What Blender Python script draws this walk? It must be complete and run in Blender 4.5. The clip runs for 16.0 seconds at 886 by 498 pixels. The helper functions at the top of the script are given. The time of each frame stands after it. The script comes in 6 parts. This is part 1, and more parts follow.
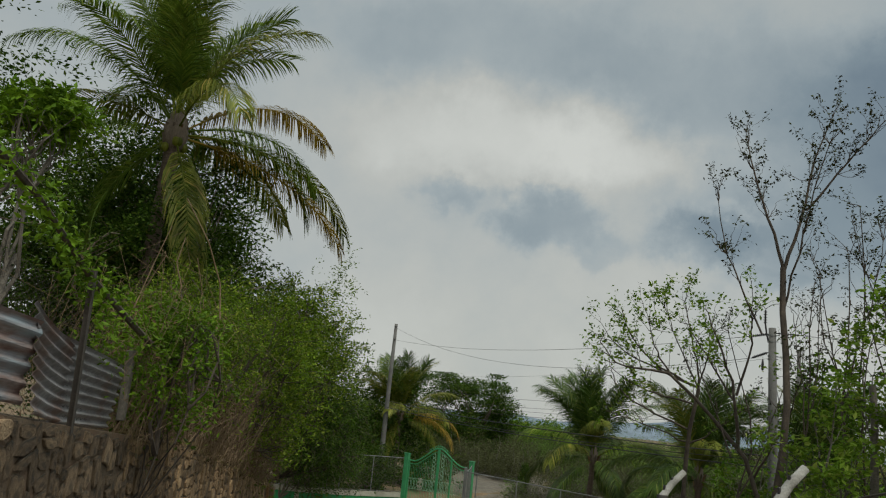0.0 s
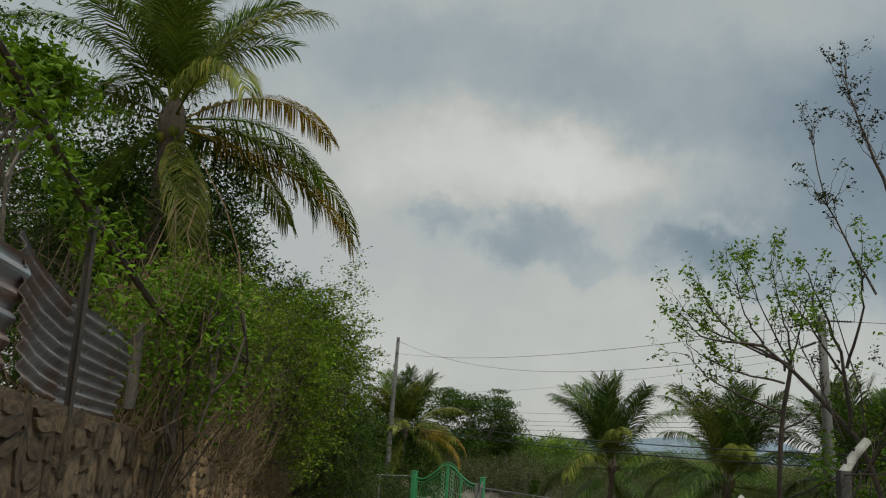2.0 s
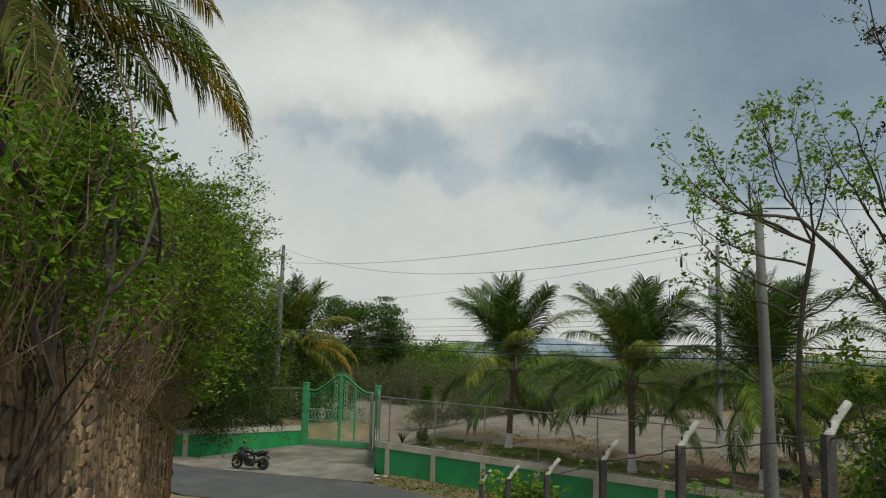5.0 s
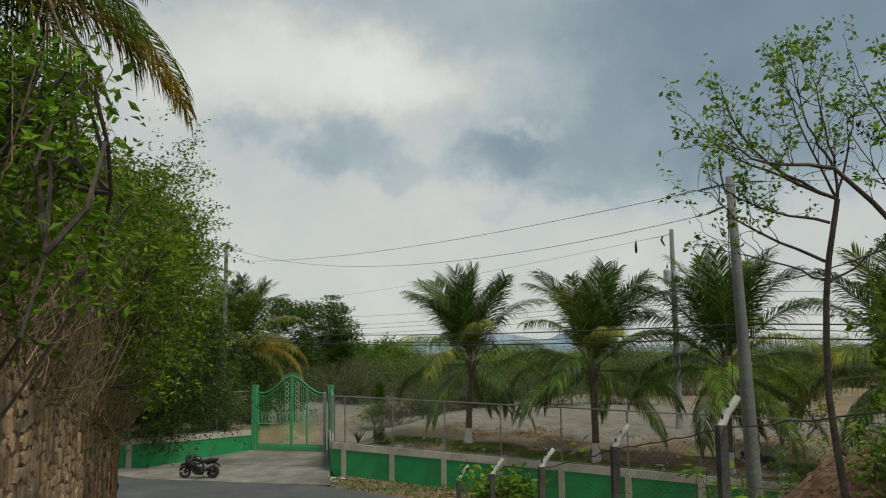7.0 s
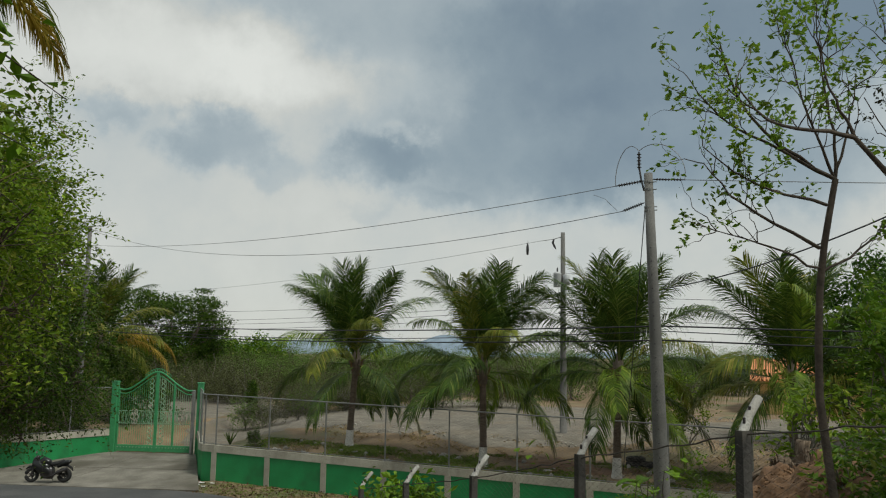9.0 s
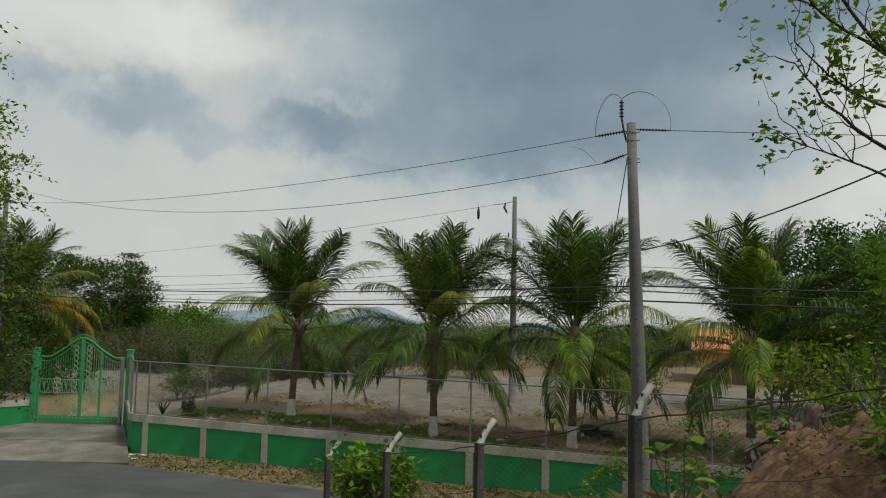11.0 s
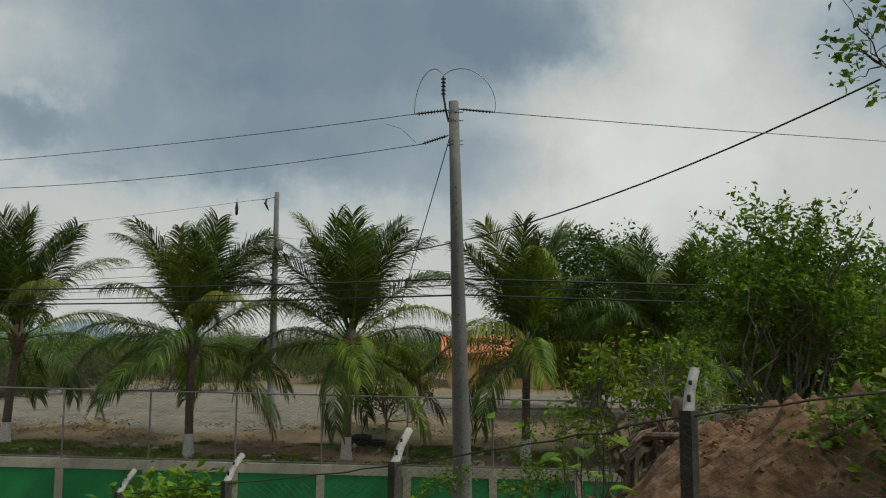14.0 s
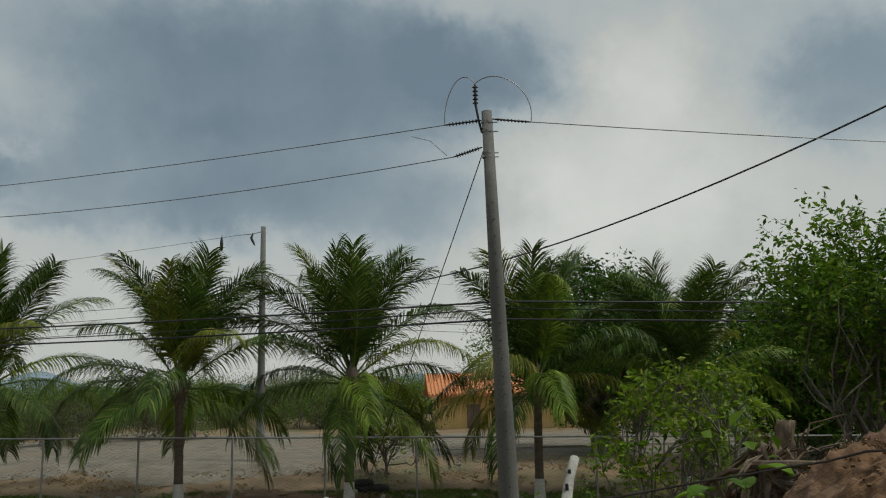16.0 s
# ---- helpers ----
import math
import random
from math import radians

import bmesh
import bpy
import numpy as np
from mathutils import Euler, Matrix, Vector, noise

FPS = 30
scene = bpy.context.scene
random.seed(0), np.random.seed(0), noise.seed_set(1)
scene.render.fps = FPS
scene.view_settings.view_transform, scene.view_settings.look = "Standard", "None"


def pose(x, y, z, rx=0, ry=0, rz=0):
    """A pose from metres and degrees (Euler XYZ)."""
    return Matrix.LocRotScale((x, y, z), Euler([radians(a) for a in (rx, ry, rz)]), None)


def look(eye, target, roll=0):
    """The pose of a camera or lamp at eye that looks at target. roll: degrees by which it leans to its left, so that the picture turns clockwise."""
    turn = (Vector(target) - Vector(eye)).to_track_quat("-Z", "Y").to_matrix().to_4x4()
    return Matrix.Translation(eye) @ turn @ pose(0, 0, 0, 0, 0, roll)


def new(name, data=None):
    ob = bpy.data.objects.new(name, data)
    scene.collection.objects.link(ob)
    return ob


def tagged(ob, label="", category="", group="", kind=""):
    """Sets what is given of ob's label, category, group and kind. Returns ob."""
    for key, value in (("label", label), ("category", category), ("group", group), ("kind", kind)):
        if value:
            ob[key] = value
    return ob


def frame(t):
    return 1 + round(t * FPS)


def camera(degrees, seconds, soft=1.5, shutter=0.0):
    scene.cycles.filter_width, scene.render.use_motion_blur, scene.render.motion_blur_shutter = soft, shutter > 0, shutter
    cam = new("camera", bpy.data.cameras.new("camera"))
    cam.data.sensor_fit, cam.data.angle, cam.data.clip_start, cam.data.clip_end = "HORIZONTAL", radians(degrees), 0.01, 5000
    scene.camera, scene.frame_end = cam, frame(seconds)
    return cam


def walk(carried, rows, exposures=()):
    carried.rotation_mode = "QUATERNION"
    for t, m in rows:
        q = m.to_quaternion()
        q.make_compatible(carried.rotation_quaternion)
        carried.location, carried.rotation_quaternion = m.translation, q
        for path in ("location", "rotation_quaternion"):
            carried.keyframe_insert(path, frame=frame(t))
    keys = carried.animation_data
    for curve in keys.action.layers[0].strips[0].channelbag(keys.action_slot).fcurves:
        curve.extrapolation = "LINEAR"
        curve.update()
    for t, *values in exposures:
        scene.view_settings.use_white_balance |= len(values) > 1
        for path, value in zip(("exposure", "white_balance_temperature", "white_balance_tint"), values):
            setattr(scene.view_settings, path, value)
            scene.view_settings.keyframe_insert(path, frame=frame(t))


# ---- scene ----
cam = camera(56.5, 16.0, soft=1.15)
PATH = [
    (0, (30.813, -34.49, 6.639), (29.413, -33.118, 7.036), 6.0),
    (0.5, (30.469, -34.256, 6.583), (29.067, -32.888, 6.984), 7.3),
    (1, (29.998, -34.028, 6.448), (28.614, -32.657, 6.902), 6.2),
    (1.5, (29.44, -33.94, 6.228), (28.06, -32.559, 6.659), 5.0),
    (2, (28.868, -33.705, 6.138), (27.492, -32.325, 6.587), 4.3),
    (2.5, (28.284, -33.539, 6.139), (26.946, -32.136, 6.632), 4.0),
    (3, (27.835, -33.336, 6.164), (26.581, -31.862, 6.668), 2.2),
    (3.5, (27.394, -33.117, 6.114), (26.143, -31.626, 6.574), 1.6),
    (4, (27.04, -32.916, 6.153), (25.848, -31.37, 6.59), 1.8),
    (4.5, (26.692, -32.653, 6.113), (25.501, -31.091, 6.49), 1.1),
    (5, (26.289, -32.434, 6.082), (25.132, -30.822, 6.333), 1.7),
    (5.2, (26.157, -32.332, 6.1), (25.057, -30.675, 6.306), 1.1),
    (7.3, (24.958, -31.578, 5.87), (23.93, -29.882, 6.13), -0.7),
    (7.5, (24.82, -31.465, 5.859), (23.851, -29.735, 6.118), 0.6),
    (8, (24.468, -31.183, 5.799), (23.638, -29.381, 6.051), 2.1),
    (8.5, (24.079, -30.863, 5.783), (23.264, -29.054, 6.035), 1.1),
    (9, (23.693, -30.646, 5.748), (22.926, -28.817, 6.003), 0.9),
    (9.5, (23.367, -30.268, 5.674), (22.617, -28.429, 5.908), 0.2),
    (9.7, (23.247, -30.145, 5.633), (22.502, -28.297, 5.808), 0.0),
    (11.8, (21.743, -28.952, 5.435), (21.181, -27.043, 5.638), 1.5),
    (12, (21.595, -28.831, 5.428), (21.005, -26.929, 5.619), 1.3),
    (12.5, (21.22, -28.537, 5.371), (20.676, -26.623, 5.573), 1.7),
    (13, (20.895, -28.165, 5.286), (20.501, -26.216, 5.498), 1.8),
    (13.5, (20.532, -27.842, 5.245), (20.368, -25.861, 5.467), 0.8),
    (14, (20.222, -27.46, 5.198), (20.259, -25.473, 5.425), 0.3),
    (14.5, (19.912, -27.119, 5.133), (19.977, -25.132, 5.353), -0.7),
    (15, (19.57, -26.822, 5.078), (19.651, -24.837, 5.309), -3.1),
    (15.5, (19.234, -26.41, 5.035), (19.28, -24.435, 5.35), -3.0),
    (16, (18.881, -26.005, 4.969), (19.007, -24.036, 5.297), -1.2),
]
walk(cam, [(t, look(eye, target, roll)) for t, eye, target, roll in PATH], [(0, -0.19, 6500, 4), (3.0, -0.1, 6500, 4), (5.0, 0.1, 6500, 4), (9.0, 0.08, 6500, 4), (12.5, 0, 6500, 4), (14.5, -0.03, 6500, 4), (16, -0.14, 6500, 4)])

# ---------------------------------------------------------------- world, sun
SUN_EL, SUN_AZ = radians(58), radians(105)          # azimuth from +y towards +x
world = bpy.data.worlds.new("world")
scene.world = world
world.use_nodes = True
wt = world.node_tree
wt.nodes.clear()


def wn(kind):
    return wt.nodes.new(kind)


def wmath(op, a, b=None, c=None):
    n = wt.nodes.new("ShaderNodeMath")
    n.operation = op
    for i, v in enumerate((a, b, c)):
        if v is None:
            continue
        if isinstance(v, (int, float)):
            n.inputs[i].default_value = v
        else:
            wt.links.new(v, n.inputs[i])
    return n.outputs[0]


w_out = wn("ShaderNodeOutputWorld")
w_bg = wn("ShaderNodeBackground")
w_sky = wn("ShaderNodeTexSky")
w_sky.sky_type = "NISHITA"
w_sky.sun_disc = False
w_sky.sun_elevation, w_sky.sun_rotation = SUN_EL, SUN_AZ
w_skybg = wn("ShaderNodeBackground")
w_skybg.inputs[1].default_value = 0.08
wt.links.new(w_sky.outputs[0], w_skybg.inputs[0])
w_tc = wn("ShaderNodeTexCoord")
w_sep = wn("ShaderNodeSeparateXYZ")
wt.links.new(w_tc.outputs["Generated"], w_sep.inputs[0])
# wind-torn wobble of the direction, so that the cloud edges break up
w_n1 = wn("ShaderNodeTexNoise")
w_n1.inputs["Scale"].default_value = 5.0
w_n1.inputs["Detail"].default_value = 9.0
w_n1.inputs["Roughness"].default_value = 0.6
wt.links.new(w_tc.outputs["Generated"], w_n1.inputs["Vector"])
w_ns = wn("ShaderNodeSeparateXYZ")
wt.links.new(w_n1.outputs["Color"], w_ns.inputs[0])
az = wmath("ARCTAN2", w_sep.outputs[0], w_sep.outputs[1])
el = wmath("ARCSINE", w_sep.outputs[2])
azd = wmath("ADD", az, wmath("MULTIPLY", wmath("SUBTRACT", w_ns.outputs[0], 0.5), 0.13))
w_n3 = wn("ShaderNodeTexNoise")
w_n3.inputs["Scale"].default_value = 17.0
w_n3.inputs["Detail"].default_value = 8.0
w_n3.inputs["Roughness"].default_value = 0.62
wt.links.new(w_tc.outputs["Generated"], w_n3.inputs["Vector"])
w_ns3 = wn("ShaderNodeSeparateXYZ")
wt.links.new(w_n3.outputs["Color"], w_ns3.inputs[0])
azd = wmath("ADD", azd, wmath("MULTIPLY", wmath("SUBTRACT", w_ns3.outputs[0], 0.5), 0.11))
eld = wmath("ADD", el, wmath("MULTIPLY", wmath("SUBTRACT", w_ns.outputs[1], 0.5), 0.075))
eld = wmath("ADD", eld, wmath("MULTIPLY", wmath("SUBTRACT", w_ns3.outputs[1], 0.5), 0.08))
# cloud masses: azimuth, elevation, widths, lightness
CLOUDS = [(-0.75, 0.335, 0.17, 0.05, 0.26), (-0.6, 0.335, 0.075, 0.045, 0.22), (-0.672, 0.25, 0.058, 0.032, -0.3),
          (-0.79, 0.268, 0.04, 0.02, -0.2), (-0.61, 0.218, 0.035, 0.02, -0.16), (-0.5, 0.23, 0.06, 0.03, -0.27),
          (-0.457, 0.268, 0.025, 0.016, 0.2), (-0.503, 0.173, 0.03, 0.012, -0.09), (-0.41, 0.19, 0.06, 0.014, -0.12),
          (-0.78, 0.45, 0.2, 0.05, -0.14), (-0.1, 0.36, 0.25, 0.09, -0.55), (-0.3, 0.25, 0.19, 0.07, -0.36),
          (-0.06, 0.215, 0.2, 0.05, -0.32), (0.27, 0.23, 0.14, 0.1, 0.3), (0.32, 0.36, 0.06, 0.05, 0.18), (0.12, 0.375, 0.1, 0.05, -0.28),
          (0.55, 0.317, 0.1, 0.07, -0.34), (-0.42, 0.4, 0.2, 0.07, -0.16)]
tone = wmath("ADD", 0.72, 0.0)
for ca, ce, sa, se, amp in CLOUDS:
    da = wmath("DIVIDE", wmath("SUBTRACT", azd, ca), sa)
    de = wmath("DIVIDE", wmath("SUBTRACT", eld, ce), se)
    r2 = wmath("ADD", wmath("MULTIPLY", da, da), wmath("MULTIPLY", de, de))
    g = wmath("POWER", 2.718, wmath("MULTIPLY", wmath("POWER", r2, 2.0 if amp < 0 else 1.4), -0.8))
    tone = wmath("ADD", tone, wmath("MULTIPLY", g, amp))
# the cloud deck is darker overhead and pale towards the horizon
w_ramp = wn("ShaderNodeMapRange")
w_ramp.inputs[1].default_value, w_ramp.inputs[2].default_value = 0.05, 0.42
w_ramp.inputs[3].default_value, w_ramp.inputs[4].default_value = 0.03, -0.13
wt.links.new(el, w_ramp.inputs[0])
tone = wmath("ADD", tone, w_ramp.outputs[0])
w_n2 = wn("ShaderNodeTexNoise")
w_n2.inputs["Scale"].default_value = 5.5
w_n2.inputs["Detail"].default_value = 8.0
w_n2.inputs["Roughness"].default_value = 0.6
wt.links.new(w_tc.outputs["Generated"], w_n2.inputs["Vector"])
tone = wmath("ADD", tone, wmath("MULTIPLY", wmath("SUBTRACT", w_n2.outputs[0], 0.5), 0.42))
w_cr = wn("ShaderNodeValToRGB")
cr = w_cr.color_ramp
cr.elements[0].position, cr.elements[0].color = 0.0, (0.19, 0.245, 0.31, 1)
cr.elements[1].position, cr.elements[1].color = 1.0, (0.79, 0.78, 0.755, 1)
for pos, c in ((0.28, (0.28, 0.34, 0.395, 1)), (0.52, (0.444, 0.489, 0.522, 1)), (0.74, (0.618, 0.615, 0.596, 1))):
    e = cr.elements.new(pos)
    e.color = c
wt.links.new(tone, w_cr.inputs[0])
wt.links.new(w_cr.outputs[0], w_bg.inputs[0])
w_bg.inputs[1].default_value = 0.95
w_mix = wn("ShaderNodeMixShader")
w_mix.inputs[0].default_value = 0.92
wt.links.new(w_skybg.outputs[0], w_mix.inputs[1])
wt.links.new(w_bg.outputs[0], w_mix.inputs[2])
wt.links.new(w_mix.outputs[0], w_out.inputs[0])

sun = new("sun", bpy.data.lights.new("sun", "SUN"))
sun.data.energy, sun.data.angle, sun.data.color = 2.1, radians(14), (1, 0.97, 0.9)
sun.matrix_world = look((0, 0, 50), (-math.sin(SUN_AZ) * math.cos(SUN_EL), -math.cos(SUN_AZ) * math.cos(SUN_EL), 50 - math.sin(SUN_EL)))

# ---------------------------------------------------------------- materials


def pm(name, c1, c2, scale=4.0, rough=0.8, bump=0.3, fine=40.0, metal=0.0, c3=None, spread=0.5, rnd=0.0, dist=0.01, stretch=(1, 1, 1)):
    """A surface of two or three tones, mottled at two scales, with fine relief."""
    m = bpy.data.materials.new(name)
    m.use_nodes = True
    nt = m.node_tree
    b = nt.nodes["Principled BSDF"]
    tc = nt.nodes.new("ShaderNodeTexCoord")
    mp = nt.nodes.new("ShaderNodeMapping")
    mp.inputs["Scale"].default_value = stretch
    nt.links.new(tc.outputs["Object"], mp.inputs[0])
    n1 = nt.nodes.new("ShaderNodeTexNoise")
    n1.inputs["Scale"].default_value, n1.inputs["Detail"].default_value = scale, 5
    n2 = nt.nodes.new("ShaderNodeTexNoise")
    n2.inputs["Scale"].default_value, n2.inputs["Detail"].default_value = fine, 4
    nt.links.new(mp.outputs[0], n1.inputs["Vector"])
    nt.links.new(mp.outputs[0], n2.inputs["Vector"])
    r1 = nt.nodes.new("ShaderNodeMapRange")
    r1.inputs[1].default_value, r1.inputs[2].default_value = 0.5 - spread / 2.5, 0.5 + spread / 2.5
    nt.links.new(n1.outputs[0], r1.inputs[0])
    mix = nt.nodes.new("ShaderNodeMix")
    mix.data_type = "RGBA"
    mix.inputs[6].default_value, mix.inputs[7].default_value = (*c1, 1), (*c2, 1)
    nt.links.new(r1.outputs[0], mix.inputs[0])
    col = mix.outputs[2]
    mix2 = nt.nodes.new("ShaderNodeMix")
    mix2.data_type = "RGBA"
    mix2.blend_type = "MULTIPLY"
    r2 = nt.nodes.new("ShaderNodeMapRange")
    r2.inputs[1].default_value, r2.inputs[2].default_value = 0.25, 0.75
    r2.inputs[3].default_value, r2.inputs[4].default_value = 0.62, 1.3
    nt.links.new(n2.outputs[0], r2.inputs[0])
    mix2.inputs[0].default_value = 0.8
    nt.links.new(col, mix2.inputs[6])
    nt.links.new(r2.outputs[0], mix2.inputs[7])
    col = mix2.outputs[2]
    if c3:
        n3 = nt.nodes.new("ShaderNodeTexNoise")
        n3.inputs["Scale"].default_value, n3.inputs["Detail"].default_value = scale * 0.37, 6
        nt.links.new(mp.outputs[0], n3.inputs["Vector"])
        r3 = nt.nodes.new("ShaderNodeMapRange")
        r3.inputs[1].default_value, r3.inputs[2].default_value = 0.5, 0.66
        nt.links.new(n3.outputs[0], r3.inputs[0])
        mix3 = nt.nodes.new("ShaderNodeMix")
        mix3.data_type = "RGBA"
        mix3.inputs[7].default_value = (*c3, 1)
        nt.links.new(r3.outputs[0], mix3.inputs[0])
        nt.links.new(col, mix3.inputs[6])
        col = mix3.outputs[2]
    if rnd:
        oi = nt.nodes.new("ShaderNodeObjectInfo")
        ri = nt.nodes.new("ShaderNodeNewGeometry")
        add = nt.nodes.new("ShaderNodeMath")
        add.operation = "ADD"
        nt.links.new(oi.outputs["Random"], add.inputs[0])
        nt.links.new(ri.outputs["Random Per Island"], add.inputs[1])
        fr = nt.nodes.new("ShaderNodeMath")
        fr.operation = "FRACT"
        nt.links.new(add.outputs[0], fr.inputs[0])
        rr = nt.nodes.new("ShaderNodeMapRange")
        rr.inputs[3].default_value, rr.inputs[4].default_value = 1 - rnd, 1 + rnd
        nt.links.new(fr.outputs[0], rr.inputs[0])
        mr = nt.nodes.new("ShaderNodeMix")
        mr.data_type = "RGBA"
        mr.blend_type = "MULTIPLY"
        mr.inputs[0].default_value = 1
        nt.links.new(col, mr.inputs[6])
        nt.links.new(rr.outputs[0], mr.inputs[7])
        col = mr.outputs[2]
    nt.links.new(col, b.inputs["Base Color"])
    b.inputs["Roughness"].default_value, b.inputs["Metallic"].default_value = rough, metal
    if bump:
        bn = nt.nodes.new("ShaderNodeBump")
        bn.inputs["Strength"].default_value, bn.inputs["Distance"].default_value = bump, dist
        nt.links.new(n2.outputs[0], bn.inputs["Height"])
        nt.links.new(bn.outputs[0], b.inputs["Normal"])
    return m


def leafmat(name, c1, c2, c3=None, trans=0.3, rough=0.5, spec=0.14):
    """Leaves: each its own tone, a few turned, some light let through."""
    m = bpy.data.materials.new(name)
    m.use_nodes = True
    nt = m.node_tree
    b = nt.nodes["Principled BSDF"]
    geo = nt.nodes.new("ShaderNodeNewGeometry")
    oi = nt.nodes.new("ShaderNodeObjectInfo")
    add = nt.nodes.new("ShaderNodeMath")
    add.operation = "ADD"
    nt.links.new(geo.outputs["Random Per Island"], add.inputs[0])
    nt.links.new(oi.outputs["Random"], add.inputs[1])
    fr = nt.nodes.new("ShaderNodeMath")
    fr.operation = "FRACT"
    nt.links.new(add.outputs[0], fr.inputs[0])
    ramp = nt.nodes.new("ShaderNodeValToRGB")
    ramp.color_ramp.elements[0].color = (*c1, 1)
    ramp.color_ramp.elements[1].color = (*c2, 1)
    ramp.color_ramp.elements[1].position = 0.85
    if c3:
        e3 = ramp.color_ramp.elements.new(0.97)
        e3.color = (*c3, 1)
    nt.links.new(fr.outputs[0], ramp.inputs[0])
    tc = nt.nodes.new("ShaderNodeTexCoord")
    n1 = nt.nodes.new("ShaderNodeTexNoise")
    n1.inputs["Scale"].default_value, n1.inputs["Detail"].default_value = 1.3, 4
    nt.links.new(tc.outputs["Object"], n1.inputs["Vector"])
    rr = nt.nodes.new("ShaderNodeMapRange")
    rr.inputs[1].default_value, rr.inputs[2].default_value = 0.3, 0.7
    rr.inputs[3].default_value, rr.inputs[4].default_value = 0.5, 1.45
    nt.links.new(n1.outputs[0], rr.inputs[0])
    mx = nt.nodes.new("ShaderNodeMix")
    mx.data_type = "RGBA"
    mx.blend_type = "MULTIPLY"
    mx.inputs[0].default_value = 1
    nt.links.new(ramp.outputs[0], mx.inputs[6])
    nt.links.new(rr.outputs[0], mx.inputs[7])
    nt.links.new(mx.outputs[2], b.inputs["Base Color"])
    b.inputs["Roughness"].default_value = rough
    b.inputs["Specular IOR Level"].default_value = spec
    tr = nt.nodes.new("ShaderNodeBsdfTranslucent")
    nt.links.new(mx.outputs[2], tr.inputs[0])
    ms = nt.nodes.new("ShaderNodeMixShader")
    ms.inputs[0].default_value = trans
    out = nt.nodes["Material Output"]
    nt.links.new(b.outputs[0], ms.inputs[1])
    nt.links.new(tr.outputs[0], ms.inputs[2])
    nt.links.new(ms.outputs[0], out.inputs[0])
    return m


M_SOIL = pm("soil", (0.16, 0.105, 0.056), (0.27, 0.19, 0.11), 0.9, 0.95, 0.6, 14, c3=(0.13, 0.13, 0.06), dist=0.03)
M_ASPHALT = pm("asphalt", (0.055, 0.055, 0.055), (0.085, 0.085, 0.082), 0.7, 0.9, 0.5, 60, c3=(0.11, 0.105, 0.1), dist=0.01)
M_CONC = pm("concrete_slab", (0.125, 0.112, 0.088), (0.27, 0.248, 0.205), 0.8, 0.9, 0.5, 16, c3=(0.1, 0.088, 0.066))
M_GRAVEL = pm("gravel", (0.128, 0.11, 0.084), (0.24, 0.213, 0.168), 1.6, 0.95, 1.0, 12, c3=(0.19, 0.155, 0.11), dist=0.04)
M_GREENPAINT = pm("green_paint", (0.014, 0.215, 0.06), (0.02, 0.29, 0.085), 1.2, 0.6, 0.35, 25, c3=(0.02, 0.12, 0.04))
M_CREAM = pm("cream_paint", (0.36, 0.34, 0.27), (0.46, 0.435, 0.355), 2.0, 0.85, 0.4, 30, c3=(0.24, 0.22, 0.17))
M_GATE = pm("gate_green", (0.045, 0.27, 0.1), (0.07, 0.34, 0.14), 3.0, 0.5, 0.15, 30)
M_GATEPALE = pm("gate_pale", (0.2, 0.38, 0.22), (0.3, 0.46, 0.3), 3.0, 0.5, 0.15, 30)
M_GALV = pm("galvanised_steel", (0.2, 0.205, 0.2), (0.3, 0.3, 0.285), 3.0, 0.5, 0.15, 40, metal=0.5)
M_WIRE = pm("fence_wire", (0.16, 0.155, 0.145), (0.24, 0.23, 0.21), 3.0, 0.6, 0.0, 40, metal=0.4)
M_RUSTWIRE = pm("weathered_wire", (0.05, 0.042, 0.036), (0.09, 0.075, 0.06), 3.0, 0.8, 0.0, 40)
M_POLE = pm("pole_concrete", (0.125, 0.121, 0.112), (0.185, 0.18, 0.168), 1.5, 0.9, 0.4, 30, c3=(0.12, 0.118, 0.11))
M_POST = pm("post_concrete", (0.045, 0.043, 0.04), (0.085, 0.08, 0.072), 4.0, 0.92, 0.6, 50, c3=(0.12, 0.11, 0.09))
M_ARM = pm("arm_whitewash", (0.26, 0.25, 0.225), (0.44, 0.43, 0.39), 9.0, 0.9, 0.4, 60, c3=(0.3, 0.28, 0.24))
M_STONE = pm("field_stone", (0.17, 0.115, 0.068), (0.33, 0.235, 0.14), 5.0, 0.95, 1.0, 34, c3=(0.085, 0.07, 0.05), rnd=0.5, dist=0.035)
M_STONEWARM = pm("earthy_stone", (0.27, 0.17, 0.085), (0.46, 0.31, 0.17), 5.0, 0.95, 1.0, 34, c3=(0.13, 0.095, 0.06), rnd=0.45, dist=0.03)
M_MORTAR = pm("mortar", (0.1, 0.072, 0.045), (0.18, 0.13, 0.082), 6.0, 0.95, 0.9, 30, c3=(0.16, 0.1, 0.06), dist=0.03)
M_SHEET = pm("corrugated_zinc", (0.22, 0.21, 0.21), (0.36, 0.35, 0.35), 3.0, 0.6, 0.2, 20, metal=0.25, c3=(0.2, 0.1, 0.06))
M_SHEETRED = pm("rusty_sheet", (0.2, 0.1, 0.075), (0.34, 0.3, 0.28), 3.5, 0.7, 0.3, 20, c3=(0.3, 0.36, 0.4), stretch=(0.5, 0.5, 4))
M_BARK = pm("bark", (0.13, 0.1, 0.075), (0.22, 0.18, 0.14), 8.0, 0.95, 0.8, 40, stretch=(1, 1, 0.3), dist=0.02)
M_TWIG = pm("twig_bark", (0.06, 0.047, 0.038), (0.12, 0.095, 0.072), 8.0, 0.95, 0.3, 40)
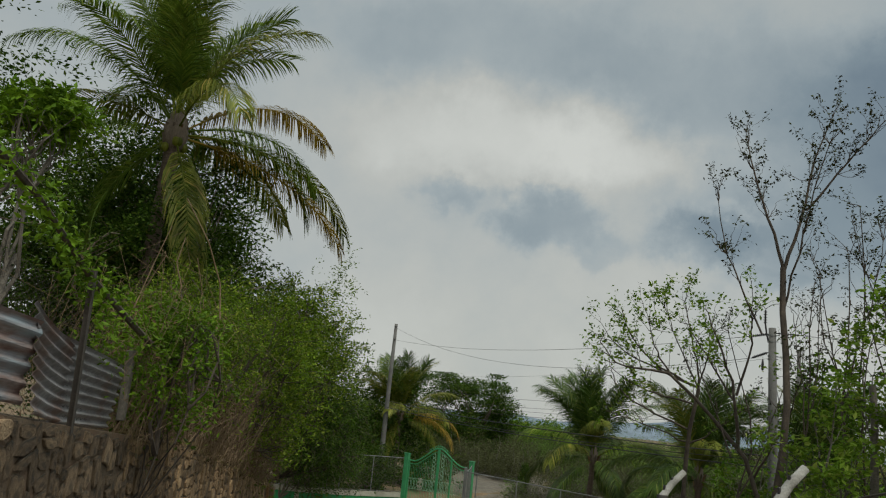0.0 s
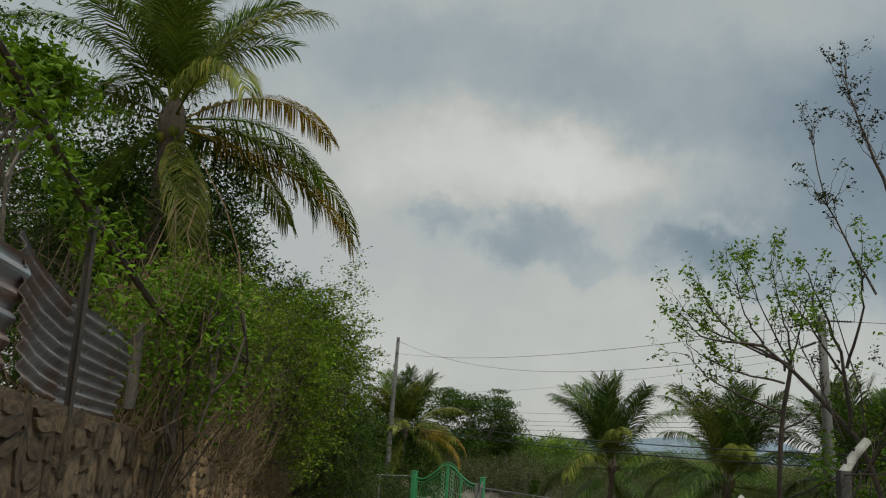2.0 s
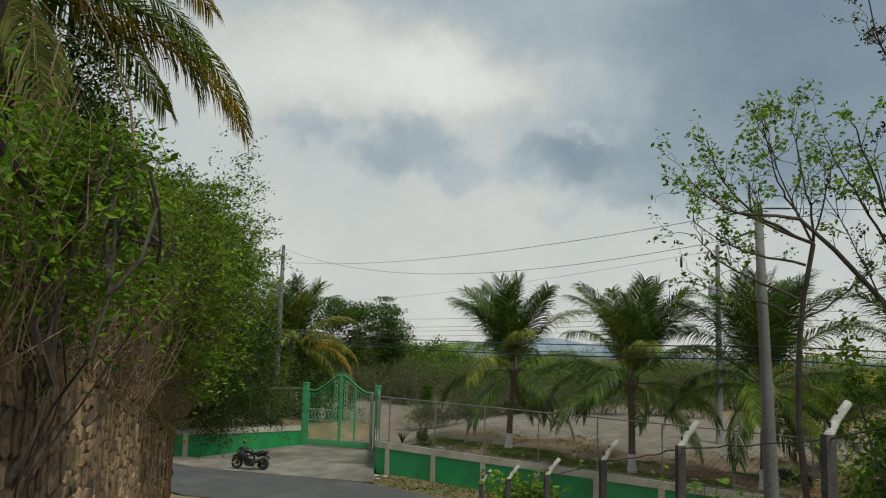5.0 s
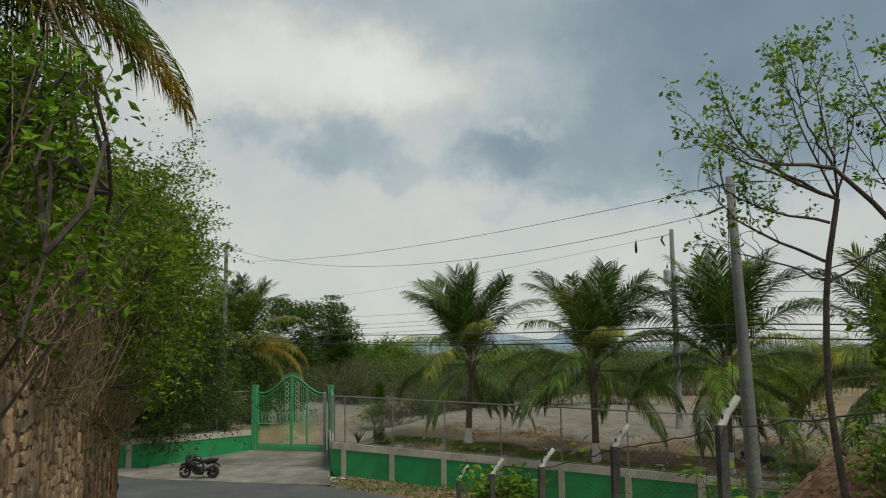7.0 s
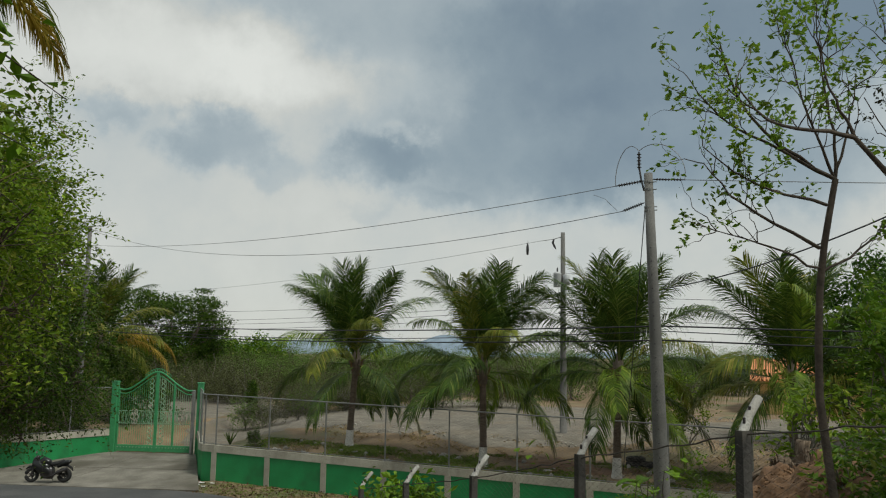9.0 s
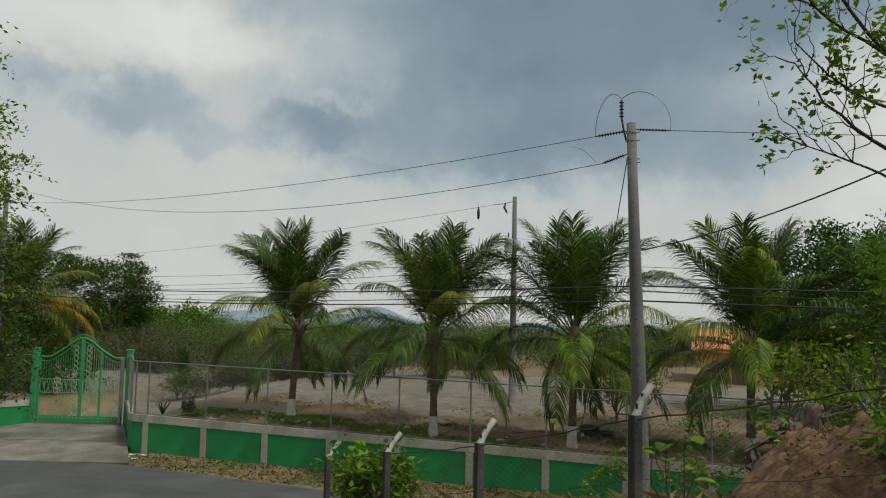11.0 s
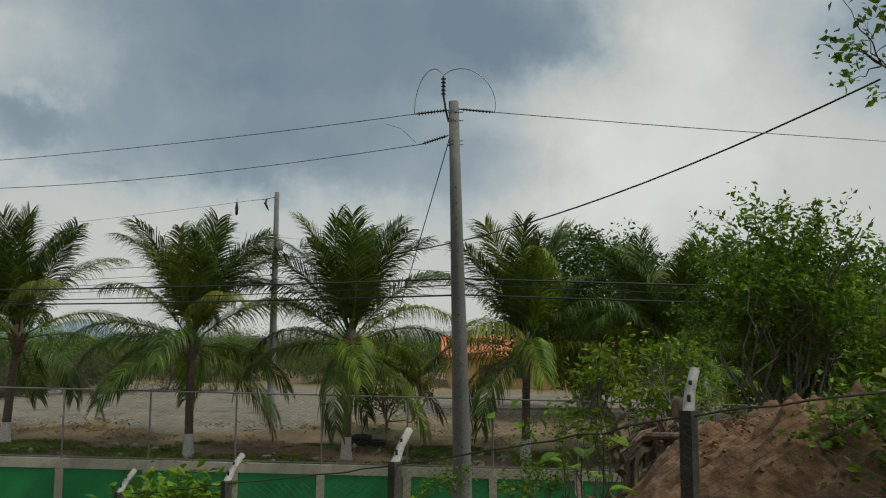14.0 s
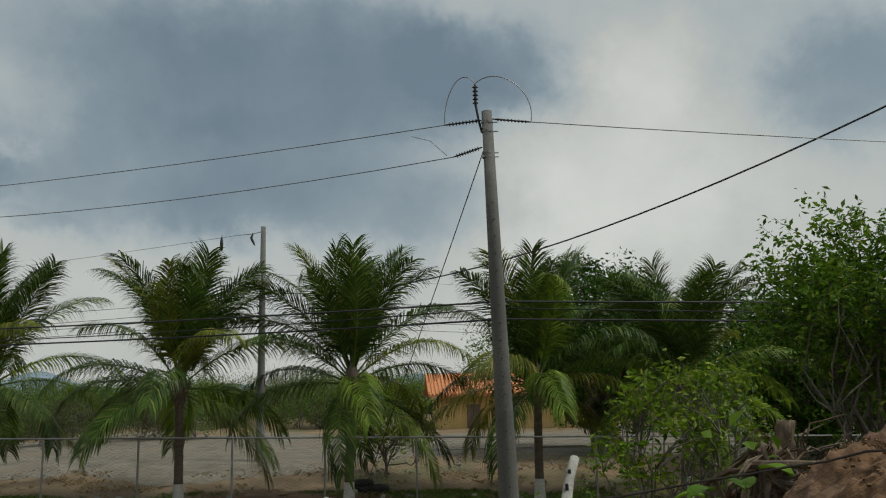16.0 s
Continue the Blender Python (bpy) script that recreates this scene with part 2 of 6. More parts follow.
M_GREYBARK = pm("grey_bark", (0.1, 0.09, 0.075), (0.19, 0.17, 0.14), 6.0, 0.95, 0.6, 40)
M_PALMBARK = pm("palm_trunk", (0.1, 0.075, 0.055), (0.17, 0.13, 0.1), 5.0, 0.95, 0.8, 30, stretch=(1, 1, 3), dist=0.02)
M_LIME = pm("lime_wash", (0.62, 0.6, 0.56), (0.74, 0.72, 0.69), 5.0, 0.9, 0.4, 30, c3=(0.5, 0.45, 0.38))
M_DRYSTICK = pm("dry_vine", (0.15, 0.1, 0.055), (0.28, 0.195, 0.115), 6.0, 0.95, 0.2, 40)
M_CABLE = pm("cable", (0.02, 0.02, 0.022), (0.04, 0.04, 0.042), 3.0, 0.6, 0.0, 40)
M_ALU = pm("line_wire", (0.17, 0.17, 0.17), (0.26, 0.26, 0.26), 3.0, 0.5, 0.0, 40, metal=0.5)
M_PORC = pm("dark_porcelain", (0.025, 0.022, 0.024), (0.05, 0.045, 0.045), 3.0, 0.3, 0.0, 40)
M_TANK = pm("transformer_grey", (0.4, 0.41, 0.42), (0.5, 0.5, 0.5), 3.0, 0.5, 0.1, 30)
M_RED = pm("red_earth", (0.12, 0.066, 0.033), (0.23, 0.13, 0.066), 1.4, 0.97, 1.0, 7, c3=(0.15, 0.085, 0.055), dist=0.05)
M_ORANGE = pm("orange_earth", (0.24, 0.115, 0.045), (0.36, 0.19, 0.08), 3.0, 0.97, 1.0, 20, c3=(0.2, 0.13, 0.07), dist=0.04)
M_ROOT = pm("dead_wood", (0.1, 0.07, 0.045), (0.22, 0.165, 0.115), 6.0, 0.95, 0.8, 30, stretch=(1, 1, 0.35), c3=(0.1, 0.08, 0.065), dist=0.02)
M_TILE = pm("roof_tile", (0.55, 0.2, 0.08), (0.66, 0.3, 0.13), 3.0, 0.85, 0.3, 20)
M_YELLOW = pm("yellow_plaster", (0.6, 0.42, 0.16), (0.68, 0.5, 0.22), 1.5, 0.9, 0.2, 20)
M_TYRE = pm("rubber", (0.012, 0.012, 0.012), (0.025, 0.025, 0.025), 5.0, 0.85, 0.2, 40)
M_BLACKPAINT = pm("black_paint", (0.008, 0.009, 0.009), (0.014, 0.015, 0.014), 5.0, 0.3, 0.0, 40)
M_CHROME = pm("chrome", (0.5, 0.5, 0.5), (0.6, 0.6, 0.6), 5.0, 0.25, 0.0, 40, metal=1.0)
M_PALESTONE = pm("pale_stone", (0.27, 0.25, 0.22), (0.4, 0.38, 0.34), 6.0, 0.95, 0.6, 30, rnd=0.25)
M_LITTER = leafmat("fallen_leaves", (0.07, 0.045, 0.024), (0.15, 0.1, 0.052), (0.08, 0.1, 0.03), 0.1, 0.9)
M_LEAF_BUSH = leafmat("bush_leaves", (0.065, 0.13, 0.01), (0.2, 0.3, 0.02), (0.34, 0.38, 0.06), 0.42)
M_LEAF_DARK = leafmat("dark_leaves", (0.025, 0.06, 0.007), (0.08, 0.145, 0.014), (0.14, 0.18, 0.03))
M_LEAF_VINE = leafmat("vine_leaves", (0.075, 0.16, 0.008), (0.17, 0.29, 0.018))
M_LEAF_TWIG = leafmat("young_leaves", (0.09, 0.18, 0.015), (0.22, 0.34, 0.035), (0.3, 0.36, 0.07), 0.45)
M_LEAF_BUD = leafmat("withered_buds", (0.03, 0.03, 0.015), (0.06, 0.075, 0.025), None, 0.1)
M_LEAF_MANGO = leafmat("mango_leaves", (0.026, 0.07, 0.008), (0.07, 0.145, 0.015))
M_LEAF_LIGHT = leafmat("light_leaves", (0.055, 0.13, 0.009), (0.15, 0.26, 0.02), (0.27, 0.32, 0.05), 0.35)
M_SCRUB = leafmat("dry_scrub", (0.085, 0.095, 0.042), (0.125, 0.135, 0.06), (0.135, 0.13, 0.075), 0.2, 0.85, 0.05)
M_SCRUBGREEN = leafmat("scrub_green", (0.075, 0.135, 0.03), (0.15, 0.23, 0.05), None, 0.25, 0.85, 0.05)
M_FROND = leafmat("palm_green", (0.034, 0.072, 0.012), (0.09, 0.15, 0.022), (0.2, 0.24, 0.05), 0.28, 0.45, 0.24)
M_FRONDMID = leafmat("palm_fresh", (0.07, 0.13, 0.014), (0.18, 0.26, 0.03), (0.26, 0.3, 0.05), 0.35, 0.45, 0.22)
M_FRONDPALE = leafmat("palm_pale", (0.1, 0.135, 0.016), (0.22, 0.24, 0.035), (0.36, 0.3, 0.07), 0.35, 0.45, 0.22)
M_FRONDYEL = leafmat("palm_yellow", (0.3, 0.2, 0.03), (0.42, 0.3, 0.05), None, 0.3, 0.5)
M_FRONDDRY = leafmat("palm_dry", (0.16, 0.1, 0.05), (0.26, 0.18, 0.09), None, 0.2, 0.8)
M_GRASS = leafmat("grass", (0.09, 0.16, 0.02), (0.2, 0.27, 0.05), (0.3, 0.25, 0.12), 0.25, 0.7)
M_DRYGRASS = leafmat("dry_grass", (0.28, 0.2, 0.1), (0.46, 0.36, 0.2), (0.2, 0.2, 0.06), 0.3, 0.9)
# aerial haze is mixed into this base colour, there is no real haze
M_HILL_HAZE = pm("far_hill_haze", (0.2, 0.26, 0.32), (0.24, 0.3, 0.35), 0.004, 1.0, 0.0, 0.05)

# ---------------------------------------------------------------- geometry helpers


def mesh_np(name, V, F):
    """A mesh from arrays of points and four-cornered faces."""
    V = np.ascontiguousarray(V, dtype=np.float32)
    F = np.ascontiguousarray(F, dtype=np.int32)
    me = bpy.data.meshes.new(name)
    n, k = F.shape
    me.vertices.add(len(V))
    me.vertices.foreach_set("co", V.ravel())
    me.loops.add(n * k)
    me.loops.foreach_set("vertex_index", F.ravel())
    me.polygons.add(n)
    me.polygons.foreach_set("loop_start", np.arange(0, n * k, k, dtype=np.int32))
    me.polygons.foreach_set("loop_total", np.full(n, k, dtype=np.int32))
    me.update(calc_edges=True)
    me.polygons.foreach_set("use_smooth", np.zeros(n, bool))
    return me


def merge(chunks):
    vs, fs, o = [], [], 0
    for V, F in chunks:
        vs.append(V)
        fs.append(np.asarray(F) + o)
        o += len(V)
    return np.concatenate(vs), np.concatenate(fs)


def smooth(me):
    me.polygons.foreach_set("use_smooth", [True] * len(me.polygons))
    return me


def tube(pts, rad, n=6, cap=True):
    """A round bar along points, with a radius for each."""
    pts = np.asarray(pts, float)
    rad = np.broadcast_to(np.asarray(rad, float), (len(pts),))
    d = np.gradient(pts, axis=0)
    d /= np.linalg.norm(d, axis=1)[:, None] + 1e-9
    ref = np.array([0, 0, 1.0]) if abs(d[:, 2]).mean() < 0.8 else np.array([1.0, 0, 0])
    u = np.cross(d, ref)
    u /= np.linalg.norm(u, axis=1)[:, None] + 1e-9
    v = np.cross(d, u)
    a = np.arange(n) * 2 * np.pi / n
    ring = (np.cos(a)[None, :, None] * u[:, None] + np.sin(a)[None, :, None] * v[:, None]) * rad[:, None, None] + pts[:, None]
    V = ring.reshape(-1, 3)
    i, j = np.meshgrid(np.arange(len(pts) - 1), np.arange(n), indexing="ij")
    F = np.stack([i * n + j, i * n + (j + 1) % n, (i + 1) * n + (j + 1) % n, (i + 1) * n + j], -1).reshape(-1, 4)
    if cap and n % 2 == 0:
        for base in (0, (len(pts) - 1) * n):
            F = np.concatenate([F, [[base + q, base + q + 1, base + (n - 2 - q), base + (n - 1 - q)] for q in range(n // 2 - 1)]])
    return V, F


def boxq(x0, y0, z0, x1, y1, z1):
    V = np.array([(x, y, z) for z in (z0, z1) for y in (y0, y1) for x in (x0, x1)], float)
    F = np.array([(0, 2, 3, 1), (4, 5, 7, 6), (0, 1, 5, 4), (2, 6, 7, 3), (0, 4, 6, 2), (1, 3, 7, 5)])
    return V, F


def bevelled(name, sx, sy, sz, b=0.01, seg=1):
    bm = bmesh.new()
    bmesh.ops.create_cube(bm, size=1, matrix=Matrix.Diagonal((sx, sy, sz, 1)))
    bmesh.ops.bevel(bm, geom=bm.edges[:], offset=b, segments=seg, affect="EDGES")
    me = bpy.data.meshes.new(name)
    bm.to_mesh(me)
    bm.free()
    return me


def turn_about(points, name, n=16):
    """A turned body from (radius, height) pairs."""
    P = np.array(points, float)
    a = np.arange(n) * 2 * np.pi / n
    V = np.stack([P[:, 0, None] * np.cos(a), P[:, 0, None] * np.sin(a), np.repeat(P[:, 1, None], n, 1)], -1).reshape(-1, 3)
    i, j = np.meshgrid(np.arange(len(P) - 1), np.arange(n), indexing="ij")
    F = np.stack([i * n + j, i * n + (j + 1) % n, (i + 1) * n + (j + 1) % n, (i + 1) * n + j], -1).reshape(-1, 4)
    return smooth(mesh_np(name, V, F))


def thing(name, m, label, category, group="", kind=""):
    ob = new(name)
    ob.empty_display_size = 0.2
    ob.matrix_world = m
    return tagged(ob, label, category, group, kind)


def part(name, me, material, parent, label="", m=None):
    if isinstance(me, tuple):
        me = mesh_np(name, *me)
    if material and not me.materials:
        me.materials.append(material)
    ob = new(name, me)
    ob.parent = parent
    if m is not None:
        ob.matrix_basis = m
    return tagged(ob, label)


def solo(name, me, material, label, category, group="", kind="", m=None):
    ob = part(name, me, material, None, "", m)
    return tagged(ob, label, category, group, kind)


def leaves(rng, C, size, up=0.4, flat=0.42, droop=0.0):
    """One folded four-cornered leaf at each place."""
    n = len(C)
    d = rng.normal(size=(n, 3))
    d[:, 2] = d[:, 2] * 0.6 - droop
    d /= np.linalg.norm(d, axis=1)[:, None]
    s = rng.normal(size=(n, 3))
    s[:, 2] *= 1 - up
    s -= (s * d).sum(1)[:, None] * d
    s /= np.linalg.norm(s, axis=1)[:, None] + 1e-9
    k = np.cross(d, s)
    L = (size * rng.uniform(0.6, 1.35, n))[:, None]
    w = L * flat
    V = np.stack([C, C + d * L * 0.5 + s * w * 0.5 + k * w * 0.12, C + d * L - k * L * 0.08, C + d * L * 0.5 - s * w * 0.5 + k * w * 0.12], 1).reshape(-1, 3)
    F = np.arange(4 * n).reshape(-1, 4)
    return V, F


def leaves_mesh(name, rng, C, size):
    return mesh_np(name, *leaves(rng, C, size, 0.7, 0.7, 0.2))


def crown_places(rng, centre, radii, clumps, per, clump_r, hollow=0.45, bumps=0.3, pad=1.0):
    """Places for leaves: clumps in an uneven crown with gaps."""
    D = rng.normal(size=(clumps, 3))
    D /= np.linalg.norm(D, axis=1)[:, None]
    ph = rng.uniform(0, 6, 6)
    wob = 1 + bumps * (np.sin(D[:, 0] * 5 + ph[0]) * np.sin(D[:, 1] * 4 + ph[1]) + 0.7 * np.sin(D[:, 2] * 7 + ph[2] + D[:, 0] * 3) * np.sin(D[:, 1] * 8 + ph[3]))
    r = (hollow + (1 - hollow) * rng.uniform(0, 1, clumps) ** 0.6) * wob
    K = np.array(centre) + D * r[:, None] * np.array(radii)
    P = np.repeat(K, per, 0) + np.clip(rng.normal(size=(clumps * per, 3)), -1.35, 1.35) * (1, 1, pad) * clump_r * np.repeat(rng.uniform(0.5, 1.3, clumps), per)[:, None]
    return P, K


def spray_places(rng, centre, radii, sprays, per, length, lift=0.35, sag=0.3):
    """Arching shoots that stand out of a crown, with the places of the leaves along them."""
    D = rng.normal(size=(sprays, 3))
    D[:, 2] = D[:, 2] * 0.8 + 0.15
    D /= np.linalg.norm(D, axis=1)[:, None]
    A = np.array(centre) + D * np.array(radii) * rng.uniform(0.35, 0.95, sprays)[:, None]
    way = D * (1, 1, 0.5) + rng.normal(size=(sprays, 3)) * 0.35 + (0, 0, lift)
    way /= np.linalg.norm(way, axis=1)[:, None]
    ln = length * rng.uniform(0.5, 1.3, sprays)
    t = np.linspace(0, 1, per)
    bow = np.array((0, 0, -1.0)) * (ln * sag)[:, None]
    P = A[:, None] + way[:, None] * (ln[:, None] * t)[..., None] + bow[:, None] * (t ** 2)[None, :, None]
    rods = [tube(P[k, [0, per // 3, 2 * per // 3, per - 1]], [0.007, 0.006, 0.004, 0.002], 3, False) for k in range(sprays)]
    Q = P[:, per // 6:] + rng.normal(size=(sprays, per - per // 6, 3)) * 0.035 * length ** 0.5
    return Q.reshape(-1, 3), rods


def branch(rng, a, b, r0, r1, wob=0.1, n=6, sides=6):
    a, b = np.array(a, float), np.array(b, float)
    t = np.linspace(0, 1, n)[:, None]
    L = np.linalg.norm(b - a)
    P = a + (b - a) * t + np.cumsum(rng.normal(size=(n, 3)), 0) * wob * L / n * np.sin(np.pi * t)
    return P, tube(P, np.linspace(r0, r1, n), sides, cap=False)


def grow(rng, start, way, length, radius, depth, out, tips, spread=0.6, lift=0.25, shrink=0.68, kids=(2, 4)):
    """Limbs that fork; adds their bars to out and their outer places to tips."""
    way = np.array(way, float)
    way /= np.linalg.norm(way)
    end = np.array(start) + way * length
    end[2] += 0
    P, tb = branch(rng, start, end, radius, radius * 0.55, 0.25, 5 if depth < 2 else 6, 4 if depth < 2 else 6)
    out.append(tb)
    if depth <= 1:
        tips.extend(P[1:])
    if depth == 0:
        return
    for k in range(rng.integers(kids[0], kids[1] + 1)):
        w = way + rng.normal(size=3) * spread + np.array([0, 0, lift])
        s = P[-1] if k == 0 else P[rng.integers(len(P) // 2, len(P))]
        grow(rng, s, w, length * shrink * rng.uniform(0.7, 1.2), radius * 0.55, depth - 1, out, tips, spread, lift, shrink, kids)


# ---------------------------------------------------------------- lie of the land
SWP, SWN, SWU = np.array((23.28, -31.79)), np.array((0.645, 0.765)), np.array((-0.765, 0.645))


def step(v):
    v = np.clip(v, 0, 1)
    return v * v * (3 - 2 * v)


def wall_top(s):
    return np.interp(s, [-25, 0, 6, 8, 20, 23], [8.4, 6.28, 5.85, 5.6, 4.05, 3.6])


def lane_z(a):
    return np.interp(a, [-40, 0, 14.6, 24, 36, 42], [9.5, 5.1, 3.42, 2.0, 0.35, 0.0])


def land(x, y):
    x, y = np.asarray(x, float), np.asarray(y, float)
    a = (x - 30.8) * -0.766 + (y + 34.5) * 0.643
    front = lane_z(a) * step((-y - 6.5) / 12) - 0.02 * np.clip(x, 0, 30) * step((y + 8) / 6) + 0.11 * step((y + 2.2) / 1.8) * step((x + 1) / 1.5)
    sw = (x - SWP[0]) * SWN[0] + (y - SWP[1]) * SWN[1]
    s = (x - SWP[0]) * SWU[0] + (y - SWP[1]) * SWU[1]
    left = wall_top(s) - 0.06 + 0.03 * np.clip(-sw, 0, 25)
    left = left + (0.1 - left) * step((s - 22.2) / 9)
    z = front + (np.maximum(left, front) - front) * step((-sw - 0.12) / 0.3) * step((60 - np.abs(s)) / 20)
    # the walled yard
    edge = np.where(x > -0.5, 0.0, np.where(x > -5.2, (-0.5 - x) * 1.1, 5.17 + (x + 5.2) * 0.28))
    edge = np.where(x < -9.7, 3.9 - (x + 9.7) * 4.4, edge)
    edge = np.where(x < -10.5, np.where(x > -12.6, 0.4 + (x + 10.5) * 1.9, -3.6 + (x + 12.6) * 0.6), edge)
    inside = (y - edge)
    low = 0.36 + 0.03 * np.clip(inside, 0, 60)
    high = 1.22 - 0.012 * np.clip(x, 0, 30) + 0.1 * np.clip(inside, 0, 9) + 0.018 * np.clip(inside - 9, 0, 60)
    far_in = np.clip(inside, 0, 22)
    k = step((x + 5.5 + 0.5 * far_in) / (5 + 0.6 * far_in))
    k = np.where(x < -9.7, step((-9.7 - x) / 1.0) * 0.5, k)
    yard = low + (high - low) * k
    z = np.where(inside > 0.06, z + (yard - z) * step((inside - 0.22) / 0.16), z)
    return z


def lie(x, y):
    return float(land(x, y))

# ---------------------------------------------------------------- ground, road, apron, gravel


def axis_lines(lo, hi, fine, far):
    mid = np.arange(lo, hi + 1e-6, fine)
    out = far * np.array([0.0016, 0.0045, 0.01, 0.02, 0.04, 0.08, 0.16, 0.4, 1.0])
    return np.concatenate([lo - out[::-1], mid, hi + out])


def sheet_grid(xs, ys, lift=0.0, rough=0.0, seed=3):
    X, Y = np.meshgrid(xs, ys)
    Z = land(X, Y) + lift
    if rough:
        Z = Z + rough * (np.sin(X * 2.1 + 1.3 * np.sin(Y * 1.7)) * np.sin(Y * 2.6 + 0.4) + 0.6 * np.sin(X * 5.3 + Y * 1.1) * np.sin(Y * 4.7 - X * 0.9))
    V = np.stack([X, Y, Z], -1).reshape(-1, 3)
    n = len(xs)
    i, j = np.meshgrid(np.arange(len(ys) - 1), np.arange(n - 1), indexing="ij")
    F = np.stack([i * n + j, i * n + j + 1, (i + 1) * n + j + 1, (i + 1) * n + j], -1).reshape(-1, 4)
    return V, F


gx, gy = axis_lines(-24, 44, 0.3, 2600), axis_lines(-46, 24, 0.3, 2600)
solo("ground", smooth(mesh_np("ground", *sheet_grid(gx, gy, 0, 0.02))), M_SOIL,
     "dry brown earth with thin weeds and stones", "ground", kind="structure")


def ribbon(left, right, n_across, lift):
    """A strip between two edge lines, draped on the land."""
    Ls, Rs = np.array(left, float), np.array(right, float)
    t = np.linspace(0, 1, 90)
    q = np.linspace(0, 1, len(Ls))
    A = np.stack([np.interp(t, q, Ls[:, k]) for k in (0, 1)], -1)
    B = np.stack([np.interp(t, q, Rs[:, k]) for k in (0, 1)], -1)
    w = np.linspace(0, 1, n_across)
    P = A[:, None] + (B - A)[:, None] * w[None, :, None]
    crown = 0.05 * np.sin(np.pi * w)[None]
    Z = land(P[..., 0], P[..., 1]) + lift + crown
    V = np.concatenate([P, Z[..., None]], -1).reshape(-1, 3)
    n = n_across
    i, j = np.meshgrid(np.arange(89), np.arange(n - 1), indexing="ij")
    F = np.stack([i * n + j, (i + 1) * n + j, (i + 1) * n + j + 1, i * n + j + 1], -1).reshape(-1, 4)
    return V, F


far_edge = [(-60, -22), (-30, -12.5), (-16, -7.2), (-9, -5.2), (-2.3, -3.2), (1.2, -2.35), (6, -2.75), (11, -3.2), (22, -4.3), (40, -6), (70, -9)]
near_edge = [(-57, -29), (-27, -19.5), (-14, -14.0), (-8, -12.0), (-2.3, -10.4), (0.8, -9.4), (5.5, -9.2), (11, -9.4), (22, -10.2), (40, -12), (70, -15)]
solo("road", mesh_np("road", *ribbon(far_edge, near_edge, 14, 0.035)), M_ASPHALT, "worn grey asphalt road with soft edges", "road", kind="structure")
lane_l = [(44, -47.5), (34, -39.0), (27.5, -34.2), (23.6, -31.2), (18.5, -27.0), (10, -19.2), (4, -13.4), (1.5, -9.6)]
lane_r = [(46.5, -43.5), (36.5, -35.6), (30.5, -31.0), (26.0, -27.6), (21.5, -23.6), (15, -16.8), (10, -12.0), (7.5, -9.3)]
solo("lane", mesh_np("lane", *ribbon(lane_l, lane_r, 12, 0.03)), M_ASPHALT, "narrow asphalt lane running down to the junction", "road", kind="structure")

# driveway before the gate: four cast slabs with open joints
slab = thing("driveway", Matrix(), "stained pale concrete driveway before the gate", "driveway", kind="structure")


def slab_piece(c0, c1, c2, c3):
    P = np.array([c0, c1, c2, c3], float)
    t = np.linspace(0.006, 0.994, 8)
    U, W = np.meshgrid(t, t)
    XY = P[0] * ((1 - U) * (1 - W))[..., None] + P[1] * (U * (1 - W))[..., None] + P[2] * (U * W)[..., None] + P[3] * ((1 - U) * W)[..., None]
    rise = 0.34 * step((XY[..., 1] + 3.6) / 8.0)
    Z = np.maximum(land(XY[..., 0], XY[..., 1]), rise) + 0.06
    top = np.concatenate([XY, Z[..., None]], -1).reshape(-1, 3)
    V = np.concatenate([top, top - (0, 0, 0.16)])
    i, j = np.meshgrid(np.arange(7), np.arange(7), indexing="ij")
    F = np.stack([i * 8 + j, i * 8 + j + 1, (i + 1) * 8 + j + 1, (i + 1) * 8 + j], -1).reshape(-1, 4)
    rim = [k for k in range(8)] + [k * 8 + 7 for k in range(1, 8)] + [56 + k for k in range(6, -1, -1)] + [k * 8 for k in range(6, 0, -1)]
    S = np.array([(rim[k], rim[k] + 64, rim[(k + 1) % 28] + 64, rim[(k + 1) % 28]) for k in range(28)])
    return V, np.concatenate([F, S])


dl = [(-12.2, -6.1), (-10.9, -1.2), (-9.7, 4.05)]
dm = [(-5.6, -4.3), (-6.4, 0.2), (-7.5, 4.6)]
dr = [(1.15, -2.3), (-1.8, 1.2), (-5.2, 5.2)]
for k in range(2):
    part("slab", slab_piece(dl[k], dm[k], dm[k + 1], dl[k + 1]), M_CONC, slab)
    part("slab", slab_piece(dm[k], dr[k], dr[k + 1], dm[k + 1]), M_CONC, slab)

# gravel of the yard
xs = np.arange(-40, 44.1, 0.5)
front = 6.2 + 1.0 * np.sin(xs * 0.35) + 0.5 * np.sin(xs * 1.1) + 0.2 * np.sin(xs * 2.9) + np.clip(xs - 12, 0, 9) * 0.55 + np.clip(-6 - xs, 0, 40) * 0.75
back = np.maximum(25 + 3 * np.sin(xs * 0.25) + 2 * np.sin(xs * 0.6), front + 4)
w = np.linspace(0, 1, 30)[:, None]
X = np.repeat(xs[None], 30, 0)
Y = front * (1 - w) + back * w
Z = land(X, Y) + 0.09 * np.minimum(1, 12 * w * (1 - w)) + 0.02 * np.sin(X * 3 + Y) * np.sin(Y * 2.3)
V = np.stack([X, Y, Z], -1).reshape(-1, 3)
n = len(xs)
i, j = np.meshgrid(np.arange(29), np.arange(n - 1), indexing="ij")
F = np.stack([i * n + j, i * n + j + 1, (i + 1) * n + j + 1, (i + 1) * n + j], -1).reshape(-1, 4)
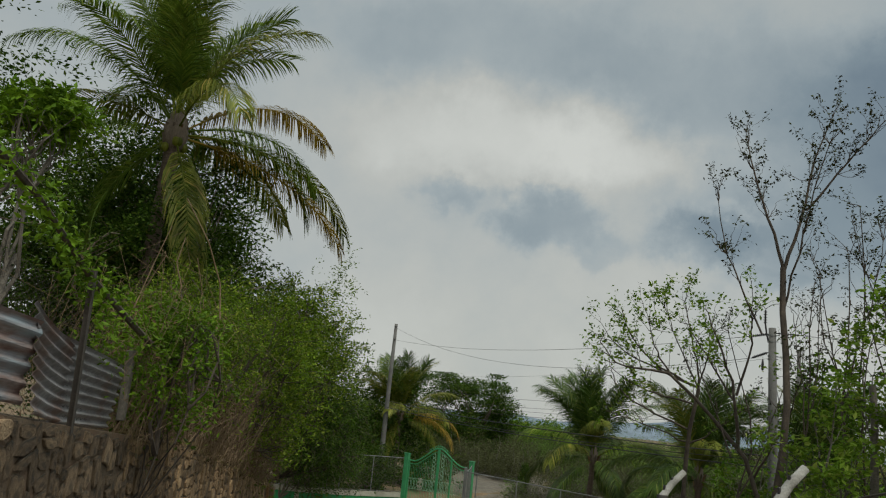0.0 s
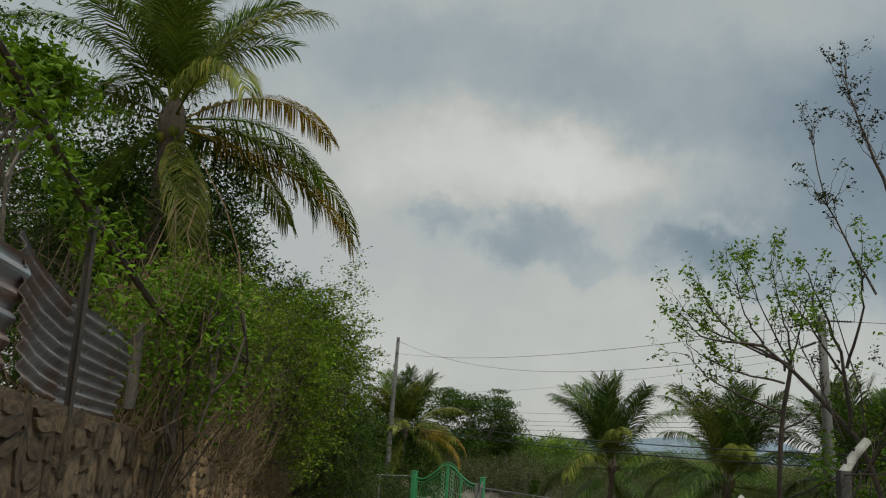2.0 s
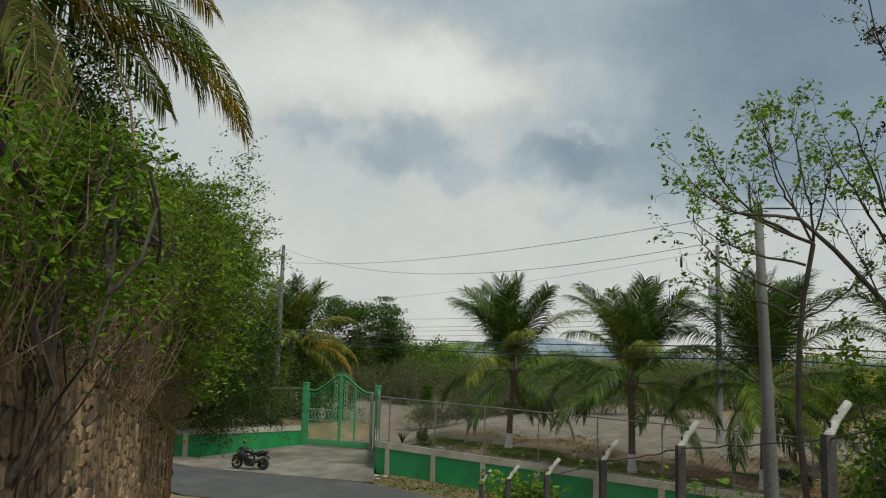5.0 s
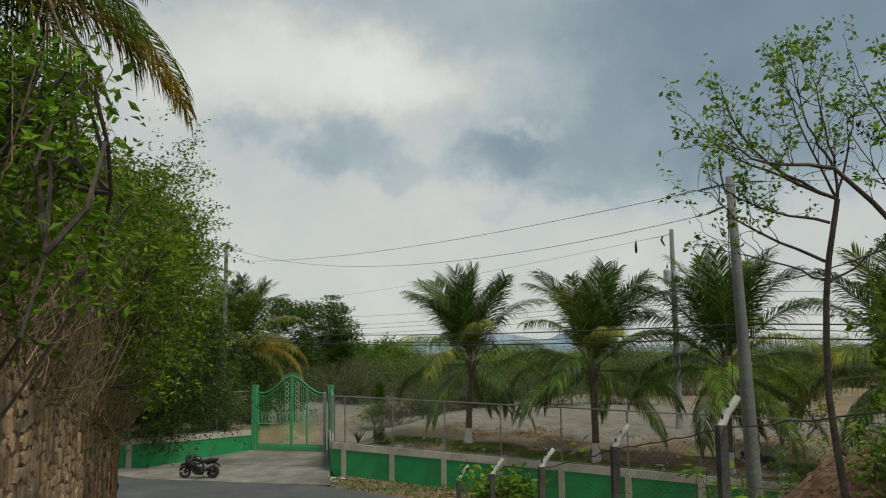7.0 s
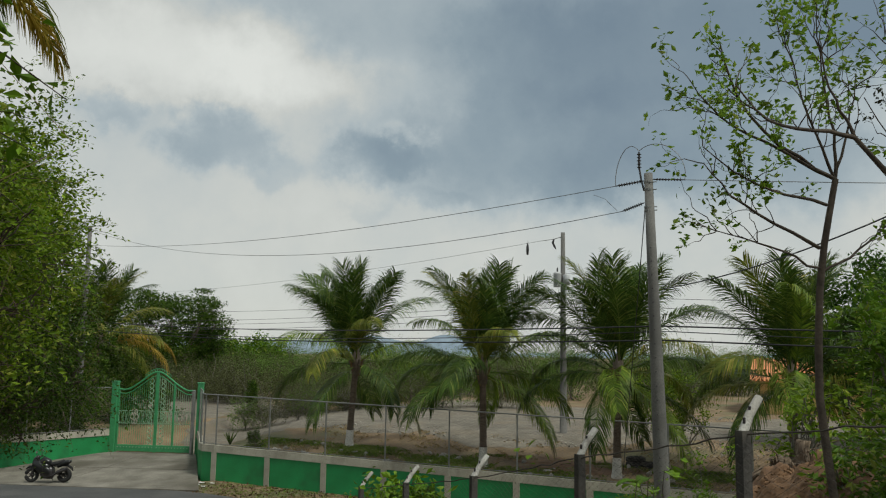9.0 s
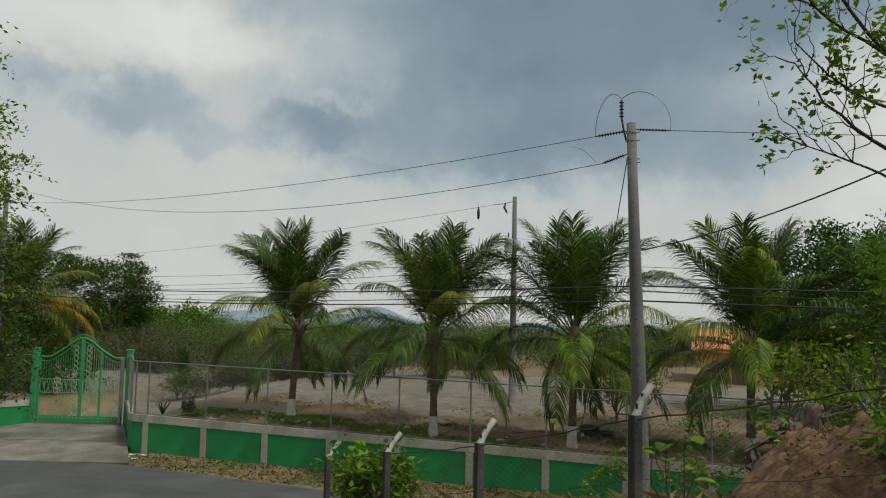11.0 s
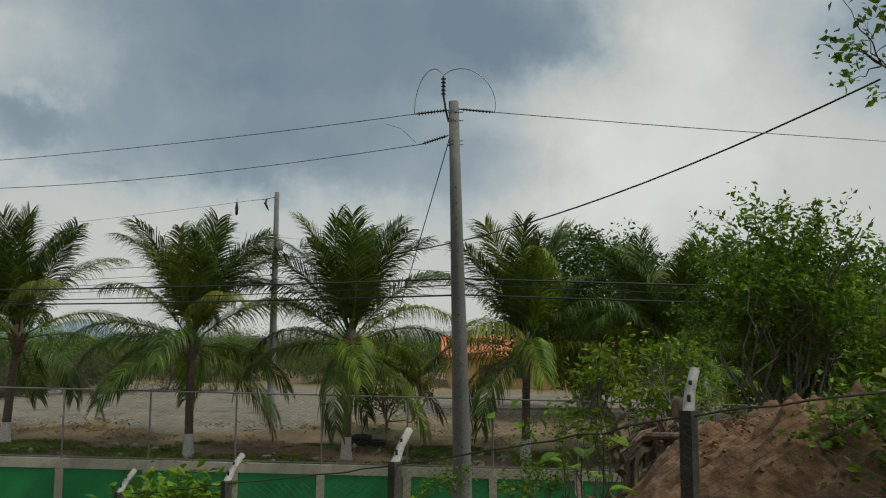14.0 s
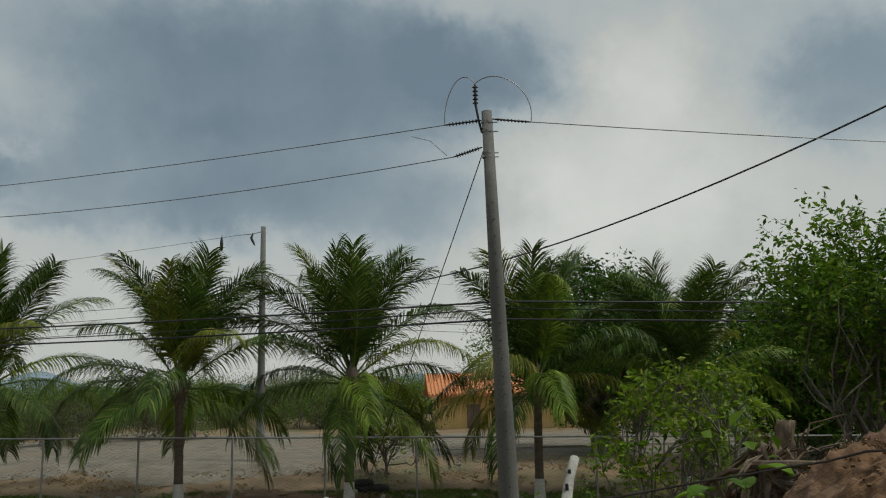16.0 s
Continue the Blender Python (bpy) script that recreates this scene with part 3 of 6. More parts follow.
solo("gravel_yard", smooth(mesh_np("gravel_yard", V, F)), M_GRAVEL, "pale trampled gravel yard behind the fence", "ground", kind="structure")

# far hills, their distance haze carried by the blue-grey material
rng = np.random.default_rng(5)
for name, dist, base, amp, a0, a1, ph in (("far_ridge", 2300, 6, 62, -1.35, 1.2, 0.4), ("far_mountain", 2450, 0, 80, -0.62, -0.28, 0)):
    n = 160
    th = np.linspace(a0, a1, n)
    u = np.linspace(0, 1, n)
    if name == "far_ridge":
        hgt = base + amp * (0.28 + 0.22 * np.sin(th * 9 + ph) + 0.14 * np.sin(th * 23) + 0.06 * np.sin(th * 61)) + 14 * np.exp(-((th + 0.5) / 0.1) ** 2)
    else:
        hgt = amp * np.sin(np.pi * u) ** 0.8 * (0.55 + 0.3 * np.sin(th * 31 + 1) + 0.12 * np.sin(th * 77))
    hgt = np.clip(hgt, 2, None)
    rows = []
    for f, dz in ((0.0, -20), (0.12, 0.35), (0.3, 0.8), (0.45, 1.0), (0.8, 0.5), (1.2, -0.1)):
        r = dist + f * 500
        rows.append(np.stack([22 + r * np.sin(th), -28 + r * np.cos(th), 3 + (hgt * dz if dz > 0 else np.full(n, float(dz)))], -1))
    V = np.concatenate(rows)
    i, j = np.meshgrid(np.arange(5), np.arange(n - 1), indexing="ij")
    F = np.stack([i * n + j, i * n + j + 1, (i + 1) * n + j + 1, (i + 1) * n + j], -1).reshape(-1, 4)
    solo(name, smooth(mesh_np(name, V, F)), M_HILL_HAZE, "hills on the skyline with blue-grey haze painted into their colour", "hill", kind="structure")

# ---------------------------------------------------------------- green walls with fence
SP = 2.8


def cap_z(x):
    return 1.62 - 0.022 * x


def rail_z(x):
    return 3.82 - 0.02 * x


def chain(length, h0, h1, cell, r, seed=0):
    """Woven zigzag wires of a chain-link field: along x, from 0 up to h0 at the start and h1 at the end."""
    n = max(2, int(length / cell))
    c = length / n
    chunks = []
    P0, P1 = [], []
    for i in range(n):
        h = h0 + (h1 - h0) * i / n
        m = max(2, int(h / (cell * 0.5)))
        k = np.arange(m + 1)
        x = i * c + ((k + i) % 2) * c
        z = k * h / m
        p = np.stack([x, 0.004 * ((k % 2) * 2 - 1), z], -1)
        P0.append(p[:-1])
        P1.append(p[1:])
    A, B = np.concatenate(P0), np.concatenate(P1)
    d = B - A
    d /= np.linalg.norm(d, axis=1)[:, None]
    u = np.array([0, 1.0, 0]) * np.ones_like(d)
    v = np.cross(d, u)
    vs = []
    for q in (0, 2.094, 4.189):
        off = (np.cos(q) * u + np.sin(q) * v) * r
        vs += [A + off, B + off]
    V = np.stack(vs, 1).reshape(-1, 3)
    b = np.arange(len(A))[:, None] * 6
    F = np.concatenate([b + np.array(f) for f in ((0, 1, 3, 2), (2, 3, 5, 4), (4, 5, 1, 0))])
    return V, F


def along(p, q):
    """A frame at p with x towards q."""
    d = Vector((q[0] - p[0], q[1] - p[1], 0))
    return pose(p[0], p[1], 0, 0, 0, math.degrees(math.atan2(d.y, d.x))), d.length


def wall_bay(parent, fence, p, q, bottom=-0.35, pillar=True, top=None, rail=None):
    """One bay: painted panel, cap beam, pillar; post, rail and netting over it."""
    m, L = along(p, q)
    t0, t1 = top if top else (cap_z(p[0]), cap_z(q[0]))
    r0, r1 = rail if rail else (rail_z(p[0]), rail_z(q[0]))
    V, F = boxq(0, 0.0, bottom, L, 0.15, 0)
    V[4:, 2] = np.where(V[4:, 0] > 0.1, t1, t0) - 0.3
    part("panel", (V, F), M_GREENPAINT, parent, "", m)
    V, F = boxq(-0.003, -0.035, -0.3, L + 0.003, 0.185, 0)
    V[:, 2] += np.where(V[:, 0] > 0.1, t1, t0)
    V[4:, 1] = np.where(V[4:, 1] > 0, 0.17, -0.02)
    part("cap_beam", (V, F), M_CREAM, parent, "", m)
    if pillar:
        part("pillar", boxq(-0.13, -0.03, bottom, 0.13, 0.18, t0 - 0.3), M_CREAM, parent, "", m)
    part("post", tube([(0.0, 0.075, t0 - 0.02), (0.0, 0.075, r0 * 0.5 + t0 * 0.5), (0.0, 0.075, r0)], 0.032, 8), M_GALV, fence, "", m)
    part("rail", tube([(0, 0.075, r0), (L * 0.5, 0.075, (r0 + r1) / 2), (L, 0.075, r1)], 0.026, 8), M_GALV, fence, "", m)
    part("bottom_rail", tube([(0, 0.075, t0 + 0.06), (L * 0.5, 0.075, (t0 + t1) / 2 + 0.06), (L, 0.075, t1 + 0.06)], 0.018, 6), M_GALV, fence, "", m)
    V, F = chain(L, r0 - t0 - 0.05, r1 - t1 - 0.05, 0.1, 0.0019)
    V[:, 2] += t0 + 0.06 + (t1 - t0) * V[:, 0] / L
    V[:, 1] += 0.06
    part("netting", (V, F), M_WIRE, fence, "", m)


gw = thing("wall_yard_front", Matrix(), "green-painted yard wall with cream pillars and cap", "wall", kind="structure")
gf = thing("chain_link_fence", Matrix(), "galvanised chain-link fence standing on the green wall", "fence")
for k in range(14):
    wall_bay(gw, gf, (k * SP, 0), ((k + 1) * SP, 0))
cor = [(0, 0), (-0.75, 0.12), (-1.35, 0.62), (-3.2, 2.9), (-5.05, 5.05)]
for k in range(4):
    q, p = cor[k], cor[k + 1]
    wall_bay(gw, gf, p, q, -0.2, pillar=False, top=(1.62, 1.62), rail=(3.82, 3.82))
gl = thing("wall_yard_side", Matrix(), "green-painted wall with a cream cap beside the gate", "wall", kind="structure")
lf = thing("chain_link_fence", Matrix(), "chain-link fence on the wall under the trees", "fence")
lw = [(-9.75, 3.95), (-10.25, 1.6), (-10.75, -0.6), (-11.9, -2.9), (-14.2, -5.0), (-17.0, -6.6), (-20, -8.1), (-24, -9.9)]
for k in range(7):
    q, p = lw[k], lw[k + 1]
    wall_bay(gl, lf, p, q, -0.2, pillar=k > 1, top=(1.55, 1.55), rail=(3.75, 3.75))

# ---------------------------------------------------------------- the double gate
GA, GB = (-9.62, 3.94), (-5.22, 5.2)
gm, GW = along(GA, GB)
gate = thing("double_gate", gm, "green wrought-iron double gate with an arched top", "gate")
GZ = 0.42


def arch(u):
    """Height of the gate's top along its width, 0 to 1."""
    return 3.74 + 0.88 * np.exp(-((u - 0.5) / 0.215) ** 2) - 0.12 * np.exp(-((u - 0.12) / 0.1) ** 2) - 0.12 * np.exp(-((u - 0.88) / 0.1) ** 2)


for x, wide in ((-0.05, 0.3), (GW + 0.12, 0.26)):
    post = part("gate_post", bevelled("gate_post", wide, 0.28, 3.75, 0.015), M_GATE, gate, "", pose(x, 0, 0.3 + 1.875))
    part("post_cap", bevelled("post_cap", wide + 0.06, 0.34, 0.06, 0.012), M_GATE, post, "", pose(0, 0, 1.9))
part("steel_post", bevelled("steel_post", 0.16, 0.16, 3.4, 0.02), M_GALV, gate, "pale grey steel post", pose(GW - 0.14, -0.25, 2.0))
for k in range(2):
    u0, u1 = (0.035, 0.492) if k == 0 else (0.508, 0.955)
    leaf = part("gate_leaf", bevelled("gate_leaf", (u1 - u0) * GW, 0.05, 0.34, 0.008), M_GATE, gate, "", pose((u0 + u1) / 2 * GW, 0, GZ + 0.2))
    ox, oz = (u0 + u1) / 2 * GW, GZ + 0.2
    us = np.linspace(u0, u1, 24)
    part("top_rail", tube(np.stack([us * GW - ox, 0 * us, arch(us) - oz], -1), 0.045, 8), M_GATE, leaf)
    part("upper_rail", tube(np.stack([us * GW - ox, 0 * us, arch(us) - 0.2 - oz], -1), 0.025, 6), M_GATE, leaf)
    for u in (u0, u1):
        part("stile", bevelled("stile", 0.09, 0.06, arch(np.array(u)) - GZ, 0.008), M_GATE, leaf, "", pose(u * GW - ox, 0, (arch(np.array(u)) + GZ) / 2 - oz))
    if k == 1:
        part("stile", bevelled("stile", 0.1, 0.06, 3.6, 0.008), M_GATE, leaf, "", pose(0.71 * GW - ox, 0, GZ + 1.85 - oz))
    for z in (1.9, 2.55):
        part("mid_rail", tube([(u0 * GW - ox, 0, z - oz), (0, 0, z - oz), (u1 * GW - ox, 0, z - oz)], 0.02, 6), M_GATEPALE, leaf)
    for u in np.linspace(u0 + 0.02, u1 - 0.02, 17):
        x = u * GW - ox
        part("bar", tube([(x, 0, 0.15), (x, 0, 1.5), (x, 0, float(arch(u)) - 0.2 - oz)], 0.009, 6), M_GATE if k == 0 else M_GATEPALE, leaf)
    # scrolls beside the meeting stiles, a band of rings, a rosette
    ring_a = np.linspace(0, 2 * np.pi, 13)
    side = 0.43 if k == 0 else 0.57
    for z in np.arange(0.75, 4.2, 0.26):
        c = np.stack([side * GW - ox + 0.11 * np.cos(ring_a), 0 * ring_a, z - oz + 0.12 * np.sin(ring_a)], -1)
        part("scroll", tube(c, 0.018, 6, False), M_GATEPALE, leaf)
    for u in np.linspace(u0 + 0.03, u1 - 0.03, 9):
        c = np.stack([u * GW - ox + 0.09 * np.cos(ring_a), 0 * ring_a, 2.23 - oz + 0.3 * np.sin(ring_a)], -1)
        part("oval", tube(c, 0.013, 6, False), M_GATEPALE, leaf)
    mid = 0.24 if k == 0 else 0.82
    for q in range(6):
        cxq, czq = mid * GW - ox + 0.12 * math.cos(q * 1.05), 2.25 - oz + 0.3 * math.sin(q * 1.05)
        c = np.stack([cxq + 0.09 * np.cos(ring_a), -0.03 + 0 * ring_a, czq + 0.12 * np.sin(ring_a)], -1)
        part("rosette_leaf", tube(c, 0.022, 6, False), M_CREAM, leaf, "pale cast rosette")
    for u in np.linspace(u0 + 0.02, u1 - 0.02, 12):
        part("stud", bevelled("stud", 0.06, 0.03, 0.06, 0.012), M_GATEPALE, leaf, "", pose(u * GW - ox, -0.035, 0.05))
for u in np.linspace(0.36, 0.64, 11):
    c = np.stack([u * GW + 0.075 * np.cos(ring_a), 0 * ring_a, float(arch(u)) + 0.1 + 0.08 * np.sin(ring_a)], -1)
    part("crest", tube(c, 0.018, 6, False), M_GATE, gate)

# ---------------------------------------------------------------- poles and lines


def insulator(parent, p, q, n=8, r=0.045, rod=0.012):
    """A string of sheds between two points, in the parent's frame."""
    p, q = np.array(p, float), np.array(q, float)
    prof, rr = [], []
    for k in range(n):
        f = 0.14 + 0.72 * k / (n - 1)
        for df, rad in ((-0.02, rod * 1.4), (0.0, r), (0.014, r * 0.9), (0.03, rod * 1.4)):
            prof.append(p + (q - p) * (f + df))
            rr.append(rad)
    pts = [p] + prof + [q]
    rad = [rod] + rr + [rod]
    return part("insulator", tube(pts, rad, 8), M_PORC, parent, "dark ribbed insulator")


def loop(name, p, q, sag, r, mat, n=24, n_side=6):
    p, q = np.array(p, float), np.array(q, float)
    t = np.linspace(0, 1, n)[:, None]
    P = p + (q - p) * t
    P[:, 2] -= 4 * sag * (t * (1 - t))[:, 0]
    return mesh_np(name, *tube(P, r, n_side))


def wire(p, q, sag, r, label, mat=None):
    return solo("overhead_wire", loop("overhead_wire", p, q, sag, r, mat), mat or M_ALU, label, "wire", group="overhead wires")


NP = np.array((20.95, -11.0))
base_z = lie(*NP) - 0.1
pole = thing("utility_pole", pose(NP[0], NP[1], 0), "round grey concrete utility pole leaning slightly", "pole")
PT = np.array((-0.22, 0.0, 10.12))
axis = np.array([(0, 0, base_z), (-0.02, 0, 2.5), (-0.08, 0, 5), (-0.15, 0, 7.5), tuple(PT)])
part("shaft", smooth(mesh_np("shaft", *tube(axis, [0.2, 0.185, 0.155, 0.125, 0.1], 16))), M_POLE, pole)
for k, z in enumerate(np.arange(3.2, 8.4, 0.32)):
    x = np.interp(z, axis[:, 2], axis[:, 0])
    rz = np.interp(z, axis[:, 2], [0.2, 0.185, 0.155, 0.125, 0.1])
    # no hole is cut: a dark block paints the shade inside it
    part("step_hole", bevelled("step_hole", 0.03, 0.012, 0.03, 0.004), M_PORC, pole, "dark block painted as the shade in a step hole", pose(x, -rz + 0.001, z))
for z in (9.9, 9.72, 9.3, 9.22):
    part("band", mesh_np("band", *tube([(PT[0] + 0.004, 0, z - 0.02), (PT[0] + 0.004, 0, z + 0.02)], 0.115, 12)), M_GALV, pole)
    part("bolt", mesh_np("bolt", *tube([(PT[0] + 0.1, -0.02, z), (PT[0] + 0.2, -0.02, z)], 0.012, 6)), M_GALV, pole)
part("bracket", mesh_np("bracket", *tube([(PT[0] - 0.1, 0, 9.7), (PT[0] - 0.16, 0, 9.95), (PT[0] - 0.2, 0, 10.2), (PT[0] - 0.21, 0, 10.28)], 0.025, 6)), M_PORC, pole)
insulator(pole, (PT[0] - 0.21, 0, 10.22), (PT[0] - 0.21, 0, 10.66), 5, 0.06, 0.02)
LA, LB, LC = np.array((-1.02, 0.1, 9.88)), np.array((0.62, -0.03, 9.9)), np.array((-0.87, 0.1, 9.25))
insulator(pole, (PT[0] - 0.1, 0.02, 9.95), LA, 9)
insulator(pole, (PT[0] + 0.1, 0, 9.97), LB, 9, 0.035)
insulator(pole, (PT[0] - 0.1, 0.02, 9.42), LC, 9)
top = np.array((PT[0] - 0.21, 0, 10.68))
for end, wdt in ((LA, 1), (LB, 1)):
    t = np.linspace(0, 1, 20)[:, None]
    c1, c2 = top + ((end - top) * (0.45, 0.45, 0) + (0, 0, 0.42)), end + (0.14 if end[0] > 0 else -0.02, 0, 0.62)
    P = top * (1 - t) ** 3 + 3 * c1 * t * (1 - t) ** 2 + 3 * c2 * t ** 2 * (1 - t) + end * t ** 3
    part("jumper", mesh_np("jumper", *tube(P, 0.009, 6)), M_ALU, pole, "curved jumper wire")
part("jumper", mesh_np("jumper", *tube([LA + (-0.62, 0.4, -0.1), (-1.3, 0.2, 9.6), LC + (-0.12, 0, 0.03)], 0.006, 6)), M_ALU, pole)

PLX, PLY = -13.0, 4.6
pl = thing("utility_pole", pose(PLX, PLY, 0), "slim grey concrete pole standing behind the wall", "pole")
part("shaft", smooth(mesh_np("shaft", *tube([(0, 0, 0.3), (0, 0, 5), (0, 0, 9), (0, 0, 12.75)], [0.2, 0.17, 0.14, 0.11], 12))), M_POLE, pl)
for z, s in ((12.6, 0.0), (11.7, 0.0)):
    part("arm", mesh_np("arm", *tube([(0, 0, z), (0.22, -0.2, z - 0.03), (0.42, -0.38, z - 0.1)], 0.03, 6)), M_GALV, pl)
    insulator(pl, (0.42, -0.38, z - 0.1), (0.72, -0.62, z - 0.16), 5, 0.06)

FPX, FPY = 13.36, 9.58
pf = thing("utility_pole", pose(FPX, FPY, 0), "concrete pole carrying a small transformer", "pole")
part("shaft", smooth(mesh_np("shaft", *tube([(0, 0, 1.9), (0, 0, 5), (0, 0, 8.5), (0, 0, 11.96)], [0.19, 0.165, 0.135, 0.105], 12))), M_POLE, pf)
tank = part("transformer", turn_about([(0.02, 0), (0.19, 0.0), (0.2, 0.05), (0.2, 0.62), (0.21, 0.66), (0.15, 0.74), (0.02, 0.76)], "transformer"), M_TANK, pf, "pale grey transformer can", pose(-0.24, -0.18, 9.2))
part("bushing", mesh_np("bushing", *tube([(0, 0, 0.74), (0, 0, 0.85), (0, 0, 0.98)], [0.03, 0.045, 0.02], 6)), M_PORC, tank)
part("transformer", turn_about([(0.02, 0), (0.16, 0.0), (0.17, 0.5), (0.02, 0.55)], "meter_box"), M_TANK, pf, "", pose(0.2, -0.12, 9.3))
part("arm", mesh_np("arm", *tube([(0, 0, 11.75), (-0.5, -0.1, 11.62), (-1.0, -0.25, 11.55)], 0.018, 6)), M_GALV, pf)
part("cutout", mesh_np("cutout", *tube([(-0.42, -0.08, 11.66), (-0.5, -0.1, 11.45), (-0.4, -0.1, 11.25), (-0.34, -0.1, 11.12)], [0.03, 0.06, 0.05, 0.02], 8)), M_PORC, pf, "dark fuse cutout")
part("cutout", mesh_np("cutout", *tube([(-0.2, -0.05, 9.1), (-0.22, -0.05, 8.8), (-0.2, -0.05, 8.4), (-0.12, -0.05, 8.1)], 0.012, 6)), M_CABLE, pf)
for z in (8.9, 8.5, 8.2, 7.9, 7.6):
    part("rack", bevelled("rack", 0.08, 0.14, 0.1, 0.015), M_PORC, pf, "", pose(-0.14, -0.06, z))
hang = part("line_weight", turn_about([(0.01, -0.72), (0.06, -0.68), (0.075, -0.4), (0.05, -0.2), (0.03, -0.12), (0.01, -0.1)], "line_weight", 10), M_PORC, pf, "dark spindle hung from the line", pose(11.74 - FPX, 8.83 - FPY, 11.5))
part("hook", mesh_np("hook", *tube([(0, 0, -0.12), (0.03, 0, -0.05), (-0.02, 0, 0.02)], 0.012, 6)), M_GALV, hang)

a = np.array((NP[0], NP[1], 0))
pL = np.array((PLX, PLY, 0))
wire(a + LA, pL + (0.7, -0.6, 11.55), 0.55, 0.009, "bare aluminium line from pole to pole")
wire(a + LC, pL + (0.7, -0.6, 12.4), 1.25, 0.009, "bare aluminium line sagging between poles")
wire(a + LB, (62, -18, 7.2), 0.6, 0.009, "bare aluminium line leading off along the lane")
wire((12.36, 9.33, 11.55), (-70, 46, 13.4), 1.6, 0.009, "thin line from the far pole across the yard")
thick = wire((FPX, FPY - 0.1, 9.1), (29.1, -11.9, 10.4), 1.3, 0.021, "thick black twisted service cable", M_CABLE)
wire((FPX, FPY - 0.1, 9.9), (70, 30, 12.5), 1.2, 0.009, "thin line behind the palms")
for z0, z1, s in ((6.5, 7.35, 0.28), (6.17, 6.9, 0.3), (6.38, 7.2, 0.45)):
    wire(a + (0, 0.2, z0), pL + (0.2, -0.2, z1), s, 0.02 if s < 0.4 else 0.012, "black cable strung low between poles", M_CABLE)
    wire(a + (0, 0.2, z0), (70, -18, z0 - 0.6), s, 0.02 if s < 0.4 else 0.012, "black cable strung low between poles", M_CABLE)
for z0, z1, yy in ((8.9, 9.6, 40), (8.5, 8.4, 38), (8.2, 8.0, 36), (7.9, 7.4, 34)):
    wire((FPX, FPY, z0), (-66, yy, z1 + 2.2), 1.3, 0.012, "low-voltage line across the yard", M_CABLE)
    wire((FPX, FPY, z0 - 0.1), (70, 24, z1 + 0.4), 0.8, 0.012, "low-voltage line across the yard", M_CABLE)
wire(a + (-0.3, 0, 9.35), (17.9, 0.6, 1.6), 0.05, 0.011, "stay wire from the pole to the ground", M_CABLE)

# ---------------------------------------------------------------- palms


def frond_mesh(name, L, e0, droop, leaf=0.75, n=46, seed=0, hang=0.5):
    """A feather leaf that leaves the origin along +x at the angle e0 and arches over."""
    r = np.random.default_rng(seed)
    m = 18
    s = np.linspace(0, 1, m)
    ang = e0 - droop * s ** 1.8
    dx = np.concatenate([[0], np.cumsum(np.cos(ang[:-1]) * L / (m - 1))])
    dz = np.concatenate([[0], np.cumsum(np.sin(ang[:-1]) * L / (m - 1))])
    P = np.stack([dx, r.uniform(-0.07, 0.07) * L * s ** 2, dz], -1)
    chunks = [tube(P, np.linspace(0.034, 0.005, m), 5, False)]
    T = np.gradient(P, axis=0)
    T /= np.linalg.norm(T, axis=1)[:, None]
    down = np.array([0, 0, -1.0])
    for sgn in (1, -1):
        q = np.linspace(0.16, 0.995, n) + r.normal(size=n) * 0.004
        q = q[r.uniform(size=n) > 0.06]
        k = len(q)
        B = np.stack([np.interp(q, s, P[:, c]) for c in range(3)], -1)
        t = np.stack([np.interp(q, s, T[:, c]) for c in range(3)], -1)
        ll = leaf * np.interp(q, [0.1, 0.25, 0.5, 0.8, 1.0], [0.55, 0.9, 1.0, 0.82, 0.5]) * r.uniform(0.82, 1.1, k)
        up = np.stack([-t[:, 2], 0 * q, t[:, 0]], -1)
        sway = r.normal(size=(k, 3)) * 0.07
        d1 = t * (0.85 + 0.7 * q ** 2)[:, None] + np.array([0, sgn, 0]) * 0.9 + up * 0.18 + sway
        d1 /= np.linalg.norm(d1, axis=1)[:, None]
        g = (hang * r.uniform(0.7, 1.35, k))[:, None]
        d2 = d1 + down * g
        d2 /= np.linalg.norm(d2, axis=1)[:, None]
        d3 = d2 + down * g * 1.5
        d3 /= np.linalg.norm(d3, axis=1)[:, None]
        w = np.cross(d1, up)
        w /= np.linalg.norm(w, axis=1)[:, None] + 1e-9
        wd = 0.018 * (L / 4.3) ** 0.5
        c0 = B
        c1 = c0 + d1 * (ll * 0.36)[:, None]
        c2 = c1 + d2 * (ll * 0.34)[:, None]
        c3 = c2 + d3 * (ll * 0.3)[:, None]
        V = np.stack([c0 - w * wd * 0.6, c0 + w * wd * 0.6, c1 - w * wd, c1 + w * wd, c2 - w * wd * 0.75, c2 + w * wd * 0.75, c3 - w * wd * 0.1, c3 + w * wd * 0.1], 1).reshape(-1, 3)
        b = np.arange(k)[:, None] * 8
        F = np.concatenate([b + np.array((0, 1, 3, 2)), b + np.array((2, 3, 5, 4)), b + np.array((4, 5, 7, 6))])
        chunks.append((V, F))
    return mesh_np(name, *merge(chunks))


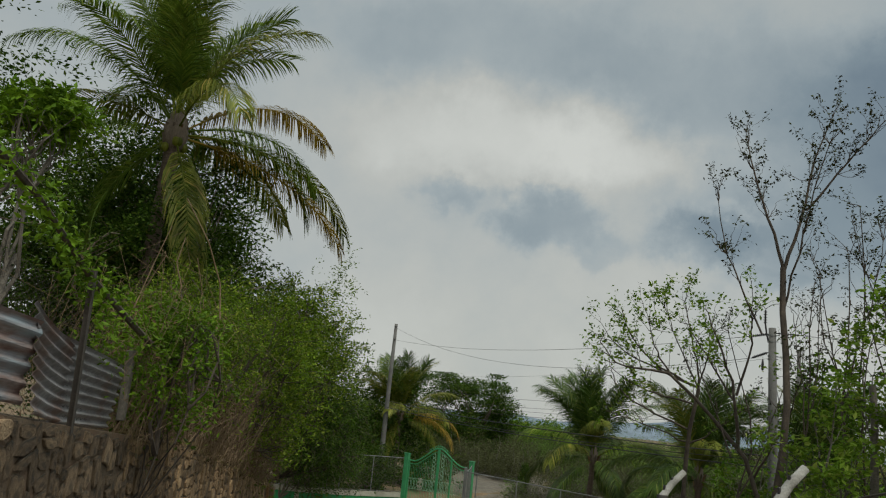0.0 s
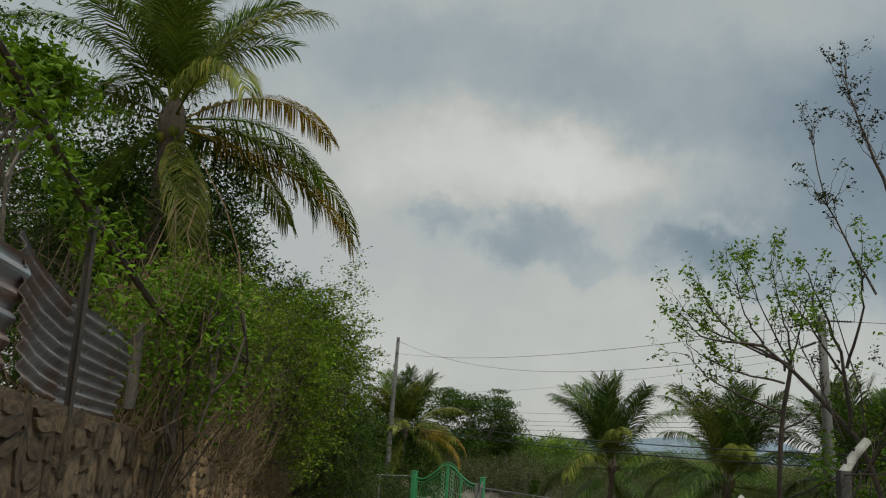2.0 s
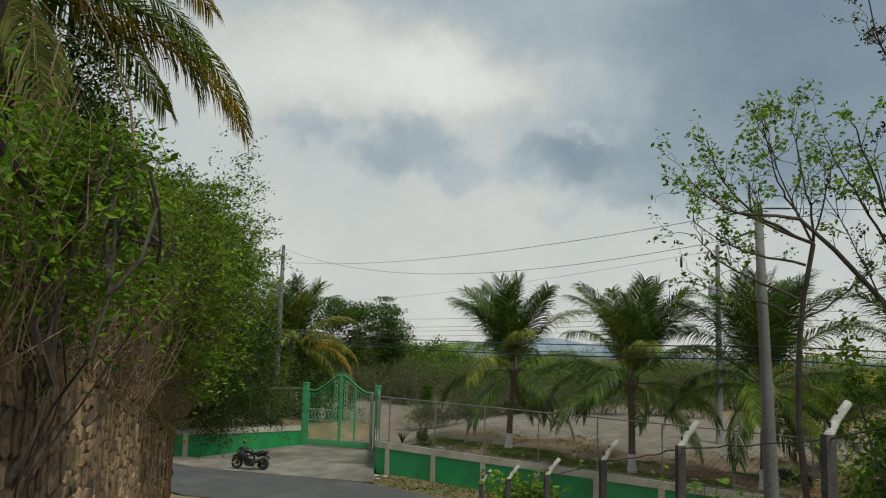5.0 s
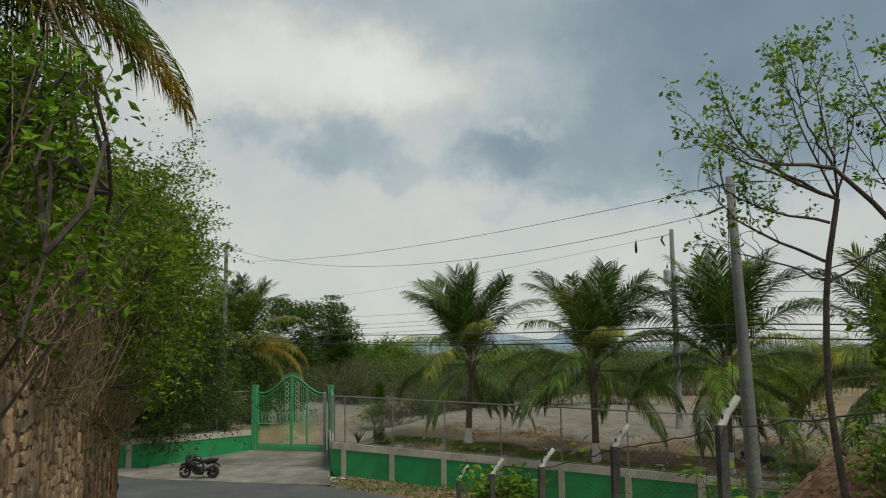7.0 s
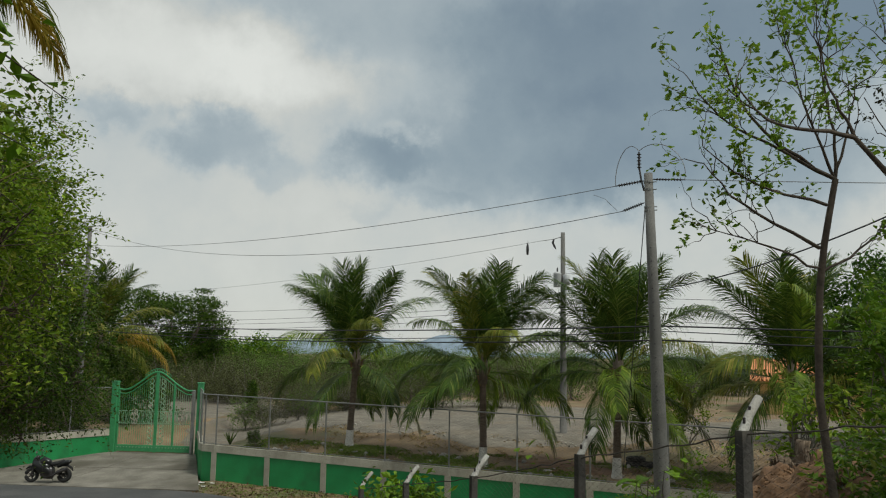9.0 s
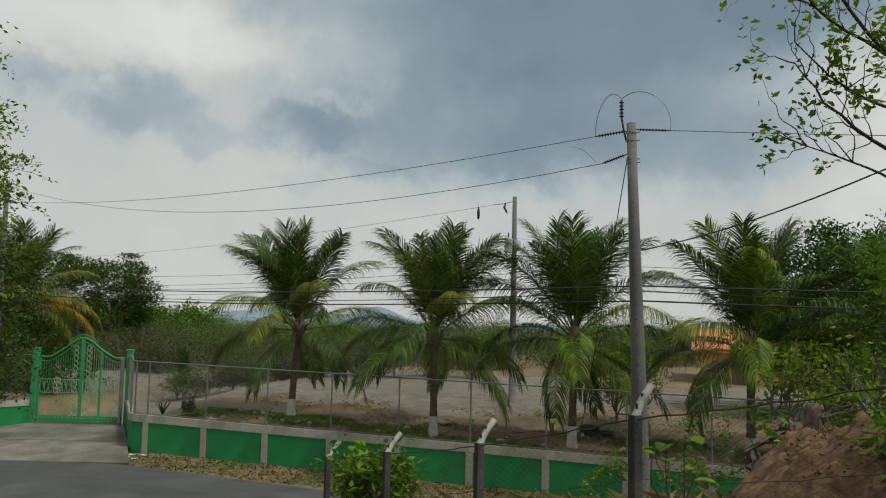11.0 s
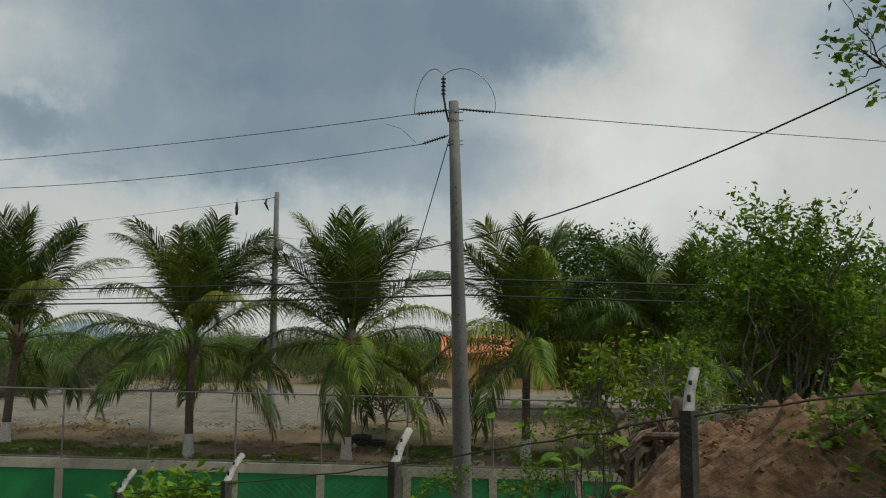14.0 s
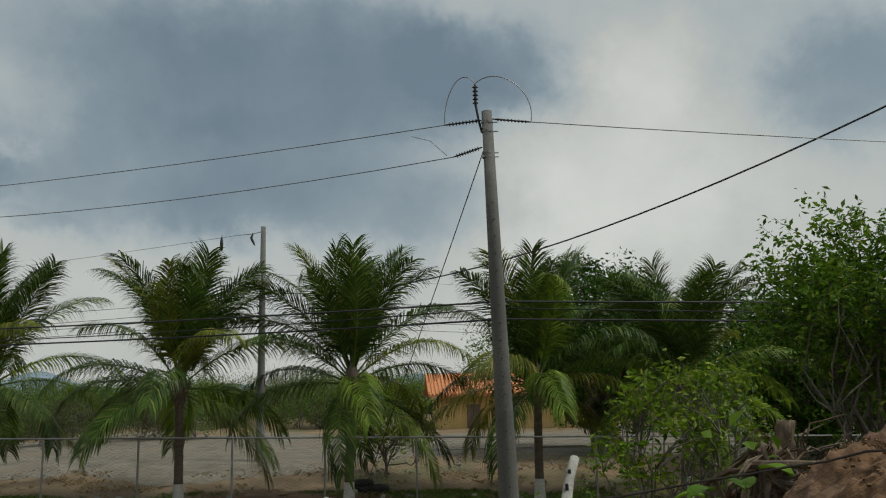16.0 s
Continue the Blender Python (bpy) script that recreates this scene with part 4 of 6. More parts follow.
def palm(m, z0, z1, label, seed, L=3.9, lime=0.9, lean=(0, 0), mats=None, count=30, r0=0.16, coconut=False, group="", skew=1.0, sag=0.0, heart=None, low=0.45, long=()):
    """A coconut palm: ringed trunk, whitewashed foot, fronds from upright to hanging."""
    r = np.random.default_rng(seed)
    p = thing("coconut_palm", m, label, "palm tree", group)
    H = z1 - z0
    n = 26
    t = np.linspace(0, 1, n)
    P = np.stack([lean[0] * t ** 1.5, lean[1] * t ** 1.5, H * t], -1)
    ringed = (1 + 0.05 * np.sin(np.arange(n) * 2.4)) * np.interp(t, [0, 0.08, 0.25, 0.85, 1], [r0 * 1.5, r0 * 1.1, r0, r0 * 0.9, r0 * 1.15])
    part("trunk", smooth(mesh_np("trunk", *tube(P, ringed, 12))), M_PALMBARK, p)
    if lime:
        k = np.linspace(0, lime / H, 5)
        PL = np.stack([lean[0] * k ** 1.5, lean[1] * k ** 1.5, H * k], -1)
        part("limewash", smooth(mesh_np("limewash", *tube(PL, np.interp(k, t, ringed) * 1.06 + 0.006, 12, False))), M_LIME, p, "whitewashed foot of the trunk")
    top = Vector(P[-1])
    hub = turn_about([(0.02, -0.55), (r0 * 1.3, -0.4), (r0 * 1.7, 0.0), (r0 * 1.3, 0.5), (0.05, 0.9)], "crown_shaft", 10)
    part("crown_shaft", hub, M_BARK, p, "", Matrix.Translation(top))
    # dry leaf bases wrapped round the crown shaft
    for k in range(9):
        w = k * 0.7
        base = tube([(0.1 * math.cos(w), 0.1 * math.sin(w), -0.5), (0.2 * math.cos(w), 0.2 * math.sin(w), -0.1), (0.34 * math.cos(w), 0.34 * math.sin(w), 0.28)], [0.05, 0.06, 0.035], 6)
        part("leaf_base", base, M_PALMBARK if k % 3 else M_FRONDDRY, p, "", Matrix.Translation(top))
    mats = mats or (M_FROND, M_FROND, M_FRONDMID, M_FRONDPALE)
    protos = []
    for q in range(14):
        f = q / 13
        e0 = float(np.interp(f, [0, 0.55, 0.8, 1], [1.5, 1.12, 0.3, -low]))
        dr = float(np.interp(f, [0, 0.3, 0.6, 0.85, 1], [0.45, 0.8, 1.3, 1.45, 0.85])) + sag * f
        hang = float(np.interp(f, [0, 0.5, 1], [0.2, 0.55, 1.05]))
        protos.append(frond_mesh("frond", L * (0.94 + 0.1 * math.sin(math.pi * f)), e0, dr, 1.32 * (L / 4.6) ** 0.6, 92, seed * 31 + q, hang))
        protos[-1].materials.append(M_FROND)
    for k in range(count):
        f = ((k + 0.5) / count) ** skew
        me = protos[min(13, max(0, int(f * 14 + r.uniform(-0.8, 0.8))))]
        mat = (heart or M_FROND) if f < 0.5 and r.uniform() < 0.8 else mats[r.integers(len(mats))]
        fr = part("frond", me, None, p, "", Matrix.Translation(top + Vector((0, 0, 0.4 - 0.45 * f))) @ pose(0, 0, 0, r.uniform(-22, 22), r.uniform(-8, 8), k * 137.5 + r.uniform(-16, 16)))
        fr.material_slots[0].link = "OBJECT"
        fr.material_slots[0].material = mat
    for k, (turn, e0, dr, ln, mat) in enumerate(long):
        part("frond", frond_mesh("frond", ln, e0, dr, 1.3 * (L / 4.6) ** 0.6, 115, seed * 7 + k, 0.95), mat, p, "", Matrix.Translation(top) @ pose(0, 0, 0, 0, 0, turn))
    if coconut:
        for k in range(7):
            part("coconut", turn_about([(0.01, -0.15), (0.09, -0.1), (0.115, 0), (0.09, 0.1), (0.01, 0.14)], "coconut", 8), M_FRONDPALE, p, "", pose(top.x + 0.3 * math.cos(k), top.y + 0.3 * math.sin(k), top.z - 0.25 - 0.1 * (k % 3)))
    return p


row = "row of palms behind the fence"
for x, y, z1, sd, L, ln in ((4.9, 3.4, 5.3, 11, 4.6, (0.25, 0)), (11.97, 1.9, 5.1, 12, 4.5, (-0.05, 0)), (17.44, 1.8, 5.15, 13, 4.6, (0.1, 0)), (23.7, 1.9, 4.95, 14, 4.6, (0.05, 0)), (28.7, 1.9, 4.75, 15, 4.4, (0.1, 0))):
    palm(pose(x, y, lie(x, y) - 0.08), 0, z1 - lie(x, y), "young coconut palm with a whitewashed foot", sd, L, 0.85, ln, group=row, r0=0.15)
palm(pose(8.5, -24.3, lie(8.5, -24.3) - 0.1), 0, 13.9 - lie(8.5, -24.3), "tall coconut palm with yellowing lower fronds", 21, 5.1, 0, (0.3, 0.1),
     (M_FRONDMID, M_FRONDMID, M_FRONDMID, M_FRONDPALE), 29, 0.22, True, skew=1.0, sag=0.35, heart=M_FRONDMID, low=0.9,
     long=((84, 0.18, 1.3, 7.0, M_FRONDPALE), (99, 0.7, 1.3, 6.8, M_FRONDYEL), (72, -0.1, 1.0, 6.0, M_FRONDYEL), (110, 0.1, 1.1, 5.6, M_FRONDPALE)))
palm(pose(-15.2, 8.0, lie(-15.2, 8.0) - 0.1), 0, 6.4 - lie(-15.2, 8.0), "palm with drooping yellow fronds by the gate", 22, 4.6, 0, (0, 0), (M_FRONDMID, M_FRONDPALE, M_FRONDPALE), 26, 0.17, low=0.7,
     long=((25, 0.1, 1.5, 5.0, M_FRONDYEL), (45, 0.3, 1.7, 5.2, M_FRONDYEL), (10, 0.5, 1.6, 4.8, M_FRONDPALE)))

# ---------------------------------------------------------------- leafy trees and bushes


def leafy(name, label, category, base, crown, radii, mat, seed, clumps, per, size, trunk_r=0.12, bark=None, clump_r=0.3, limbs=9, hollow=0.45, bumps=0.3, droop=0.0, group="", kind="", extra=None, up=0.4, shoots=None, pad=1.0):
    r = np.random.default_rng(seed)
    t = thing(name, pose(*base), label, category, group, kind)
    b = np.array(base, float)
    c = np.array(crown, float) - b
    P, K = crown_places(r, c, radii, clumps, per, clump_r, hollow, bumps, pad)
    rods = []
    if shoots:
        Q, rods = spray_places(r, c, radii, *shoots)
        P = np.concatenate([P, Q])
    if extra is not None:
        P = np.concatenate([P, extra(r) - b])
    out = []
    fork = c * np.array((0.8, 0.8, 0.55)) - (0, 0, radii[2] * 0.3)
    fork[2] = max(fork[2], 0.3)
    A, tb = branch(r, (0, 0, -0.15), fork, trunk_r, trunk_r * 0.7, 0.2, 7, 8)
    out.append(tb)
    part("trunk", smooth(mesh_np("trunk", *merge(out))), bark or M_BARK, t)
    lim = []
    pick = K[r.permutation(len(K))[:limbs]]
    for q in pick:
        B, tb = branch(r, A[r.integers(3, 7)], q, trunk_r * 0.5, 0.012, 0.35, 7, 5)
        lim.append(tb)
        near = K[np.argsort(((K - q) ** 2).sum(1))[1:5]]
        for w in near:
            lim.append(branch(r, B[4], w, 0.02, 0.006, 0.4, 5, 4)[1])
    tagged(part("branchwork", mesh_np("branchwork", *merge(lim + rods)), bark or M_BARK, t), kind="stuff")
    tagged(part("crown", leaves(r, P, size, up, 0.45, droop), mat, t), kind="stuff")
    return t


CYX, CYY = -10.4, 17.2


# overgrown bank above the stone wall
def tips_up(r):
    P = []
    for k in range(20):
        s = np.array((11.0, -20.0, 8.6)) + r.normal(size=3) * (0.5, 0.5, 0.5)
        e = np.array((7.6, -16.4, 10.8)) + r.normal(size=3) * (0.45, 0.45, 0.7)
        t = np.sort(r.uniform(0.2, 1, 45))[:, None]
        P.append(s + (e - s) * t + (0, 0, 0.5) * np.sin(t * 3) + r.normal(size=(45, 3)) * 0.08)
    return np.concatenate(P)


leafy("bush", "dense green bush spilling over the end of the wall", "bush", (9.9, -22.2, lie(9.9, -22.2)), (10.6, -21.0, 7.2), (1.5, 1.5, 2.4), M_LEAF_BUSH, 31, 330, 34, 0.1, 0.03, M_TWIG, 0.2, 22, 0.45, 0.3, extra=tips_up, shoots=(420, 26, 0.9))
leafy("bush", "tangled green bush on the bank", "bush", (13.8, -24.8, lie(13.8, -24.8)), (13.0, -22.95, 7.0), (1.85, 1.25, 2.1), M_LEAF_BUSH, 32, 260, 32, 0.09, 0.03, M_TWIG, 0.18, 18, 0.5, 0.3, shoots=(400, 24, 0.75))
leafy("bush", "scrambling bush over the stone wall", "bush", (17.6, -27.5, lie(17.6, -27.5)), (16.65, -26.85, 7.2), (1.8, 0.75, 1.1), M_LEAF_BUSH, 33, 240, 32, 0.075, 0.05, M_TWIG, 0.15, 14, 0.45, 0.3, shoots=(300, 22, 0.6))
# dark leaf colour on this low bush stands in for shaded foliage
leafy("bush", "low bush hanging over the roadside", "bush", (6.9, -18.9, lie(6.9, -18.9)), (8.3, -17.1, 5.6), (1.5, 1.3, 1.7), M_LEAF_DARK, 34, 300, 34, 0.085, 0.05, M_TWIG, 0.2, 18, 0.4, 0.35, 0.3, shoots=(330, 26, 0.9, 0.1, 0.55))
leafy("bush", "tall leafy thicket over the end of the wall", "bush", (6.7, -19.6, lie(6.7, -19.6)), (8.5, -17.9, 8.0), (1.1, 1.3, 1.9), M_LEAF_BUSH, 28, 200, 32, 0.1, 0.06, M_TWIG, 0.2, 16, 0.4, 0.35, shoots=(330, 28, 1.0))
leafy("bush", "leafy thicket rising behind the wall end", "bush", (8.0, -21.6, lie(8.0, -21.6)), (8.6, -19.6, 9.0), (1.5, 1.5, 1.5), M_LEAF_BUSH, 27, 220, 34, 0.1, 0.05, M_TWIG, 0.22, 16, 0.35, 0.35, shoots=(300, 26, 0.9))
leafy("bush", "creeper-covered bush beside the posts", "bush", (20.3, -29.4, lie(20.3, -29.4)), (20.2, -29.15, 6.9), (1.2, 0.6, 0.85), M_LEAF_VINE, 30, 120, 32, 0.08, 0.018, M_TWIG, 0.14, 10, shoots=(150, 22, 0.5))
leafy("bush", "tall green thicket on the bank", "bush", (15.2, -26.4, lie(15.2, -26.4)), (14.4, -25.9, 7.9), (1.7, 1.2, 1.4), M_LEAF_BUSH, 29, 250, 32, 0.085, 0.03, M_TWIG, 0.18, 14, 0.45, 0.3, shoots=(340, 24, 0.75))
leafy("shade_tree", "broad dark tree standing behind the palm", "tree", (2.4, -23.4, lie(2.4, -23.4)), (2.6, -22.2, 10.6), (4.8, 4.8, 5.0), M_LEAF_DARK, 35, 1700, 44, 0.17, 0.35, M_BARK, 0.42, 30, 0.3, 0.4, pad=0.5, shoots=(500, 24, 1.3))
leafy("shade_tree", "dark feathery tree above the bank", "tree", (14.0, -33.8, lie(14, -33.8)), (10.6, -32.0, 10.4), (4.4, 3.4, 4.4), M_LEAF_DARK, 36, 900, 44, 0.11, 0.2, M_BARK, 0.36, 28, 0.3, 0.45, pad=0.35, shoots=(520, 26, 1.1, 0.1, 0.3))
leafy("shade_tree", "dark tree among the thicket", "tree", (6.6, -23.8, lie(6.6, -23.8)), (7.2, -23.4, 9.0), (3.2, 3.2, 3.8), M_LEAF_DARK, 37, 1400, 40, 0.13, 0.2, M_BARK, 0.34, 24, 0.35, 0.4, pad=0.5, shoots=(400, 24, 1.1))
leafy("small_tree", "thin tree with a tuft of bright leaves", "tree", (15.9, -29.9, lie(15.9, -29.9)), (15.55, -29.8, 11.2), (0.85, 0.85, 0.5), M_LEAF_VINE, 38, 60, 34, 0.15, 0.085, M_GREYBARK, 0.16, 5, 0.3, 0.3, pad=0.5, shoots=(70, 22, 0.6, 0.0, 0.5))
leafy("shade_tree", "dark trees beside the gate wall", "tree", (-16, -1.5, lie(-16, -1.5)), (-15.5, -1.5, 5.0), (4.2, 3.6, 3.8), M_LEAF_DARK, 39, 460, 40, 0.22, 0.2, M_BARK, 0.45, 16, 0.4, 0.4, shoots=(260, 24, 1.5))
leafy("shade_tree", "dark trees beside the gate wall", "tree", (-18, 8, lie(-18, 8)), (-18.5, 8.5, 5.4), (4.4, 4, 4.4), M_LEAF_DARK, 40, 460, 40, 0.24, 0.2, M_BARK, 0.5, 16, 0.4, 0.4, shoots=(240, 24, 1.5))
leafy("shade_tree", "leafy tree hanging over the green side wall", "tree", (-13.6, -4.6, lie(-13.6, -4.6)), (-11.6, -2.2, 4.0), (2.3, 2.3, 2.3), M_LEAF_DARK, 56, 320, 40, 0.15, 0.12, M_BARK, 0.32, 18, 0.35, 0.4, 0.3, shoots=(240, 26, 1.5, 0.0, 0.6))
leafy("bush", "dark bush overhanging the side wall", "bush", (-13.2, -0.6, lie(-13.2, -0.6)), (-12.8, -0.4, 2.6), (1.9, 1.9, 1.7), M_LEAF_DARK, 53, 200, 38, 0.15, 0.08, M_BARK, 0.25, 12, shoots=(120, 20, 0.9))
leafy("bush", "dark bush behind the side wall", "bush", (-12.9, 3.4, lie(-12.9, 3.4)), (-12.6, 3.4, 2.7), (1.7, 1.9, 1.9), M_LEAF_DARK, 54, 200, 38, 0.15, 0.08, M_BARK, 0.25, 12, shoots=(120, 20, 0.9))
leafy("bush", "dark bush behind the side wall", "bush", (-12.6, 8.8, lie(-12.6, 8.8)), (-12.6, 8.8, 2.6), (2.0, 1.9, 2.0), M_LEAF_DARK, 55, 200, 38, 0.15, 0.08, M_BARK, 0.25, 12, shoots=(120, 20, 0.9))
leafy("round_tree", "round dark green tree behind the gate", "tree", (-28.6, 30.5, lie(-28.6, 30.5)), (-28.6, 30.5, 7.2), (5.0, 4.6, 4.2), M_LEAF_DARK, 41, 150, 260, 0.24, 0.35, M_BARK, 0.95, 26, 0.55, 0.35, pad=0.32)
leafy("round_tree", "pale green tree beyond the yard", "tree", (-31, 45, lie(-31, 45)), (-31, 45, 4.6), (5.0, 4.5, 2.6), M_LEAF_LIGHT, 42, 420, 36, 0.34, 0.3, M_BARK, 0.5, 14)
leafy("mango_tree", "dense dark mango tree behind the palms", "tree", (28.0, 11.5, lie(28, 11.5)), (28.0, 11.5, 6.7), (3.9, 3.6, 3.5), M_LEAF_MANGO, 43, 300, 80, 0.22, 0.3, M_BARK, 0.5, 18, 0.55, 0.28, 0.4, pad=0.6)
leafy("mango_tree", "dense dark tree at the edge of the yard", "tree", (36, 7, lie(36, 7)), (36, 7, 5.4), (4.2, 4, 3.6), M_LEAF_MANGO, 44, 560, 44, 0.26, 0.3, M_BARK, 0.45, 16, 0.5, 0.25, 0.4)
leafy("low_tree", "small round-crowned tree beside a palm", "tree", (18.6, 6.2, lie(18.6, 6.2)), (18.6, 6.2, 3.9), (1.9, 1.7, 1.35), M_LEAF_BUSH, 45, 150, 34, 0.13, 0.06, M_BARK, 0.18, 14)
leafy("roadside_tree", "bushy tree with upright leafy shoots", "tree", (26.5, -13.4, lie(26.5, -13.4)), (26.35, -13.3, 6.0), (1.4, 1.4, 1.45), M_LEAF_LIGHT, 46, 260, 28, 0.12, 0.07, M_GREYBARK, 0.17, 24, 0.4, 0.35, shoots=(230, 22, 0.75, 0.55, 0.15))
leafy("roadside_tree", "leafy tree at the edge of the earth bank", "tree", (29.2, -13.2, lie(29.2, -13.2)), (29.0, -13.0, 4.9), (1.1, 1.1, 1.3), M_LEAF_BUSH, 47, 300, 40, 0.1, 0.08, M_GREYBARK, 0.26, 14)
leafy("shrub", "broad-leaved green shrub before the wall", "shrub", (24.2, -8.7, lie(24.2, -8.7)), (24.3, -8.7, 4.0), (1.15, 1.0, 1.25), M_LEAF_BUSH, 48, 44, 20, 0.19, 0.04, M_GREYBARK, 0.2, 14)
leafy("shrub", "broad-leaved green shrub before the wall", "shrub", (26.5, -6.5, lie(26.5, -6.5)), (26.6, -6.5, 4.0), (1.5, 1.3, 1.5), M_LEAF_BUSH, 49, 60, 22, 0.19, 0.05, M_GREYBARK, 0.26, 14)
leafy("shrub", "leafy climber heaped on the fence foot", "shrub", (16.6, -15.4, lie(16.6, -15.4)), (16.55, -15.4, 2.7), (0.75, 0.5, 0.55), M_LEAF_VINE, 50, 70, 26, 0.17, 0.03, M_GREYBARK, 0.15, 8)
leafy("shrub", "clipped round shrub inside the fence", "shrub", (0.9, 1.7, lie(0.9, 1.7)), (0.9, 1.7, lie(0.9, 1.7) + 0.5), (0.33, 0.33, 0.42), M_LEAF_DARK, 51, 60, 26, 0.07, 0.03, M_BARK, 0.08, 6)
leafy("cypress", "narrow dark cypress at the far side of the yard", "tree", (CYX, CYY, lie(CYX, CYY)), (CYX, CYY, lie(CYX, CYY) + 1.35), (0.42, 0.42, 1.35), M_LEAF_DARK, 52, 200, 30, 0.09, 0.05, M_BARK, 0.09, 6, 0.2, 0.06)

# dry bushes along the far edge of the gravel
for k in range(13):
    rr_ = np.random.default_rng(300 + k)
    x, y = -8.4 + 1.35 * k + rr_.uniform(-0.5, 0.5), 13.6 + 0.72 * k + rr_.uniform(-0.7, 0.7)
    h = rr_.uniform(1.0, 1.7)
    leafy("dry_bush", "grey-green dry bush at the edge of the gravel", "bush", (x, y, lie(x, y)), (x, y, lie(x, y) + h * 0.8), (h * 1.1, h, h * 0.85), M_SCRUB if k % 3 else M_SCRUBGREEN, 310 + k, 90, 26, 0.085, 0.03, M_GREYBARK, 0.2, 10, 0.3, 0.4, group="dry bushes by the gravel", shoots=(90, 16, 0.7))

# agave inside the fence
ag = thing("agave", pose(-0.9, 2.3, lie(-0.9, 2.3)), "spiky agave inside the fence", "plant")
for k in range(12):
    w = k * 2.4
    t = np.linspace(0, 1, 6)[:, None]
    d = np.array((math.cos(w), math.sin(w), 0))
    P = d * t * 0.42 + np.array((0, 0, 1.0)) * (t * 0.75 - 0.15 * t ** 2)
    sd = np.array((-math.sin(w), math.cos(w), 0)) * 0.05
    V = np.concatenate([P - sd * (1 - t ** 2), P + sd * (1 - t ** 2)])
    F = np.array([(q, q + 1, q + 7, q + 6) for q in range(5)])
    part("leaf_blade", (V, F), M_LEAF_DARK, ag)

# sparse trees by the near fence


def sparse(name, label, base, seed, limbs, leafmat_, per, size, bark, sub=4, jitter=0.1, droop=0.1):
    """A thin tree: each limb is start, end, radius; twigs and scattered leaves grow from them."""
    r = np.random.default_rng(seed)
    t = thing(name, pose(*base), label, "tree")
    b = np.array(base, float)
    stems, twigs, P = [], [], []
    for (s, e, r0, r1, tw) in limbs:
        if isinstance(s, list):
            # an arching limb through several places
            K = np.array(s, float) - b
            q = np.linspace(0, len(K) - 1, 10)
            A = np.stack([np.interp(q, range(len(K)), K[:, c]) for c in range(3)], -1)
            A[1:-1] = (A[:-2] + 2 * A[1:-1] + A[2:]) / 4 + r.normal(size=(8, 3)) * 0.012
            tb = tube(A, np.linspace(r0, r1, 10), 7, cap=True)
        else:
            A, tb = branch(r, np.array(s) - b, np.array(e) - b, r0, r1, 0.12, 9, 7)
        stems.append(tb)
        for k in range(round(tw * 0.9)):
            o = A[r.integers(3, len(A))]
            d = (A[-1] - A[0]) / np.linalg.norm(A[-1] - A[0]) * 0.8 + r.normal(size=3) * 0.5 + (0, 0, 0.3)
            tips = []
            grow(r, o, d, r.uniform(0.15, 0.34), 0.006, 2, twigs, tips, 0.4, 0.2, 0.72, (1, 2))
            P += tips[len(tips) // 3:]
    P = np.array(P)
    Q = np.repeat(P, per, 0) + r.normal(size=(len(P) * per, 3)) * jitter
    part("trunk", smooth(mesh_np("trunk", *merge(stems))), bark, t)
    tagged(part("branchwork", mesh_np("branchwork", *merge(twigs)), bark, t), kind="stuff")
    tagged(part("foliage", leaves(r, Q, size, 0.3, 0.5, droop), leafmat_, t), kind="stuff")
    return t


sparse("bare_tree", "thin nearly leafless tree with withered buds", (25.7, -22.6, lie(25.7, -22.6)), 61, [
    ((25.7, -22.6, 3.4), (25.85, -22.6, 9.3), 0.06, 0.042, 8),
    ((25.85, -22.6, 9.3), (25.4, -22.9, 11.2), 0.026, 0.007, 26),
    ((25.85, -22.6, 9.2), (26.4, -22.3, 11.6), 0.03, 0.007, 26),
    ((26.1, -22.4, 10.2), (27.1, -22.0, 11.6), 0.02, 0.006, 22),
    ((25.85, -22.6, 8.6), (26.6, -22.9, 11.0), 0.018, 0.006, 20),
    ((25.6, -22.7, 8.3), (25.0, -23.0, 10.3), 0.016, 0.006, 18)], M_LEAF_BUD, 2, 0.055, M_TWIG, jitter=0.03)
for k, (x, y, h, dx) in enumerate(((26.55, -22.35, 6.4, 0.25), (26.9, -22.5, 5.6, -0.2), (27.15, -22.2, 6.9, 0.3), (26.2, -22.7, 5.2, 0.1), (27.5, -22.0, 6.0, -0.3), (25.3, -22.5, 4.6, -0.35))):
    z = lie(x, y)
    sparse("bare_tree", "bare whip-like sapling behind the wire fence", (x, y, z), 170 + k, [((x, y, z - 0.1), (x + dx, y + 0.1, z + h), 0.024, 0.006, 12), ((x + dx * 0.4, y, z + h * 0.45), (x - dx * 1.6, y + 0.1, z + h * 0.88), 0.014, 0.004, 9), ((x + dx * 0.6, y, z + h * 0.6), (x + dx * 2.6, y - 0.1, z + h * 0.95), 0.012, 0.004, 9)], M_LEAF_BUD, 2, 0.05, M_TWIG, jitter=0.03)
sparse("dead_tree", "dead grey trunk broken off behind the fence", (27.0, -23.1, lie(27.0, -23.1)), 179, [
    ([(27.0, -23.1, 3.4), (27.05, -23.1, 5.2), (27.25, -23.0, 6.3), (27.2, -23.0, 7.6)], 0, 0.07, 0.045, 2),
    ([(27.1, -23.1, 5.6), (27.5, -22.9, 6.2), (28.0, -22.7, 6.7)], 0, 0.05, 0.02, 4)], M_LEAF_BUD, 1, 0.05, M_GREYBARK, jitter=0.03)
fk = (24.17, -21.8, 7.53)
